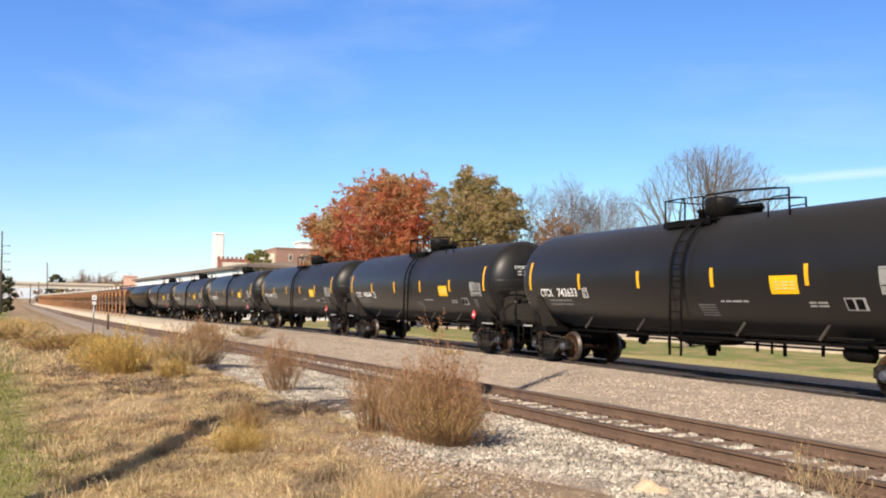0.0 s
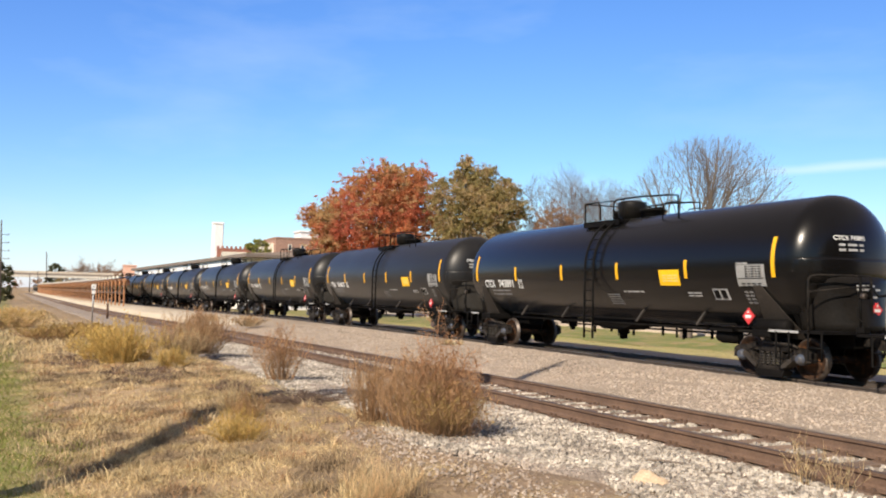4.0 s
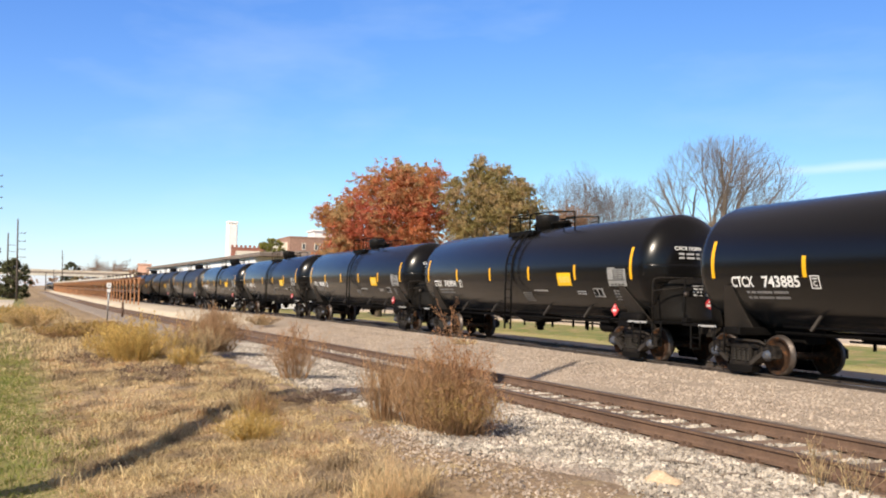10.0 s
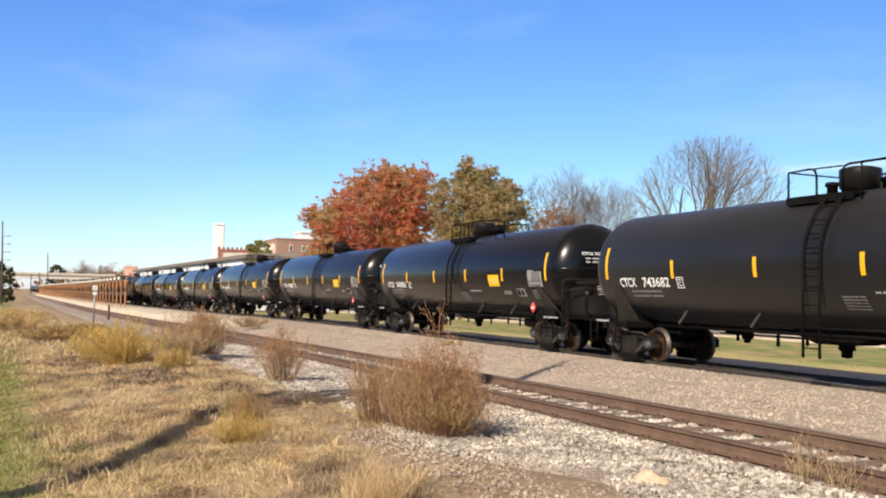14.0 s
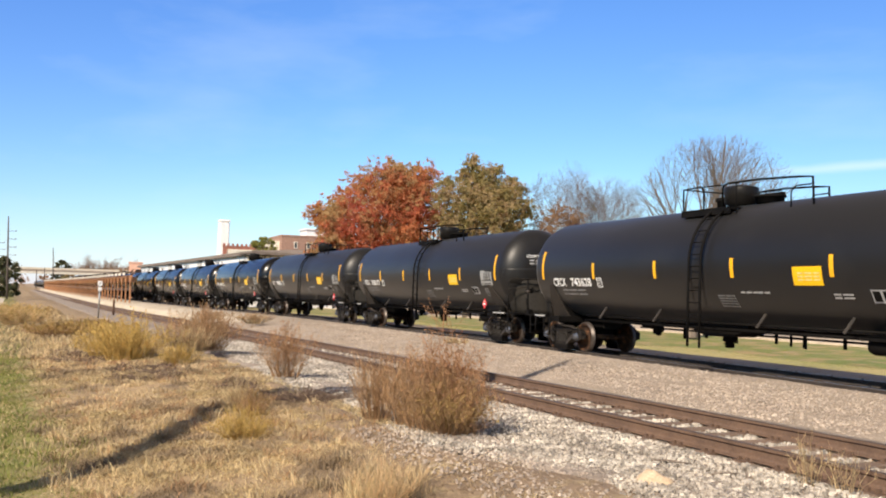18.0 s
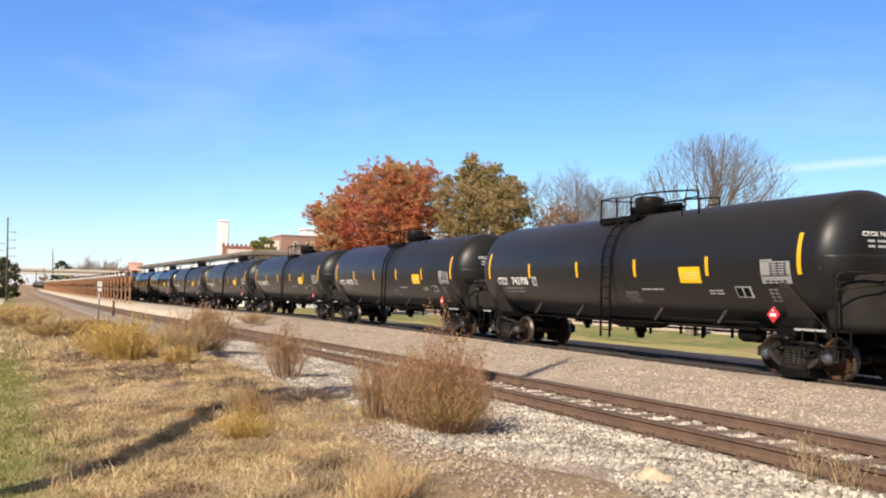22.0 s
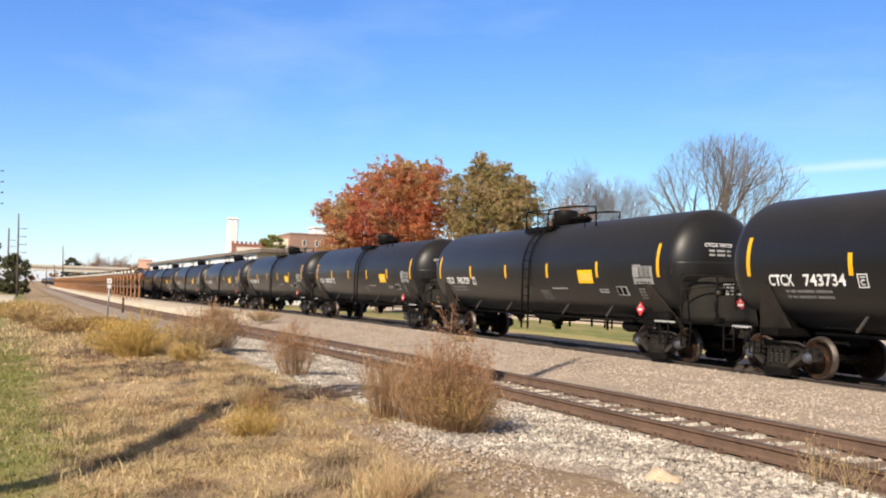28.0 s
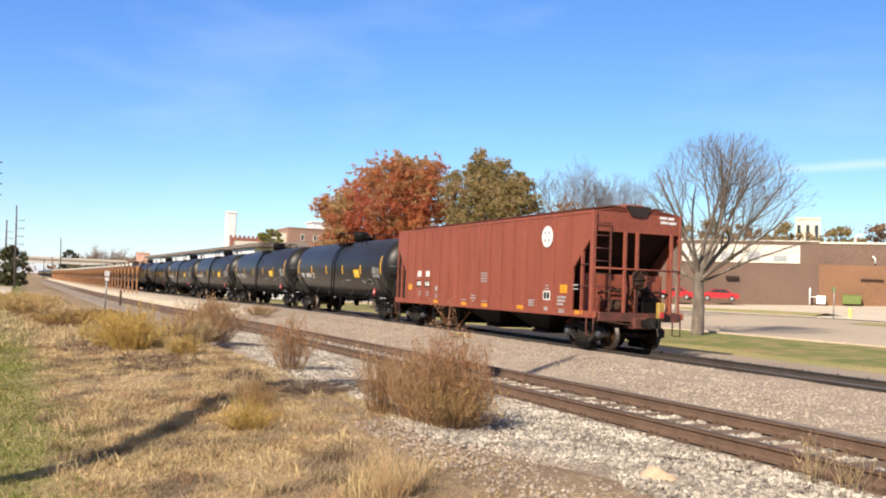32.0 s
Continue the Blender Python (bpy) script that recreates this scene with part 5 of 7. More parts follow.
def hopper_car():
    car = thing("hopper_car", "oxide-red covered hopper car at the tail of the train", "hopper car")
    W2, Z0, Z1, ZT = 1.58, 1.02, 4.15, 4.28
    a, b = HOP_L, HOP_L - 1.04
    # side sheets: full height in the middle, cut back at the foot of each end
    for side in (-1, 1):
        y = side * W2
        out = [(-a, Z1), (-a, 3.42), (-b, 2.43), (-b, Z0), (b, Z0), (b, 2.43), (a, 3.42), (a, Z1)]
        part("side_sheet", Shape().prism(out, y - 0.03 * side, y + 0.03 * side), M["oxide"], car, "ribbed oxide-red side sheet")
        n = 15
        for i in range(n + 1):
            x = -6.9 + 13.75 * i / n
            low = Z0 + 0.12
            part("side_rib", Shape().box(x - 0.045, y + side * 0.028, low, x + 0.045, y + side * 0.062, Z1 - 0.06, bevel=0.01), M["oxide"], car)
        part("top_chord", Shape().box(-a, y - 0.05, Z1 - 0.07, a, y + 0.07 * side + 0.03, Z1 + 0.03, bevel=0.02), M["oxide"], car)
        part("side_sill", Shape().box(-a - 0.25, y - 0.033, Z0 - 0.06, a + 0.25, y + 0.033, Z0 + 0.14, bevel=0.02), M["oxide"], car)
    # roof with crown, hatches and running boards
    roof = Shape().prism([(-W2, Z1), (-W2, Z1 + 0.03), (-0.7, ZT + 0.03), (0.7, ZT + 0.03), (W2, Z1 + 0.03), (W2, Z1)], -a, a, "yz")
    part("roof", roof, M["oxide"], car)
    for side in (-1, 1):
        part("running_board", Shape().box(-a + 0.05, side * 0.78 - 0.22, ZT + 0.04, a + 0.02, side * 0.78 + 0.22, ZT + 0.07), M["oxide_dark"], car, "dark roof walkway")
    for i in range(8):
        x = -a + 1.0 + (2 * a - 2.0) * i / 7
        part("roof_hatch", Shape().box(x - 0.85, -0.40, ZT + 0.03, x + 0.85, 0.40, ZT + 0.16, bevel=0.04), M["oxide"], car)
    for k in (-1, 1):
        # end: slope sheet, top panel, corner posts
        part("end_panel", Shape().prism([(-W2, 3.56), (W2, 3.56), (W2, Z1), (0.7, ZT + 0.02), (-0.7, ZT + 0.02), (-W2, Z1)], k * (a - 0.04), k * a, "yz"), M["oxide"], car)
        part("slope_sheet", Shape().prism([(k * (a - 0.05), 3.80), (k * (b - 1.9), Z0 + 0.1), (k * (b - 1.98), Z0 + 0.1), (k * (a - 0.13), 3.80)], -W2 + 0.04, W2 - 0.04), M["grimy"], car, "grimy slope sheet, the end's shade darkened into its paint")
        for side in (-1, 1):
            slim = 0.07 if side * k < 0 else 0.035
            part("corner_post", Shape().box(k * a - slim, side * W2 - slim, Z0, k * a + slim, side * W2 + slim, Z1, bevel=0.015), M["oxide"], car)
            for w in ((-0.46, -0.02) if side < 0 else (1.25,)):
                part("end_post", Shape().box(k * (a + 0.02) - 0.05, w - 0.05, Z0, k * (a + 0.02) + 0.05, w + 0.05, 3.60, bevel=0.015), M["oxide"], car)
            part("end_post", Shape().box(k * (b + 0.5) - 0.04, side * W2 - 0.05, Z0, k * (b + 0.5) + 0.04, side * W2 + 0.05, 2.95, bevel=0.01), M["oxide"], car)
            if side < 0:
                lad = Shape()
                lad.box(k * (a + 0.04) - 0.02, -1.02, Z0, k * (a + 0.04) + 0.02, -0.97, Z1 - 0.4)
                for i in range(7):
                    z = Z0 + 0.5 + 0.38 * i
                    lad.tube([(k * (a + 0.06), -W2, z), (k * (a + 0.06), -1.0, z)], 0.018, 5)
                for z in (1.9, 2.55):
                    lad.tube([(k * (b + 0.5), -W2 - 0.06, z), (k * a, -W2 - 0.06, z)], 0.016, 5)
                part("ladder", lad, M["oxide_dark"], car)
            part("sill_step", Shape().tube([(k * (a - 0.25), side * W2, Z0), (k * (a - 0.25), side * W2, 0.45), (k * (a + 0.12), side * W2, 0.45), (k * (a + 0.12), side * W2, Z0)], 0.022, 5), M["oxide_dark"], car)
        part("end_rail", Shape().tube([(k * (a + 0.05), -W2, 2.45), (k * (a + 0.05), W2, 2.45)], 0.03, 6), M["oxide"], car)
        for side in (-k,):
            part("corner_panel", Shape().box(min(k * (b + 0.75), k * (b + 1.1)), side * (W2 - 0.12) - 0.02, Z0, max(k * (b + 0.75), k * (b + 1.1)), side * (W2 - 0.12) + 0.02, 2.2), M["oxide"], car)
        part("bolster_web", Shape().box(k * (b + 0.28) - 0.05, -W2 + 0.1, Z0, k * (b + 0.28) + 0.05, W2 - 0.1, 2.30), M["oxide"], car)
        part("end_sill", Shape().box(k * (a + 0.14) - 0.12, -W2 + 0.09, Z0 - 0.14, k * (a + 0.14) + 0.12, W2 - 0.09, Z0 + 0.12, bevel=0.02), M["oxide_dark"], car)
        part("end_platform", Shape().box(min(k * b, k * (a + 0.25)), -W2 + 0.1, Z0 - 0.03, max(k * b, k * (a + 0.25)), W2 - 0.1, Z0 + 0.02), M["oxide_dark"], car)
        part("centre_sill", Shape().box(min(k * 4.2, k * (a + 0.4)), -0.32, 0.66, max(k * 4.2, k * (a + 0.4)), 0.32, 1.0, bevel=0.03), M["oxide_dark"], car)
        part("coupler", coupler_shape(k * (a + 0.38), k), M["truck"], car)
        part("air_hose", hose_shape(k * (a + 0.38), k, 0.4), M["frame"], car)
        truck_parts(car, k * (a - 1.15))
    # gear on the tail end
    part("brake_wheel", Shape().tube([(HOP_L + 0.22, 0.28 * math.cos(i * math.pi / 9), 2.15 + 0.28 * math.sin(i * math.pi / 9)) for i in range(19)], 0.025, 6).tube([(HOP_L + 0.22, -0.25, 2.15), (HOP_L + 0.22, 0.25, 2.15)], 0.02, 5).tube([(HOP_L + 0.22, 0, 1.9), (HOP_L + 0.22, 0, 2.4)], 0.02, 5).box(HOP_L + 0.02, -0.2, 1.95, HOP_L + 0.2, 0.2, 2.4, bevel=0.04), M["rusty_gear"], car, "grimy brake wheel and gear box")
    # dirty clutter of the brake gear between the posts
    for y0, z0, y1, z1 in ((-0.9, 1.2, 0.9, 1.5), (-0.7, 1.9, 0.2, 1.3), (0.2, 2.0, 1.1, 1.4), (-1.2, 1.7, -0.3, 1.75), (0.4, 1.75, 1.4, 1.70), (-0.2, 1.1, -0.2, 2.4)):
        part("brake_lever", Shape().tube([(HOP_L - 0.25, y0, z0), (HOP_L - 0.1, (y0 + y1) / 2, (z0 + z1) / 2 + 0.06), (HOP_L - 0.2, y1, z1)], 0.04, 6), M["rusty_gear"], car)
    part("brake_cylinder", Shape().lathe([(0, 0.08), (0.05, 0.2), (0.6, 0.2), (0.68, 0.06)], "y", (HOP_L - 0.55, 0.2, 1.75), 14), M["rusty_gear"], car)
    part("gear_plate", Shape().box(HOP_L - 0.6, -0.5, 1.02, HOP_L - 0.55, 1.3, 2.1), M["oxide"], car)
    part("crossover_step", Shape().box(HOP_L + 0.05, -0.6, 1.04, HOP_L + 0.24, 1.4, 1.10), M["oxide_dark"], car)
    part("pull_rod", Shape().tube([(HOP_L + 0.2, -1.3, 0.88), (HOP_L + 0.3, -0.4, 0.78), (HOP_L + 0.4, 0.1, 0.9)], 0.025, 6), M["rusty_gear"], car)
    part("brake_rod", Shape().tube([(HOP_L + 0.12, -0.1, 1.95), (HOP_L + 0.12, -0.1, 1.0)], 0.03, 5), M["rusty_gear"], car)
    part("control_valve", Shape().box(HOP_L - 0.5, 0.25, 1.10, HOP_L - 0.05, 0.85, 1.62, bevel=0.05), M["frame"], car)
    part("valve_drum", Shape().lathe([(0, 0.2), (0.5, 0.2), (0.55, 0.08)], "y", (HOP_L - 0.3, -0.75, 1.32), 12), M["rusty_gear"], car)
    tm = part("tail_marker", Shape().box(HOP_L + 0.42, 0.42, 0.98, HOP_L + 0.58, 0.64, 1.48, bevel=0.03), M["marker"], car, "yellow-orange tail marker box on the coupler")
    part("red_lens", Shape().box(HOP_L + 0.575, 0.46, 1.02, HOP_L + 0.592, 0.60, 1.20, bevel=0.006), M["red"], tm, "red lens of the tail marker")
    part("air_reservoir", Shape().lathe([(0, 0.05), (0.05, 0.2), (0.9, 0.2), (0.95, 0.05)], "y", (HOP_L - 0.75, -0.5, 1.25), 14), M["frame"], car)
    # hopper bays
    for i, x in enumerate((-3.6, 0.0, 3.6)):
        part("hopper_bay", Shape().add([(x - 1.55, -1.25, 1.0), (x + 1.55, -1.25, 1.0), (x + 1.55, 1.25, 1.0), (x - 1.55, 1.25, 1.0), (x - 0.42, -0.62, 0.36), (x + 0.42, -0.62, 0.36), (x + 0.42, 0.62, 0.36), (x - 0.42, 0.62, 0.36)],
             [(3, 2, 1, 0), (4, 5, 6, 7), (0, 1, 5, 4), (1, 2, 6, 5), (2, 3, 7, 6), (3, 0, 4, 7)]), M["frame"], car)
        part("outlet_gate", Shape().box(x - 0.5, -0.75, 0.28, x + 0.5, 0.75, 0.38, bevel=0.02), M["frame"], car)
    # markings: plain bars and shapes
    y = -W2 - 0.036

    def plate(name, x0, x1, z0, z1, mat, label="", lift=0.0):
        return part(name, Shape().box(x0, y - 0.008 - lift, z0, x1, y + 0.004, z1), mat, car, label)

    ex, ez = 5.5, 3.46
    disc = Shape().lathe([(0.0, 0.345), (0.012, 0.345)], "y", (ex, y - 0.03, ez), 32, False)
    logo = part("round_emblem", disc, M["white"], car, "white round emblem with dark spots")
    for dx, dz in ((-0.12, 0.12), (0.12, 0.12), (-0.12, -0.12), (0.12, -0.12)):
        part("emblem_spot", Shape().box(ex + dx - 0.035, y - 0.04, ez + dz - 0.04, ex + dx + 0.035, y - 0.028, ez + dz + 0.04), M["dimgrey"], logo)
    part("emblem_spot", Shape().box(ex - 0.07, y - 0.04, ez - 0.02, ex + 0.07, y - 0.028, ez + 0.02), M["grey"], logo)
    for x in (-5.58, -4.66):
        for k in (0.0, 0.22):
            plate("lettering_bar", x + k, x + k + 0.17, 2.13, 2.38, M["white"])
        f = plate("number_field", x - 0.1, x + 0.5, 1.69, 1.96, M["frame"])
        for k in (-0.02, 0.14, 0.30):
            plate("number_bar", x + k, x + k + 0.10, 1.74, 1.92, M["white"], lift=0.006)
    for x0, x1, z0, z1, mt in ((-6.63, -6.21, 1.55, 1.80, "yellow"), (-3.73, -3.24, 1.05, 1.17, "yellow"), (-0.98, -0.49, 1.05, 1.17, "yellow"), (0.79, 1.26, 1.05, 1.17, "yellow"), (3.53, 3.98, 1.07, 1.19, "yellow"), (7.25, 7.65, 1.04, 1.15, "yellow"),
                               (6.35, 6.76, 1.66, 1.92, "yellow"), (5.31, 5.75, 1.42, 1.71, "white"), (6.2, 6.7, 1.50, 1.56, "grey"), (6.2, 6.68, 1.39, 1.45, "grey"), (6.2, 6.55, 1.28, 1.34, "grey"), (6.3, 6.62, 1.12, 1.16, "grey"), (6.3, 6.62, 1.05, 1.09, "grey"),
                               (4.35, 4.75, 1.36, 1.40, "grey"), (4.35, 4.72, 1.28, 1.32, "grey"), (4.35, 4.75, 1.20, 1.24, "grey"), (5.45, 5.6, 1.86, 1.90, "grey"), (5.4, 5.65, 1.77, 1.80, "grey"), (5.4, 5.6, 1.08, 1.20, "grey"),
                               (-5.45, -5.15, 1.45, 1.49, "grey"), (-5.45, -5.15, 1.34, 1.38, "grey"), (-4.6, -4.3, 1.45, 1.49, "grey"), (-4.6, -4.3, 1.34, 1.38, "grey"), (-3.6, -3.4, 1.55, 1.75, "grey"), (-3.65, -3.25, 1.36, 1.40, "grey"), (-3.65, -3.25, 1.27, 1.31, "grey"),
                               (-0.95, -0.5, 1.24, 1.27, "grey"), (-0.1, 0.2, 1.42, 1.46, "grey"), (-0.2, 0.3, 1.32, 1.36, "grey"), (-0.05, 0.15, 1.22, 1.26, "grey"), (0.8, 1.25, 1.24, 1.27, "grey"), (7.1, 7.4, 1.9, 1.94, "grey"), (7.1, 7.4, 1.78, 1.82, "grey")):
        plate({"yellow": "reflector", "white": "stencil_square", "grey": "small_lettering"}[mt], x0, x1, z0, z1, M["amber"] if mt == "yellow" else M[mt])
    for x in (5.36, 5.55):
        plate("dark_field", x, x + 0.15, 1.46, 1.67, M["frame"], lift=0.006)
    for i in range(4):
        plate("small_lettering", 0.68, 1.20, 2.26 - 0.10 * i, 2.30 - 0.10 * i, M["grey"])
    part("lettering_bar", Shape().box(HOP_L, 0.80, 4.04, HOP_L + 0.012, 1.08, 4.12).box(HOP_L, 1.12, 4.03, HOP_L + 0.012, 1.34, 4.11).box(HOP_L, 0.84, 3.90, HOP_L + 0.012, 1.12, 3.98).box(HOP_L, 1.16, 3.89, HOP_L + 0.012, 1.42, 3.97), M["white"], car)
    part("vent_hood", Shape().prism([(-0.45, ZT + 0.1), (0.45, ZT + 0.1), (0.25, ZT - 0.22), (-0.25, ZT - 0.22)], HOP_L, HOP_L + 0.06, "yz"), M["dark"], car)
    return car


hopper = hopper_car()


# ---- far along the line: canopy, depot, bridge ----
def canopy():
    """A rust-brown timber platform canopy: posts with braces, mid rail, panelled head and a low roof."""
    c = thing("platform_canopy", "long rust-brown timber platform canopy with closely spaced posts", "canopy")
    x, step = -114.6, 4.55
    xs = []
    while x > -420:
        xs.append(x)
        x -= step
    post = Shape().box(-0.09, -0.09, -0.35, 0.09, 0.09, 3.3, bevel=0.02).mesh("post", M["timber"])
    brace = Shape()
    for k in (-1, 1):
        brace.tube([(k * 0.05, 0, 1.95), (k * 0.5, 0, 2.65), (k * 1.35, 0, 3.12)], 0.09, 6)
    brace = brace.mesh("brace", M["timber"])
    panel = Shape().box(-step / 2 + 0.1, 0.55, 2.45, step / 2 - 0.1, 0.63, 3.1).mesh("panel", M["timber"])
    gap = Shape().box(-step / 2 + 1.2, -0.62, 3.28, step / 2 - 1.2, -0.54, 3.60).mesh("fascia_block", M["cream"])
    midrail = Shape().box(-step / 2 + 0.1, -0.06, 1.42, step / 2 - 0.1, 0.06, 1.62).mesh("mid_rail", M["timber_dark"])
    for x in xs:
        z = fall(x) * 0.95
        for nm, me in (("post", post), ("brace", brace)):
            o = new(nm, me)
            o.parent, o.matrix_basis = c, pose(x, 13.1, z)
        if x > xs[-1] + 1:
            for nm, me in (("panel", panel), ("fascia_block", gap), ("mid_rail", midrail)):
                o = new(nm, me)
                o.parent, o.matrix_basis = c, pose(x - step / 2, 13.1, z)
    seg = [x + 0.6 for x in xs[::4]] + [-420.0]
    r = Shape()
    h = Shape()
    for a, b in zip(seg, seg[1:]):
        za, zb = fall(a) * 0.95, fall(b) * 0.95
        r.add([(a, 12.6, za + 3.52), (b, 12.6, zb + 3.52), (b, 14.4, zb + 3.74), (a, 14.4, za + 3.74), (a, 12.6, za + 3.64), (b, 12.6, zb + 3.64), (b, 14.4, zb + 3.84), (a, 14.4, za + 3.84)],
              [(3, 2, 1, 0), (4, 5, 6, 7), (0, 1, 5, 4), (1, 2, 6, 5), (2, 3, 7, 6), (3, 0, 4, 7)])
        h.add([(a, 12.98, za + 3.0), (b, 12.98, zb + 3.0), (b, 13.22, zb + 3.0), (a, 13.22, za + 3.0), (a, 12.98, za + 3.3), (b, 12.98, zb + 3.3), (b, 13.22, zb + 3.3), (a, 13.22, za + 3.3)],
              [(3, 2, 1, 0), (4, 5, 6, 7), (0, 1, 5, 4), (1, 2, 6, 5), (2, 3, 7, 6), (3, 0, 4, 7)])
    tagged(part("roof", r, M["timber_dark"], c), kind="stuff")
    tagged(part("head_beam", h, M["timber"], c), kind="stuff")


canopy()


def windows(parent, spots, w, h):
    """Windows let into a wall whose face looks along local -y: pane and frame."""
    for x, z in spots:
        wn_ = part("window", Shape().box(x - w / 2 - 0.12, -0.05, z - 0.12, x + w / 2 + 0.12, 0.06, z).box(x - w / 2 - 0.12, -0.05, z + h, x + w / 2 + 0.12, 0.06, z + h + 0.12)
                   .box(x - w / 2 - 0.12, -0.05, z, x - w / 2, 0.06, z + h).box(x + w / 2, -0.05, z, x + w / 2 + 0.12, 0.06, z + h), M["cream"], parent)
        part("pane", Shape().box(x - w / 2, -0.02, z, x + w / 2, 0.05, z + h), M["glass"], wn_)


def block(name, label, cat, at, w, d, h, mat, roofmat, spots=(), ww=1.2, wh=1.6, parapet=0.35):
    """A flat-roofed building: walls, roof, parapet and windows in the front."""
    b = thing(name, label, cat, at)
    part("wall", Shape().box(-w / 2, 0.06, -1, w / 2, d, h), mat, b)
    part("roof", Shape().box(-w / 2 - 0.1, -0.05, h, w / 2 + 0.1, d + 0.1, h + 0.12), roofmat, b)
    if parapet:
        part("parapet", Shape().box(-w / 2 - 0.12, -0.08, h + 0.12, w / 2 + 0.12, 0.25, h + 0.12 + parapet).box(-w / 2 - 0.12, 0.25, h + 0.12, -w / 2 + 0.2, d, h + 0.12 + parapet).box(w / 2 - 0.2, 0.25, h + 0.12, w / 2 + 0.12, d, h + 0.12 + parapet), roofmat, b)
    windows(b, spots, ww, wh)
    return b


# depot with a long low roof behind the train
dep = thing("depot", "long low depot with a brown roof and pale wall", "building", pose(-145, 24.0, -0.4))
part("wall", Shape().box(-52, 0.45, 0, 42, 11, 4.6), M["offwhite"], dep)
part("roof", Shape().add([(-54, 0, 5.95), (46, 0, 5.95), (46, 13, 5.95), (-54, 13, 5.95), (-54, 0, 6.4), (46, 0, 6.35), (46, 13, 6.35), (-54, 13, 6.4), (-54, 6.5, 6.9), (45, 6.5, 6.8)],
     [(3, 2, 1, 0), (4, 5, 9, 8), (8, 9, 6, 7), (0, 1, 5, 4), (2, 3, 7, 6), (1, 2, 6, 9, 5), (0, 4, 8, 7, 3)]), M["roof"], dep)
part("upper_wall", Shape().box(-52, 0.45, 4.6, 42, 11, 6.0), M["offwhite"], dep)
for i in range(14):
    part("bracket", Shape().box(-50 + i * 7 - 0.1, 0.1, 4.5, -50 + i * 7 + 0.1, 0.45, 4.75), M["timber_dark"], dep)

# town buildings
tw = thing("white_tower", "tall white concrete tower against the sky", "tower", pose(-293.6, 61.7, 0))
part("shaft", Shape().box(-1.6, -1.6, -1, 1.6, 1.6, 23.2, bevel=0.3), M["offwhite"], tw)
part("cap", Shape().box(-1.75, -1.75, 23.2, 1.75, 1.75, 23.9, bevel=0.15), M["offwhite"], tw)


def facing(x, y):
    """Turn in degrees so that local -y looks at the eye."""
    return math.degrees(math.atan2(y, x)) - 90


cr = block("brick_hall", "red brick hall with a notched parapet", "building", pose(-224, 51.7, 0, 0, 0, facing(-224, 51.7)), 9.2, 12, 12.2, M["brick_red"], M["brick_red"], [(-3, 9.6), (0, 9.6)], 0.9, 1.3, 0)
for i in range(9):
    part("merlon", Shape().box(-4.6 + i * 1.08, 0, 12.3, -4.6 + i * 1.08 + 0.6, 0.6, 12.9), M["brick_red"], cr)
br = block("apartment_block", "tan-pink apartment block with small dark windows", "building", pose(-190.4, 59.4, 0, 0, 0, facing(-190.4, 59.4) + 14), 13.5, 14, 13.3, M["stucco"], M["stucco"], [(-4.6 + 1.0, 10.9), (-0.8, 10.9), (0.4, 10.9), (3.0, 10.9), (4.2, 10.9), (-0.2, 8.3), (3.2, 8.3)], 0.55, 1.2, 0.25)
part("penthouse", Shape().box(-0.6, 3, 13.3, 6.0, 9, 15.2), M["offwhite"], br, "white roof-top penthouse")
part("penthouse_roof", Shape().box(-0.9, 2.7, 15.2, 6.3, 9.3, 15.5), M["offwhite"], br)
part("side_wing", Shape().box(-9.5, 2, -1, -6.7, 12, 12.4), M["cream"], br)
block("cream_annex", "cream-walled annex behind the depot", "building", pose(-186, 45.5, 0, 0, 0, facing(-186, 45.5)), 10.5, 8, 9.5, M["cream"], M["cream"], (), parapet=0.2)
ob_ = block("orange_shed", "orange brick shed roof above the canopy", "building", pose(-205, 24.4, 0, 0, 0, facing(-205, 24.4)), 2.8, 5, 6.6, M["brick_pale"], M["brick_pale"], (), parapet=0.2)
part("annex", Shape().box(1.4, 0.3, -1, 3.2, 5, 5.8), M["cream"], ob_)

# overpass far down the line
bridge = thing("overpass", "pale concrete overpass crossing the line far away", "bridge", pose(-520, 0, 0))
part("deck", Shape().box(-6, -60, 8.0, 6, 75, 9.0), M["bed_pale"], bridge)
part("girder", Shape().box(5.2, -60, 6.9, 5.9, 75, 8.0).box(-5.9, -60, 6.9, -5.2, 75, 8.0), M["cream"], bridge)
part("parapet", Shape().box(5.7, -60, 9.0, 6.1, 75, 10.0).box(-6.1, -60, 9.0, -5.7, 75, 10.0), M["concrete"], bridge)
for y in (-32, -4, 30, 56):
    part("pier", Shape().box(-4, y - 0.7, -1.5, 4, y + 0.7, 7.0, bevel=0.2), M["concrete"], bridge)
part("embankment", Shape().prism([(-120, -1.5), (-60, -1.5), (-40, 7.6), (-60, 8.6), (-120, 8.6)], -8, 8, "yz"), M["verge"], bridge)
part("embankment", Shape().prism([(130, -1.5), (66, -1.5), (58, 7.6), (70, 8.6), (130, 8.6)], -8, 8, "yz"), M["verge"], bridge)


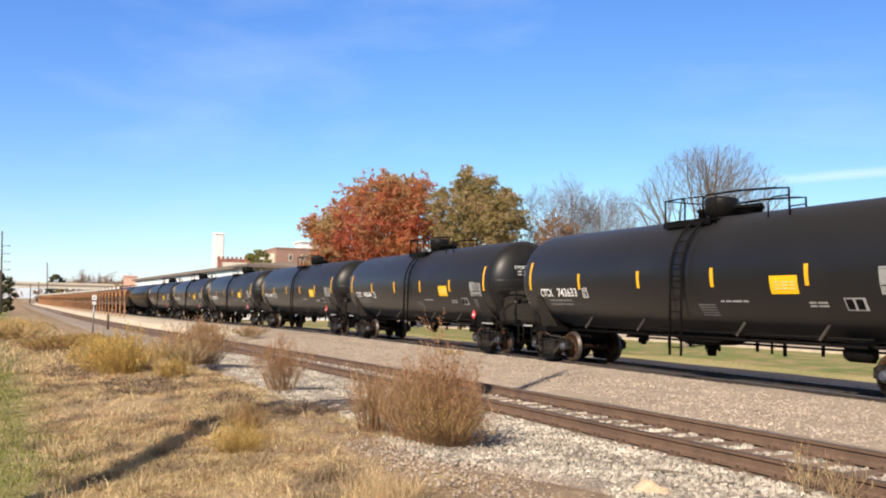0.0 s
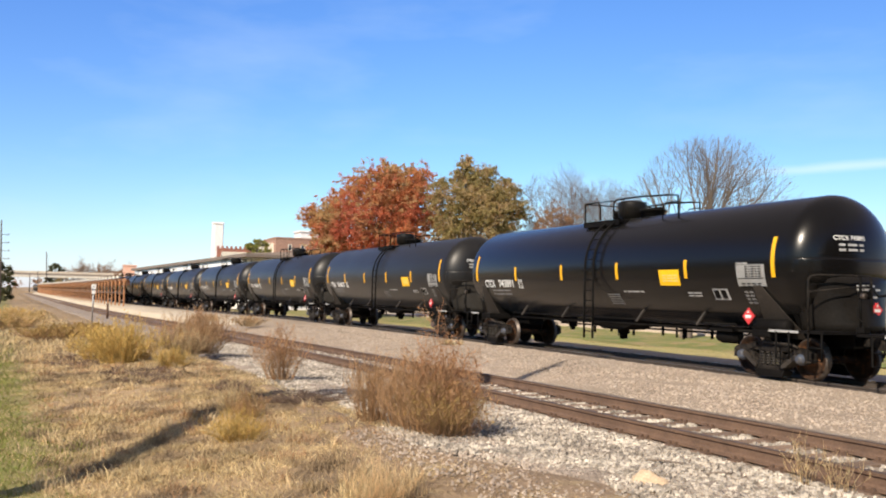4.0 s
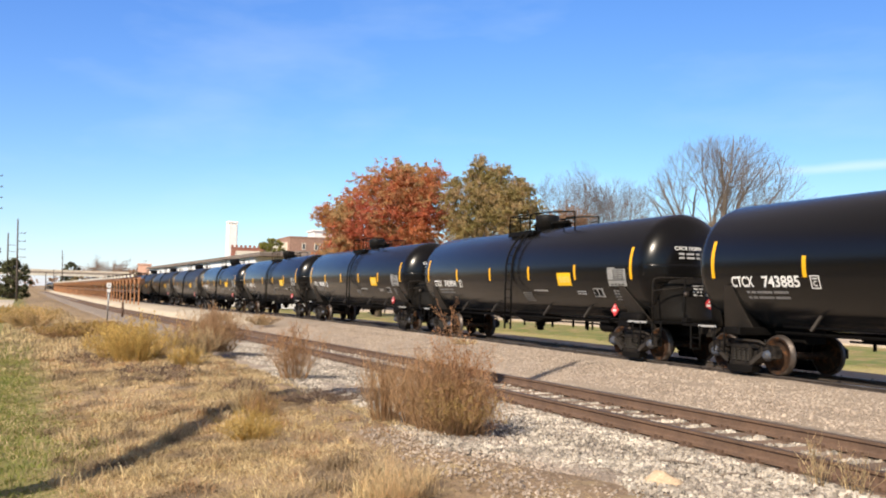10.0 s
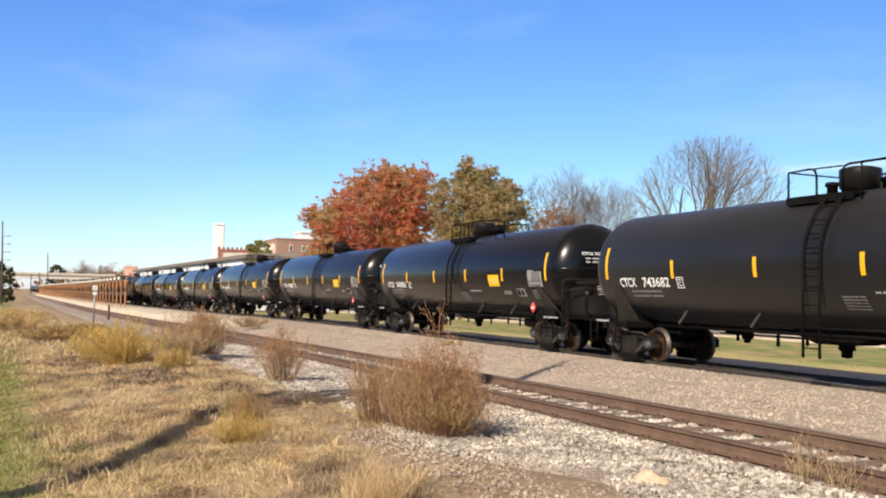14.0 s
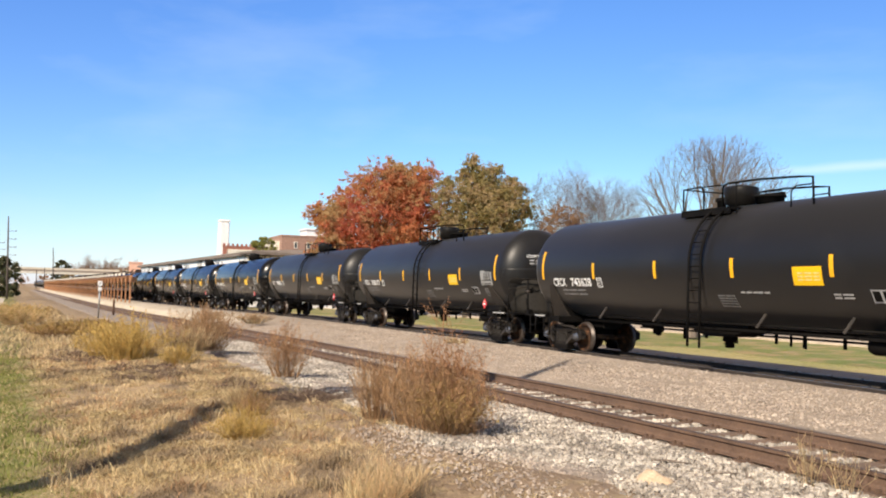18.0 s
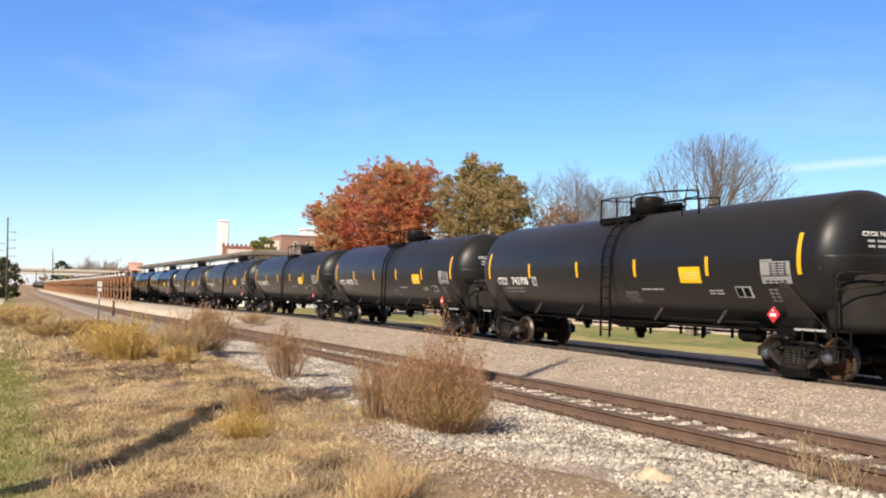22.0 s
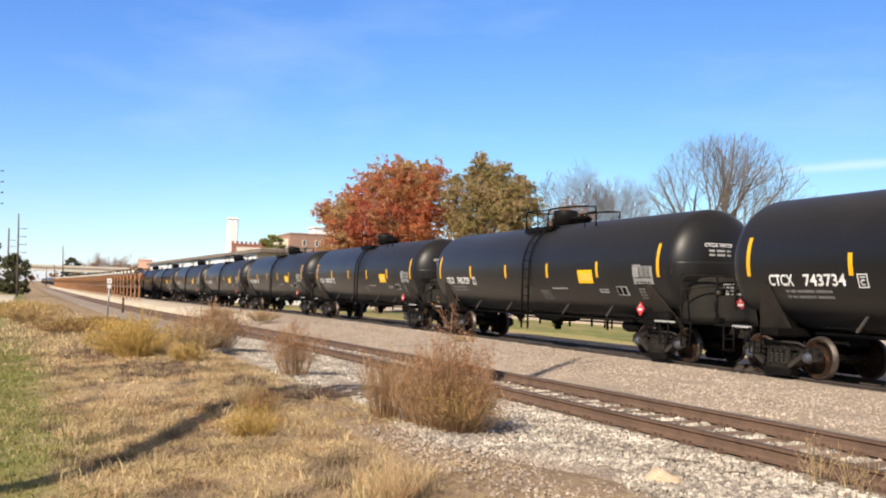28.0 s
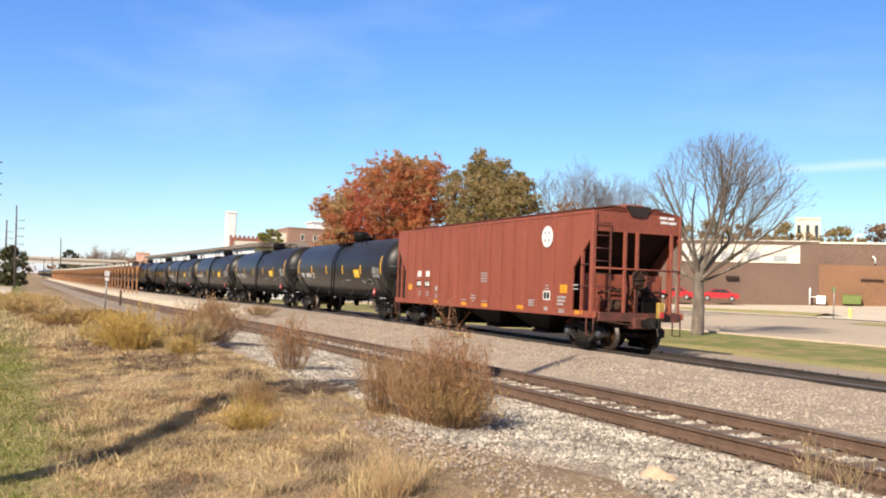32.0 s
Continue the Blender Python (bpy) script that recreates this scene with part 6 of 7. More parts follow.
# ---- poles and signs ----
def utility_pole(x, y, h, lean=0.0, arms=1, r=0.16, arm=1.2, label="weathered timber utility pole with cross arms"):
    p = thing("utility_pole", label, "utility pole", pose(x, y, land(x, y) - 0.1, 0, 0, 0) @ pose(0, 0, 0, lean, 0, 0), group="utility poles")
    part("pole", Shape().tube([(0, 0, 0), (0, 0, h * 0.5), (0, 0, h)], r, 10, r * 0.65), M["pole"], p)
    for i in range(0 if arms else 4):
        z = h - 2.0 - 1.05 * i
        part("side_bracket", Shape().tube([(0, 0, z), (0, 0.35, z + 0.12), (0, 0.95, z + 0.05)], 0.035, 5).lathe([(z + 0.05, 0.04), (z + 0.14, 0.07), (z + 0.2, 0.03)], "z", (0, 0.92, 0), 8), M["pole"], p)
    for i in range(arms):
        z = h - 0.5 - 1.1 * i
        part("cross_arm", Shape().box(-0.06, -arm, z - 0.05, 0.06, arm, z + 0.05), M["pole"], p)
        for y0 in (-0.9 * arm, -0.5 * arm, 0.5 * arm, 0.9 * arm):
            part("insulator", Shape().lathe([(z + 0.07, 0.03), (z + 0.14, 0.06), (z + 0.22, 0.03)], "z", (0, y0, 0), 8), M["steel"], p)
    return p


utility_pole(-130, -0.35, 10.9, 1.5, 0, 0.13, label="weathered timber utility pole with short side brackets")
utility_pole(-96, -2.6, 14.5, 1.5, 0, 0.16, label="weathered timber utility pole with short side brackets")
utility_pole(-160, -1.9, 10.5, 1.0, 0, 0.16, label="weathered timber utility pole with short side brackets")
utility_pole(-420, 16.6, 18.0, 2.5, 0, 0.26, label="weathered timber utility pole with short side brackets")
utility_pole(-450, 14.0, 10.0, 1.5, 0, 0.26, label="weathered timber utility pole with short side brackets")
utility_pole(-470, 11.0, 9.0, 0.5, 0, 0.26, label="weathered timber utility pole with short side brackets")

sg = thing("track_sign", "small white square track sign on a thin post", "sign", pose(-48.5, 4.06, 0))
part("post", Shape().tube([(0.02, 0, 0), (-0.02, 0.03, 1.72)], 0.04, 8), M["steel"], sg)
part("sign_plate", Shape().box(-0.012, -0.11, 1.64, 0.012, 0.11, 1.88, turn=pose(0.05, 0.02, 0, 0, 0, -8)), M["white"], sg)
part("lower_plate", Shape().box(-0.012, -0.09, 1.40, 0.012, 0.09, 1.56, turn=pose(0.05, 0.02, 0, 0, 0, -8)), M["white"], sg)
part("dark_mark", Shape().box(-0.020, -0.06, 1.72, 0.020, 0.05, 1.80, turn=pose(0.05, 0.02, 0, 0, 0, -8)), M["grey"], sg)
bp_ = thing("marker_post", "short dark marker post beside the siding", "post", pose(-56.8, 5.6, 0))
part("post", Shape().tube([(0, 0, -0.1), (0, 0, 0.72)], 0.065, 8), M["timber_dark"], bp_)
part("cap", Shape().lathe([(0.72, 0.075), (0.75, 0.08), (0.79, 0.05), (0.80, 0.01)], "z", (0, 0, 0), 8), M["timber_dark"], bp_)

# ---- across the road: brick store ----
st = thing("brick_store", "long low brown brick store with an orange bay and one door", "building", pose(-77.3, 83.5, 1.32, 0, 0, facing(-77.3, 83.5)))
part("wall", Shape().box(-24, 0.1, -1, 1.66, 30, 7.40), M["brick"], st)
part("wall", Shape().box(1.66, 0.0, -1, 34, 30, 4.75), M["brick_orange"], st, "orange-brown brick bay")
part("wall", Shape().box(1.66, 0.05, 4.75, 34, 30, 7.2), M["brick"], st)
part("coping", Shape().box(-24.1, -0.05, 7.40, 1.66, 0.4, 7.52).box(1.66, -0.1, 7.2, 34.1, 0.4, 7.42), M["cream"], st)
part("roof", Shape().box(-24, 0.4, 7.405, 34, 30, 7.45), M["roof"], st)
part("white_band", Shape().box(-14.0, -0.04, 4.8, -0.45, 0.08, 6.95), M["cream"], st, "pale painted sign band")
for i in range(4):
    part("band_patch", Shape().box(-12.4 + 3.0 * i, -0.06, 5.0, -10.9 + 3.0 * i, -0.03, 5.7 + 0.25 * (i % 3)), M["steel"], st)
part("awning", Shape().box(-8.75, -0.5, 2.8, -7.25, 0.1, 3.1, bevel=0.04), M["dark"], st)
dr = part("door", Shape().box(6.25, -0.06, 0.0, 8.28, 0.02, 3.0), M["brick_orange"], st, "brown loading door")
part("lintel", Shape().box(6.1, -0.3, 3.0, 8.45, 0.05, 3.18), M["dark"], dr)
part("downpipe", Shape().tube([(7.55, -0.15, 5.0), (7.55, -0.25, 5.5), (7.35, -0.25, 5.75), (7.3, 0.0, 5.8)], 0.11, 6), M["offwhite"], st)
part("roof_vent", Shape().lathe([(7.4, 0.15), (7.9, 0.15)], "z", (5.5, 1, 0), 8).tube([(5.5, 1, 7.9), (5.8, 1, 8.25), (6.3, 1, 8.2)], 0.2, 6), M["offwhite"], st)
for x in (-2.5,):
    part("bollard", Shape().lathe([(0, 0.09), (1.9, 0.09), (2.0, 0.02)], "z", (x + 3.2, -1.0, 0), 8), M["offwhite"], st)


def local_store(x, y, z=0.0, turn=0.0):
    """A pose in front of the store: x along its wall, y before it."""
    return pose(-77.3, 83.5, 1.32, 0, 0, facing(-77.3, 83.5)) @ pose(x, y, z, 0, 0, turn)


db = thing("dumpster", "olive green steel dumpster by the store wall", "dumpster", local_store(5.1, -1.4, 0.12))
part("body", Shape().prism([(-0.95, 0.15), (0.95, 0.15), (1.02, 1.12), (-1.02, 1.12)], -0.6, 0.6), M["green_box"], db)
part("lid", Shape().box(-1.05, -0.65, 1.12, 1.05, 0.65, 1.2, bevel=0.03), M["green_box"], db)
for x in (-0.8, 0.8):
    part("caster", Shape().lathe([(-0.05, 0.1), (0.05, 0.1)], "y", (x, -0.4, 0.1), 10), M["dark"], db)
ub = thing("utility_box", "white utility box with pipes beside the store", "utility box", local_store(1.9, -1.0, 0.02))
part("box", Shape().box(-0.5, -0.3, 0.1, 0.5, 0.3, 1.1, bevel=0.05), M["offwhite"], ub)
part("pipe", Shape().tube([(-1.2, 0, 0), (-1.2, 0, 0.9), (-0.5, 0, 0.9)], 0.08, 6), M["offwhite"], ub)
hy = thing("fire_hydrant", "pale yellow fire hydrant on the lot's edge", "hydrant", pose(-50.9, 60.1, land(-50.9, 60.1) - 0.02))
part("barrel", Shape().lathe([(0, 0.20), (0.06, 0.20), (0.07, 0.14), (0.62, 0.14), (0.66, 0.18), (0.72, 0.18), (0.84, 0.12), (0.9, 0.03)], "z", (0, 0, 0), 14), M["hydrant"], hy)
for k in (-1, 1):
    part("outlet", Shape().lathe([(0.12 * k, 0.07), (0.22 * k, 0.07), (0.24 * k, 0.05)], "x", (0, 0, 0.52), 10), M["hydrant"], hy)
sp_ = thing("street_sign", "thin grey street sign post at the lot's edge", "sign", pose(-50.6, 57.9, land(-50.6, 57.9) - 0.05))
part("post", Shape().tube([(0, 0, 0), (0.06, 0, 2.6)], 0.045, 8), M["steel"], sp_)
part("plate", Shape().box(-0.16, -0.02, 2.1, 0.16, 0.02, 2.55), M["green_box"], sp_)


def parked_car(at, mat):
    c = thing("parked_car", "bright red parked car in the lot", "car", at, group="parked cars")
    body = [(-2.2, 0.35), (-2.25, 0.75), (-2.0, 0.92), (-1.3, 0.98), (-0.7, 1.42), (0.75, 1.45), (1.45, 0.98), (2.1, 0.90), (2.25, 0.65), (2.2, 0.35)]
    part("body", Shape().prism(body, -0.85, 0.85), mat, c)
    glass = [(-1.15, 1.0), (-0.66, 1.37), (0.70, 1.39), (1.25, 1.0)]
    part("side_glass", Shape().prism(glass, -0.865, 0.865), M["glass"], c)
    for x in (-1.35, 1.4):
        for y in (-0.78, 0.78):
            w = part("wheel", Shape().lathe([(y - 0.1, 0.2), (y - 0.1, 0.32), (y + 0.1, 0.32), (y + 0.1, 0.2)], "y", (x, 0, 0.32), 16), M["dark"], c)
            part("rim", Shape().lathe([(y - 0.11, 0.19), (y + 0.11, 0.19)], "y", (x, 0, 0.32), 12), M["steel"], w)
    return c


parked_car(local_store(-9.2, -3.0, 0.04, 4), M["car_red"])
parked_car(local_store(-14.2, -3.2, 0.04, -3), M["car_red"])
# far behind the store
block("grain_tower", "pale concrete tower block behind the store", "building", pose(-119.2, 129.5, 1.0, 0, 0, facing(-119.2, 129.5)), 4.2, 6, 15.6, M["cream"], M["cream"], [(-1.5, 11.6), (0, 11.6), (1.5, 11.6)], 0.6, 3.0, 0.3)


# ---- trees and weeds ----
def leaf_cloud(n, centres, radii, size, rnd):
    """n small leaves as triangle pairs scattered in clumps; returns arrays of vertices and quads."""
    c = np.array(centres)
    k = rnd.integers(0, len(c), n)
    r = np.array(radii)[k]
    d = rnd.normal(size=(n, 3))
    d /= np.linalg.norm(d, axis=1)[:, None]
    rad = np.abs(rnd.normal(0, 0.55, n))
    p = c[k] + d * (r * rad)[:, None] * np.array([1, 1, 0.8])
    a = rnd.normal(size=(n, 3))
    a /= np.linalg.norm(a, axis=1)[:, None]
    b = np.cross(a, rnd.normal(size=(n, 3)))
    b /= np.linalg.norm(b, axis=1)[:, None] + 1e-9
    s = size * rnd.uniform(0.6, 1.3, n)[:, None]
    v = np.stack([p - a * s, p - b * s * 0.55, p + a * s, p + b * s * 0.55], 1).reshape(-1, 3)
    f = np.arange(4 * n).reshape(-1, 4)
    return v, f


def limb(shape, p, d, length, r, depth, rnd, ends, spread=0.55, lift=0.12, kids=(3, 4), shrink=0.68):
    """A bent, tapering limb that forks."""
    pts, q, way = [p], Vector(p), Vector(d).normalized()
    n = 3 if depth else 2
    for i in range(n):
        way = (way + Vector((rnd.uniform(-1, 1), rnd.uniform(-1, 1), rnd.uniform(-0.6, 0.9))) * 0.16 + Vector((0, 0, lift * 0.3))).normalized()
        q = q + way * (length / n)
        pts.append(tuple(q))
    shape.tube(pts, r, 6 if r > 0.04 else 4 if r > 0.015 else 3, r * (0.62 if depth else 0.35), caps=False)
    ends.append((tuple(q), depth))
    if depth:
        for i in range(rnd.randint(*kids)):
            t = rnd.uniform(0.45, 1.0)
            base = Vector(pts[min(int(t * n) + (1 if t > 0.98 else 0), n)])
            turn = Vector((rnd.uniform(-1, 1), rnd.uniform(-1, 1), rnd.uniform(-0.45, 0.8)))
            nd = (way + turn * spread * 1.6 + Vector((0, 0, lift))).normalized()
            limb(shape, tuple(base), nd, length * shrink * rnd.uniform(0.8, 1.15), r * 0.58, depth - 1, rnd, ends, spread, lift, kids, shrink)
        limb(shape, tuple(q), way, length * shrink, r * 0.62, depth - 1, rnd, ends, spread, lift, kids, shrink)


def bare_tree(x, y, h, label, seed, r=0.28, fork=1.9, tint="bark", leaves=0, limbs=6, depth=4, wide=1.0, named=(), bend=(), leaf=0.07):
    rnd = random.Random(seed)
    t = thing("bare_tree", label, "tree", pose(x, y, land(x, y) - 0.05, 0, 0, facing(x, y) if named else 0), group="bare trees")
    part("trunk", Shape().tube([(0, 0, 0), (0.02, 0.0, 0.15), (0.05, 0.02, fork * 0.5), (0.0, 0.0, fork), (0.05, 0.05, fork + 0.6)] if not bend else bend, r * (1.05 if bend else 1.25), 12, r * (0.95 if bend else 0.8)), M["bark"], t)
    tips = []
    for i in range(limbs):
        a = 2 * math.pi * i / limbs + rnd.uniform(-0.35, 0.35)
        e = rnd.uniform(0.45, 1.3)
        s = Shape()
        d = (math.cos(a) * math.cos(e) * wide, math.sin(a) * math.cos(e) * wide, math.sin(e))
        limb(s, (0, 0, fork - 0.15 + rnd.uniform(0, 0.9)), d, (h - fork) * 0.40 * rnd.uniform(0.85, 1.1), r * 0.36, depth, rnd, tips, 0.62, 0.10, (2, 3), 0.72)
        part("limb", s, M[tint], t)
    for k, a, e, far, thick in named:      # to the left or right, turned by a, raised by e
        s = Shape()
        limb(s, (0, 0, fork - 0.1 + 0.25 * e), (k * math.cos(a) * math.cos(e), math.sin(a) * math.cos(e), math.sin(e)), (h - fork) * 0.36 * far, r * 0.50 * thick, depth, rnd, tips, 0.55, 0.04, (2, 2), 0.74)
        part("limb", s, M[tint], t)
    if leaves:
        rn = np.random.default_rng(seed)
        pts = [p for p, k in tips if k <= 1]
        v, f = leaf_cloud(leaves, pts, [6.4 * leaf] * len(pts), leaf, rn)
        part("crown", raw_mesh("crown", v, f, M["leaf_rust"]), None, t)
    return t


def grown_tree(x, y, fork, label, seed, r, tint, middle, reach, limbs, leaves=0, levels=4, dense=1.0):
    """A bare tree: ascending limbs that reach for the crown's outline, each with side shoots that stop at it."""
    rnd = random.Random(seed)
    t = thing("bare_tree", label, "tree", pose(x, y, land(x, y) - 0.05, 0, 0, facing(x, y)), group="bare trees")
    mid, ext = Vector(middle), Vector(reach)
    thin = 0.0065 if tint == "bark" else 0.009
    wood = []

    def room(p, d):
        """How far a shoot from p can go before it leaves the crown."""
        far = 0.0
        while far < 7.0:
            q = p + d * (far + 0.15) - mid
            if (q.x / ext.x) ** 2 + (q.y / ext.y) ** 2 + (q.z / ext.z) ** 2 > rnd.uniform(0.96, 1.08):
                break
            far += 0.15
        return far

    def shoot(shape, p, d, length, r0, level):
        n = max(3, int(length / 0.35)) if level else 2
        pts, way = [p], d.normalized()
        for i in range(n):
            way = (way + Vector((rnd.uniform(-1, 1), rnd.uniform(-1, 1), rnd.uniform(-1, 1))) * (0.10 if level > 1 else 0.16) + Vector((0, 0, 0.022))).normalized()
            pts.append(pts[-1] + way * length / n)
        shape.tube(pts, r0, 7 if r0 > 0.05 else 4 if r0 > 0.018 else 3, max(r0 * 0.22, thin * 0.6), caps=False)
        wood.append(pts[-1])
        if not level:
            return
        count = max(2, int(length * (2.2, 1.9, 1.4, 1.1)[level - 1] * dense))
        for i in range(count):
            u = 0.22 + 0.78 * (i + rnd.random()) / count
            k = min(int(u * n), n - 1)
            q = pts[k].lerp(pts[k + 1], u * n - k if u * n - k < 1 else 1.0)
            ahead = (pts[k + 1] - pts[k]).normalized()
            side = ahead.cross(Vector((rnd.gauss(0, 1), rnd.gauss(0, 1), rnd.gauss(0, 1)))).normalized()
            a = rnd.uniform(0.45, 0.95)
            nd = (ahead * math.cos(a) + side * math.sin(a) + Vector((0, 0, 0.22))).normalized()
            ln = min(length * (1.05 - 0.62 * u) * rnd.uniform(0.55, 1.0), room(q, nd))
            if ln > 0.18:
                shoot(shape, q, nd, ln, max(r0 * (1 - 0.72 * u) * rnd.uniform(0.42, 0.62), thin), level - 1)

    part("trunk", Shape().tube([(0, 0, 0), (0.02, 0, 0.2), (0.05, 0.02, fork * 0.5), (0.0, 0.0, fork), (0.06, 0.03, fork + 0.7)], r * 1.25, 14, r * 0.72), M["bark"], t)
    for i, (a, e, thick) in enumerate(limbs):
        # a turns the limb round the trunk from the right, e raises it, in degrees
        d = Vector((math.cos(radians(a)) * math.cos(radians(e)), math.sin(radians(a)) * math.cos(radians(e)), math.sin(radians(e))))
        base = Vector((0.03, 0.01, fork - 0.55 + 1.1 * e / 90))
        s = Shape()
        shoot(s, base, d, max(room(base, d), 1.2) * rnd.uniform(0.9, 1.0), r * 0.46 * thick, levels - 1)
        part("limb", s, M[tint], t)
    if leaves:
        low = [tuple(q) for q in wood if q.z < mid.z + 0.3 and abs(q.x + 0.8) < 1.5]
        v, f = leaf_cloud(leaves, low, [0.15] * len(low), 0.055, np.random.default_rng(seed))
        part("crown", raw_mesh("crown", v, f, M["leaf_rust"]), None, t, "few rusty hanging leaves")


def lobed_tree(x, y, h, label, mat, seed, leaves, lobes, size=0.10, trunk=0.35):
    """A tree whose crown is built of lobes (across, height, radius) seen from the line; each lobe of many small clumps."""
    rnd = random.Random(seed)
    rn = np.random.default_rng(seed)
    t = thing("tree", label, "tree", pose(x, y, land(x, y) - 0.05, 0, 0, facing(x, y)))
    part("trunk", Shape().tube([(0, 0, 0), (0.1, 0.05, h * 0.2), (-0.05, 0.1, h * 0.45), (0.3, 0, h * 0.75)], trunk, 10, trunk * 0.3), M["bark"], t)
    cs, rs = [], []
    for dx, z, r in lobes:
        deep = [0.0] if r < 0.9 else [-1.3 * r, 0.0, 1.3 * r] if r > 1.6 else [-0.7 * r, 0.7 * r]
        for dy in deep:
            m = (dx, dy + rnd.uniform(-0.4, 0.4) * r, z + 0.55)
            part("limb", Shape().tube([(0.1, 0, max(h * 0.15, z * 0.55)), (m[0] * 0.55, m[1] * 0.5, z * 0.8), m], 0.10, 5, 0.02, caps=False), M["bark"], t)
            for i in range(int(16 + 46 * r)):
                d = Vector((rnd.gauss(0, 1), rnd.gauss(0, 1), rnd.gauss(0.1, 1))).normalized() * r * (rnd.uniform(0.25, 1.12) if rnd.random() < 0.86 else rnd.uniform(1.1, 1.42))
                cs.append((m[0] + d.x, m[1] + d.y, m[2] + d.z * 0.95))
                rs.append(rnd.uniform(0.16, 0.52) * (0.85 + 0.1 * r))
    v, f = leaf_cloud(leaves, cs, rs, size, rn)
    part("crown", raw_mesh("crown", v, f, mat), None, t)
    return t


def leafy_tree(x, y, h, width, label, mat, seed, leaves, clumps, low=0.22, size=0.17, cone=0.0, trunk=0.35, offs=()):
    rnd = random.Random(seed)
    rn = np.random.default_rng(seed)
    t = thing("tree", label, "tree", pose(x, y, land(x, y) - 0.05))
    part("trunk", Shape().tube([(0, 0, 0), (0.1, 0.05, h * 0.2), (-0.05, 0.1, h * 0.45), (0.1, 0, h * 0.75)], trunk, 10, trunk * 0.35), M["bark"], t)
    br_ = Shape()
    cs, rs = [], []
    for i in range(clumps):
        u = rnd.random()
        z = h * (low + (1 - low) * u)
        ring = math.sqrt(max(1 - (2 * (u - 0.38)) ** 2 * 0.72, 0.05)) * (1 - cone * u)
        a, rr = rnd.uniform(0, 6.283), width / 2 * ring * math.sqrt(rnd.uniform(0.12, 1.0))
        p = (rr * math.cos(a), rr * math.sin(a), min(z, h * 0.97))
        cs.append(p)
        rs.append(rnd.uniform(0.04, 0.095) * width)
        br_.tube([(0, 0, max(h * 0.12, z * 0.62)), (p[0] * 0.5, p[1] * 0.5, z * 0.82), p], 0.09, 4, 0.02, caps=False)
    for dx, dz, rr in offs:
        cs.append((dx, 0, dz))
        rs.append(rr)
    part("limb", br_, M["bark"], t)
    v, f = leaf_cloud(leaves, cs, rs, size, rn)
    part("crown", raw_mesh("crown", v, f, mat), None, t)
    return t


lobed_tree(-72.5, 28.0, 12.6, "broad maple in red and orange autumn leaf", M["leaf_red"], 4, 200000,
           [(-5.0, 8.1, 0.7), (-3.9, 8.0, 1.1), (-3.2, 6.5, 1.7), (-2.3, 8.8, 1.7), (-0.9, 10.6, 1.5), (1.1, 10.7, 2.0), (1.6, 11.8, 1.1), (3.0, 11.6, 1.3), (4.4, 11.7, 1.0), (4.2, 10.0, 1.7), (2.1, 8.5, 2.4),
            (-0.3, 7.5, 2.6), (5.4, 7.9, 1.5), (3.2, 6.4, 2.2), (-2.7, 5.3, 1.6), (0.5, 4.8, 2.2), (-4.2, 4.6, 1.2), (4.6, 4.8, 1.6), (1.2, 9.6, 2.2), (-1.6, 6.3, 2.2), (3.4, 8.6, 2.2), (-3.4, 7.4, 1.4), (2.2, 6.0, 2.2)], 0.085)
lobed_tree(-64.5, 33.2, 12.4, "olive-green oak turning brown, with ragged spires", M["leaf_olive"], 6, 120000,
           [(-1.7, 10.4, 0.6), (-1.9, 9.4, 1.0), (0.2, 12.1, 0.6), (-0.1, 10.9, 1.0), (1.1, 11.0, 0.9), (2.1, 11.5, 0.5), (1.9, 10.2, 1.1), (3.4, 10.5, 0.6), (3.2, 9.3, 1.1), (4.1, 9.9, 0.5), (0.6, 9.1, 1.6),
            (-1.2, 7.8, 1.5), (2.0, 7.9, 1.7), (4.3, 8.4, 1.0), (0.2, 6.9, 1.4), (3.4, 7.0, 1.2), (-0.6, 5.4, 1.5), (1.8, 5.2, 1.6), (3.8, 5.2, 1.2), (1.2, 8.4, 1.7), (0.0, 9.2, 1.2), (2.6, 8.8, 1.4), (2.6, 6.4, 1.5), (-1.0, 6.6, 1.4)], 0.08)
lobed_tree(-63.0, 36.2, 8.6, "thin tan-brown tree beside the oak", M["leaf_rust"], 8, 9000, [(3.9, 8.0, 1.1), (5.0, 7.4, 0.9), (3.0, 7.0, 1.2), (5.3, 6.2, 0.8), (4.0, 5.6, 1.3)], 0.07, 0.16)
grown_tree(-35.3, 30.9, 2.9, "bare spreading tree with a stout trunk on the lawn", 3, 0.29, "bark", (1.2, 0.0, 5.6), (4.7, 4.2, 4.7),
           [(20, 50, 1.0), (-25, 66, 1.0), (75, 68, 0.9), (150, 66, 0.8), (200, 50, 0.8), (265, 52, 0.75), (330, 36, 0.75), (95, 40, 0.7), (10, 24, 0.6), (40, 66, 0.8), (160, 68, 0.6), (170, 30, 0.6), (300, 26, 0.5), (350, 60, 0.8)], 0, 4, 1.0)
STRAGGLE = [(30, 66, 1.0), (150, 64, 1.0), (270, 68, 0.9), (90, 55, 0.8), (210, 50, 0.8), (330, 52, 0.8), (0, 80, 0.9), (60, 38, 0.6), (180, 40, 0.6), (300, 36, 0.6)]
grown_tree(-62.0, 40.9, 3.2, "tall bare grey tree with a rounded crown", 12, 0.20, "twig", (0.0, 0.0, 8.3), (3.5, 3.2, 5.0), STRAGGLE, 0, 4, 1.25)
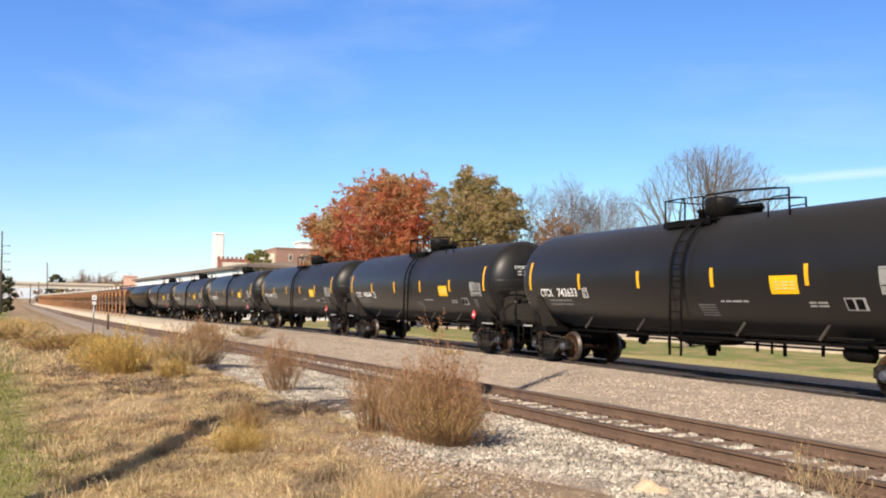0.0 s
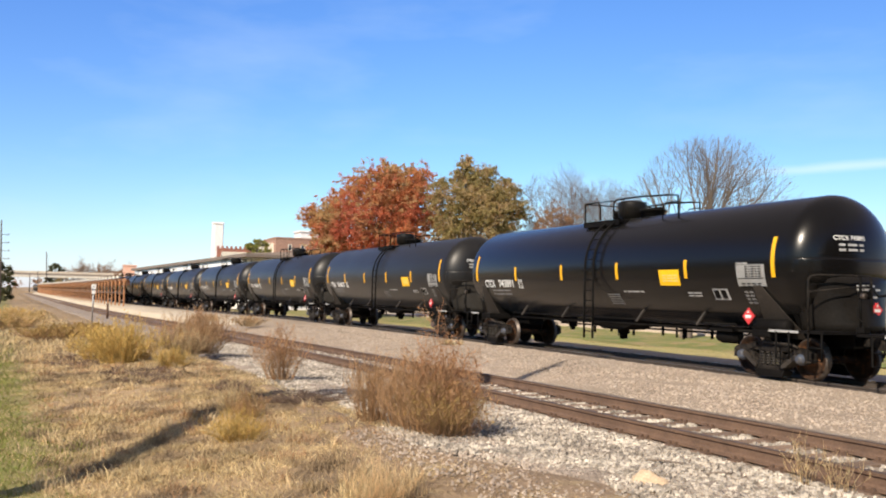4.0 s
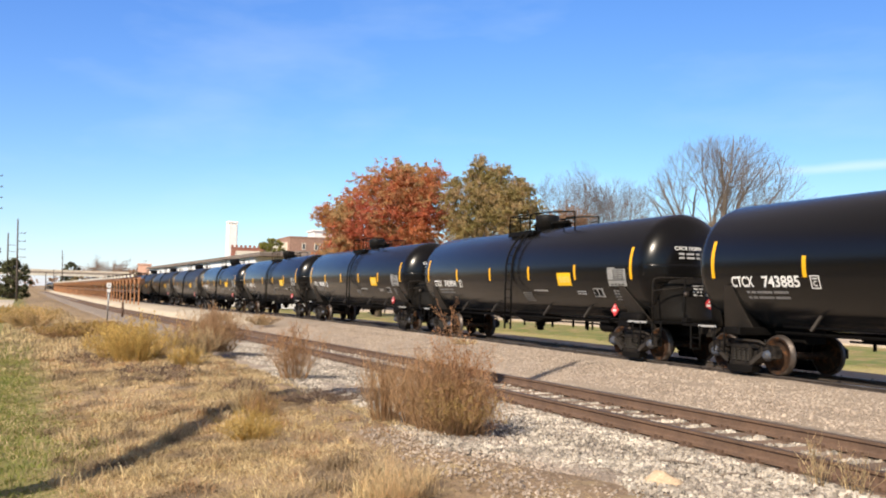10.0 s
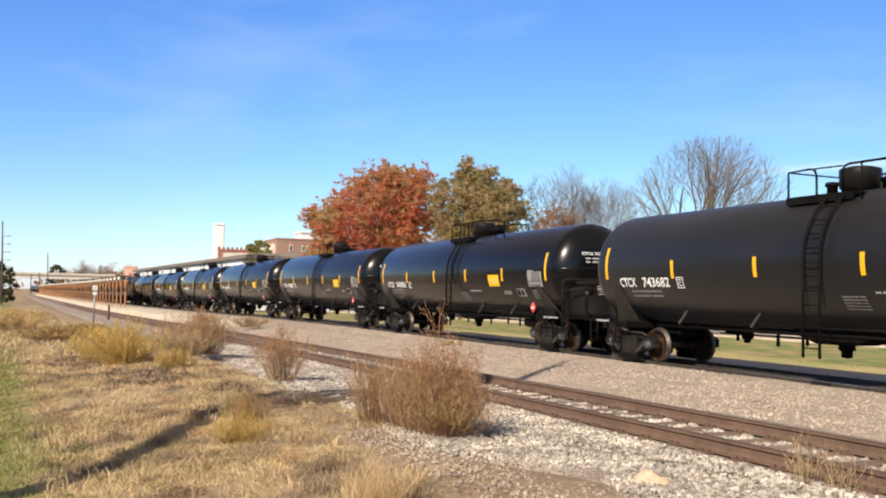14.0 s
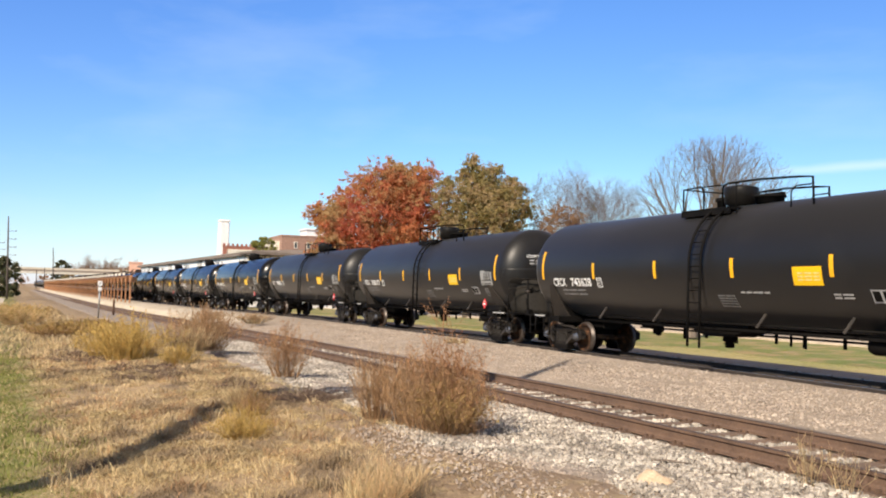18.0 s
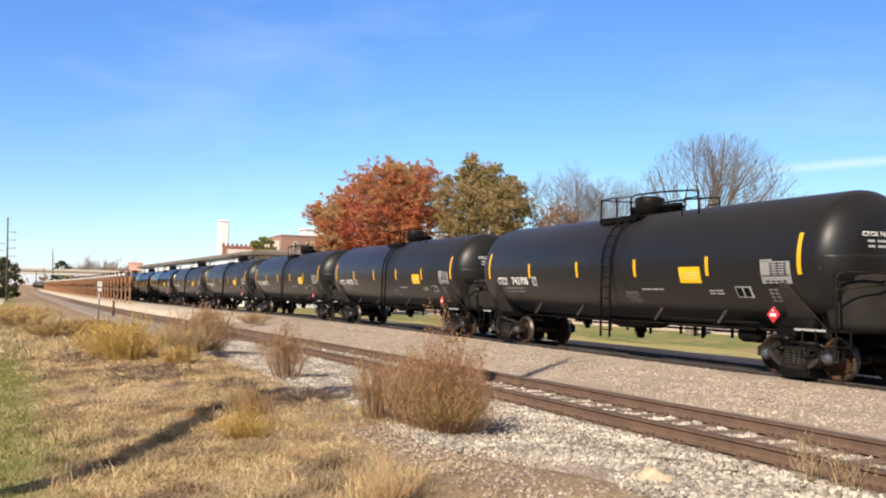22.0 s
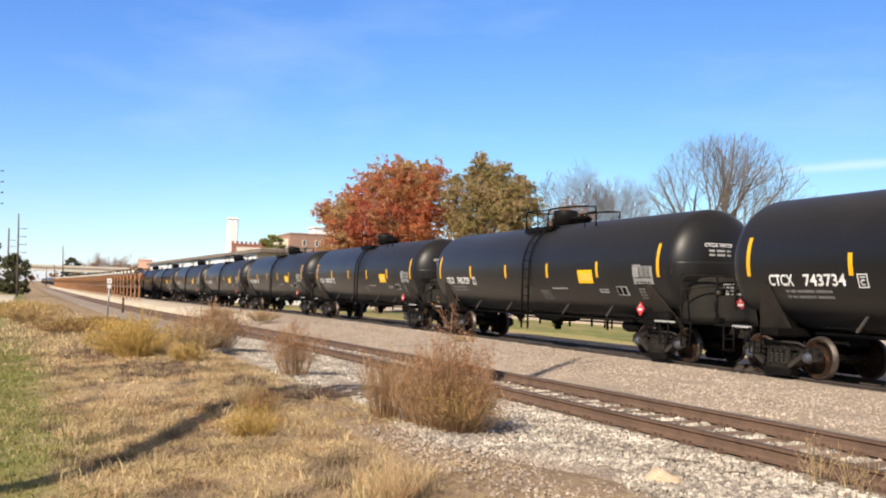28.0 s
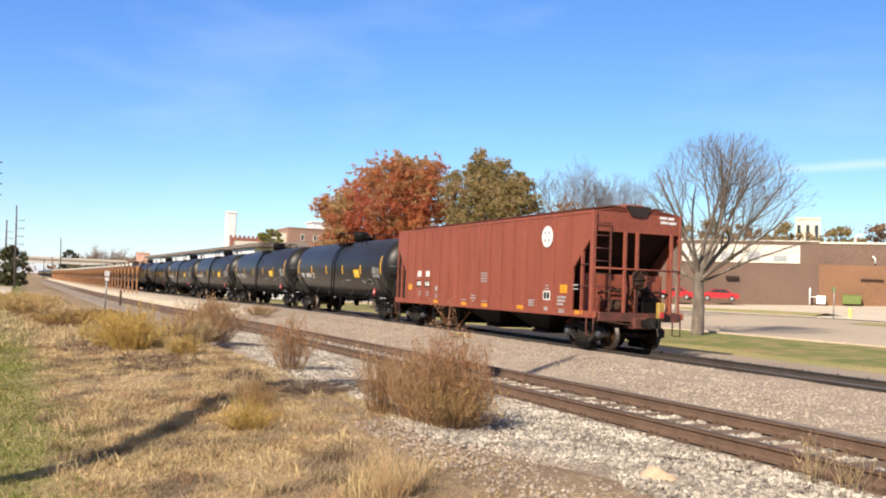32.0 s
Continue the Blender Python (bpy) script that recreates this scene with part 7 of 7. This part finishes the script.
grown_tree(-64.8, 39.5, 3.2, "slim bare grey tree beyond the lawn", 14, 0.13, "twig", (0.0, 0.0, 7.4), (2.0, 1.8, 4.4), STRAGGLE[:7], 0, 4, 0.85)
grown_tree(-59.4, 43.6, 2.8, "bare tree with a few rusty leaves", 15, 0.16, "twig", (0.0, 0.0, 7.0), (3.4, 3.0, 4.6), STRAGGLE, 420, 4, 1.2)
grown_tree(-55.6, 46.5, 2.6, "low bare tree beyond the lawn", 16, 0.13, "twig", (0.0, 0.0, 5.6), (2.8, 2.4, 3.3), STRAGGLE[:8], 0, 4, 0.85)
shade_tree = bare_tree(-8.75, -2.8, 14.6, "tall crooked bare tree whose trunk shades the grass", 17, 0.19, 12.5, "bark", 0, 0, 2, 0.4,
                       (), [(0.6, 0, 0), (0.9, 0, 1.5), (0.97, 0, 2.65), (0.85, 0, 3.3), (-0.1, 0, 4.1), (-1.4, 0, 5.1), (-1.95, 0, 6.1), (-1.5, 0, 7.2), (-1.0, 0, 9.0), (-0.75, 0, 11.4)])
part("limb", Shape().tube([(-0.75, 0, 11.3), (-1.1, 0, 12.2), (-1.9, 0, 13.7), (-2.5, 0, 15.0)], 0.14, 8, 0.06), M["bark"], shade_tree)
part("limb", Shape().tube([(-1.9, 0, 13.7), (-1.7, 0.1, 14.5), (-1.75, 0.1, 15.2)], 0.05, 6, 0.02), M["bark"], shade_tree)
part("limb", Shape().tube([(-1.35, 0.0, 5.15), (-1.6, 0.2, 6.0), (-1.15, 0.2, 7.1), (-0.95, 0.1, 8.4)], 0.20, 8, 0.12), M["bark"], shade_tree)
part("burl", Shape().lathe([(10.3, 0.12), (10.5, 0.24), (10.8, 0.27), (11.1, 0.20), (11.25, 0.12)], "z", (-0.85, 0, 0), 10), M["bark"], shade_tree, "knobbly burl on the trunk")
leafy_tree(-150, -0.9, 6.2, 5.6, "dark evergreen beside the line", M["leaf_dark"], 21, 24000, 90, 0.04, 0.17, 0.3)
leafy_tree(-120, -4.2, 7.6, 6.5, "dark evergreen beside the line", M["leaf_dark"], 22, 20000, 80, 0.06, 0.17, 0.3)
leafy_tree(-174.5, 44.6, 12.4, 6.4, "yellow-green tree between the buildings", M["leaf_yellow"], 23, 16000, 110, 0.45, 0.18)
for i, (x, y, h, w) in enumerate(((-103.5, 108.5, 12.6, 11), (-108.6, 103.4, 12.2, 13), (-112.5, 99.5, 12.8, 13), (-117, 94, 12.4, 14), (-98.5, 114, 12.0, 9), (-93.3, 117.4, 12.4, 11), (-87.5, 122, 12.0, 12))):
    leafy_tree(x, y, h, w, "brown autumn tree behind the store", M["leaf_rust"] if i % 2 else M["leaf_olive"], 30 + i, 9000, 70, 0.3, 0.22)
leafy_tree(-600, 28.0, 17.0, 14, "far dark tree beyond the overpass", M["leaf_dark"], 28, 9000, 110, 0.02, 0.55)
for i, (x, y, h) in enumerate(((-640, 44, 20), (-650, 58, 22), (-630, 66, 17), (-660, 75, 18))):
    bare_tree(x, y, h, "far bare tree beyond the overpass", 40 + i, 0.6, 4, "twig", 5000, 6, 4, 1.1, leaf=0.22)
for i, (x, y, h, w) in enumerate(((-560, 30, 8, 14), (-560, 44, 9, 16), (-565, 60, 8, 16), (-330, 40, 7.5, 18), (-300, 36, 7.5, 16), (-270, 33, 7.2, 14), (-245, 31, 7.2, 10), (-560, -14, 9, 16), (-480, -22, 8, 16), (-380, -16, 8, 12), (-260, -12, 7, 10))):
    leafy_tree(x, y, h, w, "brownish shrubs and trees far along the line", M["leaf_rust"] if i % 3 else M["leaf_olive"], 60 + i, 1500, 24, 0.05, 0.5)


def far_woods(name, label, mat, x0, y0, x1, y1, n, high, seed, loose=6.0):
    """A far belt of trees as one mesh of leaves."""
    r = np.random.default_rng(seed)
    k = 60
    u = np.linspace(0, 1, k)
    cs = np.stack([x0 + (x1 - x0) * u + r.normal(0, loose, k), y0 + (y1 - y0) * u + r.normal(0, loose, k), high * r.uniform(0.25, 0.55, k)], 1)
    v, f = leaf_cloud(n, cs, list(high * r.uniform(0.4, 0.8, k)), high * 0.09, r)
    tagged(new(name, raw_mesh(name, v, f, mat)), label, "trees", kind="stuff")


far_woods("far_woods", "brown wooded horizon beyond the overpass", M["leaf_rust"], -900, -420, -900, 330, 9000, 13, 71)
far_woods("far_woods", "olive wooded horizon beyond the town", M["leaf_olive"], -760, 190, -330, 420, 7000, 12, 72)
far_woods("far_woods", "olive wooded horizon beyond the store", M["leaf_olive"], -330, 330, 260, 420, 7000, 14, 73)


# added tree belt, never in view: its dark mass reflects in the tanks
far_woods("shade_trees", "unseen dark tree belt added to darken the tanks' reflections", M["leaf_dark"], -95, -24, 70, -26, 26000, 8.5, 74, 2.2)


def weed_bush(x, y, h, w, label, seed, stems, seeds, stem_mat="weed", leaf_mat="weed", leaf=0.009, fan=1.0, thick=0.0045):
    """A dry weed: many thin forked stems with small seed heads and leaves."""
    rn = np.random.default_rng(seed)
    rnd = random.Random(seed)
    t = thing("weed_bush", label, "shrub", pose(x, y, land(x, y) - 0.03), group="dry weeds")
    s = Shape()
    tips = []
    for i in range(stems):
        a, q = rnd.uniform(0, 6.283), rnd.random() ** 0.7
        bx, by = 0.28 * w * q * math.cos(a), 0.28 * w * q * math.sin(a)
        hh = h * rnd.choice((rnd.uniform(0.4, 0.75), rnd.uniform(0.6, 1.05))) * (1 - 0.25 * q)
        out = w * 0.58 * q * fan * rnd.uniform(0.3, 1.0)
        m = (bx + out * 0.35 * math.cos(a), by + out * 0.35 * math.sin(a), hh * 0.55)
        e = (bx + out * math.cos(a) + rnd.uniform(-.06, .06) * w, by + out * math.sin(a) + rnd.uniform(-.06, .06) * w, hh)
        s.tube([(bx, by, 0), m, e], thick, 3, thick * 0.35, caps=False)
        for k in range(4):
            u = rnd.uniform(0.3, 1.0)
            p = Vector(m).lerp(Vector(e), u) if u > 0.5 else Vector((bx, by, 0)).lerp(Vector(m), u + 0.4)
            d = Vector((rnd.uniform(-1, 1), rnd.uniform(-1, 1), rnd.uniform(0.8, 2.2))).normalized() * h * rnd.uniform(0.12, 0.30)
            s.tube([tuple(p), tuple(p + d * 0.6), tuple(p + d)], thick * 0.6, 3, thick * 0.3, caps=False)
            tips += [tuple(p + d * f) for f in (0.4, 0.8, 1.0)]
    tagged(part("stem_mass", s, M[stem_mat], t), kind="stuff")
    v, f = leaf_cloud(seeds, tips, [0.035 * h + 0.01] * len(tips), leaf, rn)
    tagged(part("seed_mass", raw_mesh("seed_mass", v, f, M[leaf_mat]), None, t), kind="stuff")
    return t


weed_bush(-10.05, 4.72, 0.98, 0.85, "large rust-brown dry weed beside the ballast", 1, 240, 5200, "weed", "weed", 0.009, 1.2)
weed_bush(-10.55, 4.62, 0.92, 0.62, "dry tan-brown weed beside the ballast", 27, 130, 2400, "weed", "weed", 0.008, 1.2)
weed_bush(-11.15, 4.45, 0.95, 0.70, "dry straw-brown weed of upright stems beside the ballast", 2, 150, 700, "weed", "straw", fan=0.9)
weed_bush(-10.05, 4.9, 1.45, 0.80, "tall thin reddish weed stalks", 3, 60, 4200, "weed_red", "weed_red", 0.011, thick=0.005)
weed_bush(-9.72, 4.78, 0.66, 0.70, "low olive-brown weed at the ballast edge", 4, 230, 6500, "weed", "weed_olive", 0.010, 1.4)
weed_bush(-9.62, 5.0, 0.80, 0.48, "leaning dry weed at the ballast edge", 28, 70, 3000, "weed", "weed_red", 0.010, 1.5)
weed_bush(-17.5, 5.0, 1.0, 0.95, "sparse reddish brown dry weed", 5, 130, 3400, "weed", "weed_red", 0.013, thick=0.005)
weed_bush(-25.3, 4.9, 1.2, 1.9, "reddish brown dry weed", 6, 320, 4200, leaf=0.018, thick=0.008)
weed_bush(-24.0, 4.3, 0.8, 1.2, "pale brown dry weed", 7, 200, 2500, "straw", "weed", 0.018, thick=0.008)
weed_bush(-23.3, 2.7, 1.12, 1.7, "yellow-leaved weed in the grass", 8, 240, 3200, "weed_yellow", "weed_yellow", 0.022, thick=0.007)
weed_bush(-24.6, 2.3, 0.85, 1.5, "yellow-leaved weed in the grass", 9, 150, 1800, "weed_yellow", "weed_yellow", 0.022, thick=0.007)
weed_bush(-21.0, 3.5, 0.5, 0.7, "clump of yellow straw", 10, 180, 900, "weed_yellow", "straw", 0.014, thick=0.007)
weed_bush(-10.95, 2.62, 0.40, 0.70, "low yellow-green weed in dry grass", 11, 230, 420, "weed_yellow", "weed_olive", 0.011, 1.1, 0.0035)
weed_bush(-13.05, 3.02, 0.52, 0.50, "thin brown weed tuft", 12, 80, 300, "straw", "weed")
weed_bush(-12.6, 3.12, 0.4, 0.5, "low olive weed tuft", 13, 100, 700, "weed", "weed_olive", 0.012)
weed_bush(-29.8, 14.9, 0.40, 0.9, "dry tan weed between the tracks", 14, 120, 1500, "straw", "straw", 0.025, thick=0.009)
weed_bush(-50.0, 12.4, 0.6, 1.8, "dry tan weed between the tracks", 15, 150, 2000, "straw", "weed", 0.028, thick=0.01)
weed_bush(-56.0, 11.3, 0.5, 1.8, "dry tan weed between the tracks", 16, 120, 1600, "straw", "weed", 0.028, thick=0.01)
weed_bush(-35.2, 1.75, 0.55, 2.4, "olive-brown weeds in the grass", 17, 300, 5200, "weed", "weed_olive", 0.03, thick=0.01)
weed_bush(-45, 0.45, 0.90, 2.2, "straw-coloured tall grass clump", 18, 340, 5500, "straw_pale", "weed_olive", 0.03, thick=0.011)
weed_bush(-55, 0.2, 0.9, 3.0, "straw-coloured tall grass clump", 20, 300, 5000, "straw_pale", "weed_yellow", 0.035, thick=0.012)
weed_bush(-52, -0.8, 0.7, 3.0, "olive grass clump in the meadow", 26, 160, 3000, "weed_yellow", "weed_olive", 0.035, thick=0.012)
weed_bush(-38, 3.0, 0.45, 2.0, "brown weeds in the grass", 21, 200, 3000, "weed", "weed_olive", 0.03, thick=0.01)
# dark clump laid in the trunk's shadow, deepening it by its colour
weed_bush(-13.6, 4.25, 0.20, 1.1, "dead weeds flattened at the ballast edge, dark to deepen the trunk's shadow", 32, 260, 900, "weed_dark", "weed_dark", 0.012, 1.6, 0.005)
weed_bush(-7.12, 2.92, 0.44, 0.62, "fan of pale straw grass beside the gravel", 29, 170, 20, "straw_pale", "straw_pale", 0.005, 1.0, 0.0026)
weed_bush(-7.65, 4.12, 0.10, 0.8, "flat mat of yellowish dead grass on the gravel", 30, 160, 60, "straw", "straw", 0.006, 1.6, 0.003)
weed_bush(-9.2, 3.6, 0.14, 0.9, "low matted straw on bare soil", 31, 200, 60, "straw", "straw", 0.006, 1.5, 0.003)
weed_bush(-6.2, 6.9, 0.55, 0.35, "thin dry stalks in the ballast", 22, 22, 160, "straw", "weed")
weed_bush(-5.85, 6.95, 0.5, 0.35, "thin dry stalks in the ballast", 23, 20, 150, "straw", "weed")


def grass(name, label, mat, n, xr, yr, lo, hi, seed, keep=None, thick=0.004, droop=0.5, clump=0.0, rise=1.0):
    """Loose grass blades as one mesh; each a bent three-point ribbon."""
    r = np.random.default_rng(seed)
    x = xr[1] - (xr[1] - xr[0]) * r.random(n) ** 1.5
    y = r.uniform(*yr, n)
    if clump:
        x, y = x + clump * np.sin(x * 9.1 + y * 4.7), y + clump * np.sin(y * 8.3 - x * 3.9)
    if keep is not None:
        k = keep(x, y, r)
        x, y = x[k], y[k]
        n = len(x)
    z = -0.31 + 0.30 * np.clip((y - 0.4) / 4.2, 0, 1) ** 0.9 if y.max() < 10 else np.array([land(a, b) for a, b in zip(x, y)]) - 0.01
    if y.max() < 10:
        z = z + np.where(x < -60, np.array([fall(a) for a in x]) * np.clip((y + 8) / 16, 0, 1) * 0.9, 0)
    h = r.uniform(lo, hi, n)
    a = r.uniform(0, 6.283, n)
    dx, dy = np.cos(a) * h * droop * r.uniform(0.3, 1.2, n), np.sin(a) * h * droop * r.uniform(0.3, 1.2, n)
    h = h * rise
    b = r.uniform(0, 6.283, n)
    w = thick * r.uniform(0.6, 1.4, n) * (1 + np.abs(x) / 14)
    wx, wy = np.cos(b) * w, np.sin(b) * w
    p = np.stack([np.stack([x - wx, y - wy, z], 1), np.stack([x + wx, y + wy, z], 1),
                  np.stack([x + dx * 0.35 + wx * .8, y + dy * 0.35 + wy * .8, z + h * 0.62], 1), np.stack([x + dx * 0.35 - wx * .8, y + dy * 0.35 - wy * .8, z + h * 0.62], 1),
                  np.stack([x + dx + wx * .25, y + dy + wy * .25, z + h * 0.92], 1), np.stack([x + dx - wx * .25, y + dy - wy * .25, z + h * 0.92], 1)], 1).reshape(-1, 3)
    k = 6 * np.arange(n)[:, None]
    f = np.concatenate([k + np.array([[0, 1, 2, 3]]), k + np.array([[3, 2, 4, 5]])])
    return tagged(new(name, raw_mesh(name, p, f, mat)), label, "grass", kind="stuff")


def edge(x):
    """Where the grass gives way to bare gravel."""
    return 3.9 + 0.35 * np.sin(x * 0.9) + np.where(x > -9.5, -(x + 9.5) * 0.02, 0.6)


def bare(x, y):
    return (np.sin(x * 1.3 + 2 * np.sin(y * 0.9)) + np.sin(y * 1.7 + 1.3 * np.sin(x * 0.7)) + 0.6 * np.sin(x * 3.1 - y * 2.3)) / 2.6


grass("dry_grass", "dry tan meadow grass", M["straw"], 460000, (-34, -4.5), (-2.2, 4.6), 0.03, 0.13, 31, lambda x, y, r: (y < edge(x) + r.normal(0.1, 0.42, len(x))) & (r.random(len(x)) < 0.66 + 0.6 * bare(x, y)) & (r.random(len(x)) < np.where(y < 0.4, 0.35, 1)), 0.0023, 1.0, 0.05, 0.62)
grass("dry_grass", "tall dry grass far along the meadow", M["straw"], 36000, (-75, -26), (-4.0, 4.6), 0.06, 0.24, 32, lambda x, y, r: (r.random(len(x)) < 0.6 + 0.5 * bare(x * 0.4, y * 0.4)) & (y > -0.6) & (y < 2.9 + 0.4 * bare(x, y)), 0.0035, 0.6)
grass("green_grass", "short green grass", M["green_blade"], 95000, (-34, -6.0), (-2.2, 2.0), 0.02, 0.09, 33, lambda x, y, r: (y < 0.52 + 0.45 * bare(x * 1.7, y * 1.7) + r.normal(0, 0.28, len(x)) - 0.015 * np.abs(x + 8)), 0.0028, 0.8, 0.04)
grass("dry_grass_tuft", "tall straw grass tufts near the gravel", M["straw"], 1500, (-8.3, -6.4), (2.6, 3.6), 0.14, 0.30, 34, lambda x, y, r: ((x + 7.4) ** 2 + (y - 3.08) ** 2) < 0.16, 0.003, 0.5)
grass("dry_grass_tuft", "taller straw tufts in the dry meadow", M["straw"], 52000, (-30, -5), (0.3, 4.2), 0.07, 0.20, 36, lambda x, y, r: (np.sin(x * 5.3 + 2.1 * np.sin(y * 3.7)) * np.sin(y * 4.9 + 1.7 * np.sin(x * 2.9)) > 0.62) & (y < edge(x) - 0.1), 0.0026, 0.7, 0.08)
grass("dry_grass_tuft", "brown dead grass tufts in the dry meadow", M["weed"], 30000, (-30, -5), (0.5, 4.2), 0.05, 0.15, 37, lambda x, y, r: (np.sin(x * 3.1 + 1.3 + 2.1 * np.sin(y * 2.7)) * np.sin(y * 3.9 + 1.7 * np.sin(x * 2.3)) > 0.55) & (y < edge(x) - 0.1), 0.0026, 0.8, 0.08)
grass("dead_weeds", "dark brown weed blades matted in the meadow", M["weed_dark"], 60000, (-30, -9), (0.6, 4.0), 0.04, 0.16, 38,
      lambda x, y, r: ((((x + 25.5) / 3.2) ** 2 + ((y - 1.7) / 0.75) ** 2 < 1) | (((x + 19.8) / 2.0) ** 2 + ((y - 2.65) / 0.8) ** 2 < 1) | (((x + 15.9) / 0.9) ** 2 + ((y - 3.9) / 0.6) ** 2 < 1)) & (r.random(len(x)) < 0.7 + 0.5 * bare(x * 2, y * 2)), 0.003, 1.2, 0.1, 0.8)
grass("lawn_blades", "short lawn grass beyond the track", M["green_blade"], 24000, (-52, -14), (24.2, 33.0), 0.02, 0.05, 35, None, 0.003, 0.6)
stones("gravel_chips", "pale gravel chips scattered on bare soil", M["rock_pink"], (rng.uniform(-10.5, -4, 3600), 3.6 + 1.6 * rng.random(3600) ** 0.7, rng.uniform(0.0, 0.025, 3600)), 0.005, 0.018, 41)
rk = Shape()
rk.smooth = True
rk.lathe([(-0.10, 0.02), (-0.09, 0.11), (-0.02, 0.17), (0.06, 0.15), (0.11, 0.08), (0.12, 0.01)], "z", (0, 0, 0), 14)
rk.v = [(x * 1.25 + 0.03 * noise.noise((x * 6, y * 6, z * 6)), y * 0.95 + 0.06 * noise.noise((x * 7, y * 7, z * 7 + 5)), z + 0.05 * noise.noise((x * 8, y * 8, 9))) for x, y, z in rk.v]
solid("boulder", rk, material("tan_limestone", (0.58, 0.44, 0.30), (0.48, 0.36, 0.24), 0.9, scale=6, fine=40, bump=0.4), "tan limestone boulder at the ballast edge", "rock", at=pose(-6.48, 5.28, 0.03, 0, 0, 25) @ Matrix.Diagonal((0.92, 0.92, 0.95, 1)))
for sx, sy, turn, long in ((-7.42, 6.25, 40, 0.20), (-6.73, 6.35, 75, 0.15)):
    stick = thing("broken_stick", "short dark weathered stick lying on pale ballast", "stick", pose(sx, sy, 0.005, 0, 0, turn), group="sticks on the ballast")
    part("branch", Shape().tube([(-long, 0, 0), (-long * 0.2, 0.015, 0.012), (long * 0.4, -0.01, 0.006), (long, 0.02, 0.0)], 0.013, 6, 0.008), M["bark"], stick)
    part("stub", Shape().tube([(long * 0.1, 0, 0.008), (long * 0.3, 0.06, 0.03)], 0.007, 5, 0.004), M["bark"], stick)


# ---- what moves ----
def car_pose(middle, reach):
    """A car whose bogies stand on the line reach metres before and behind its middle."""
    xa, ya, _ = on_line(middle - reach)
    xb, yb, _ = on_line(middle + reach)
    za, zb = fall(middle - reach), fall(middle + reach)
    return pose((xa + xb) / 2, (ya + yb) / 2, (za + zb) / 2, 0, -math.degrees(math.atan2(zb - za, xb - xa)), math.degrees(math.atan2(yb - ya, xb - xa)))


def motions():
    ts = [float(t) for t in range(int(CLIP) + 1)]
    for car, k in TRAIN:
        walk(car, [(t, car_pose(lead(t) - HALF + PITCH * k, TRUCK_X)) for t in ts])
    tail = PITCH * (FIRST + len(NUMBERS)) - HALF - 0.15
    walk(hopper, [(t, car_pose(lead(t) + tail, HOP_L - 1.15)) for t in ts])
    # wheels roll: one turn for each axle place, shared by all bogies
    rolling = {}
    steps = [i / 15 for i in range(int(CLIP * 15) + 1)]
    for ob in [o for o in scene.objects if o.name.split(".")[0] == "wheelset"]:
        x = round(ob.matrix_basis.translation.x, 2)
        if x not in rolling:
            walk(ob, [(t, pose(x, 0, WHEEL_R, 0, math.degrees((lead(t) - lead(0)) / WHEEL_R), 0)) for t in steps])
            rolling[x] = ob
        else:
            ob.rotation_mode = "QUATERNION"
            first = rolling[x].animation_data
            ob.animation_data_create()
            ob.animation_data.action, ob.animation_data.action_slot = first.action, first.action_slot


motions()
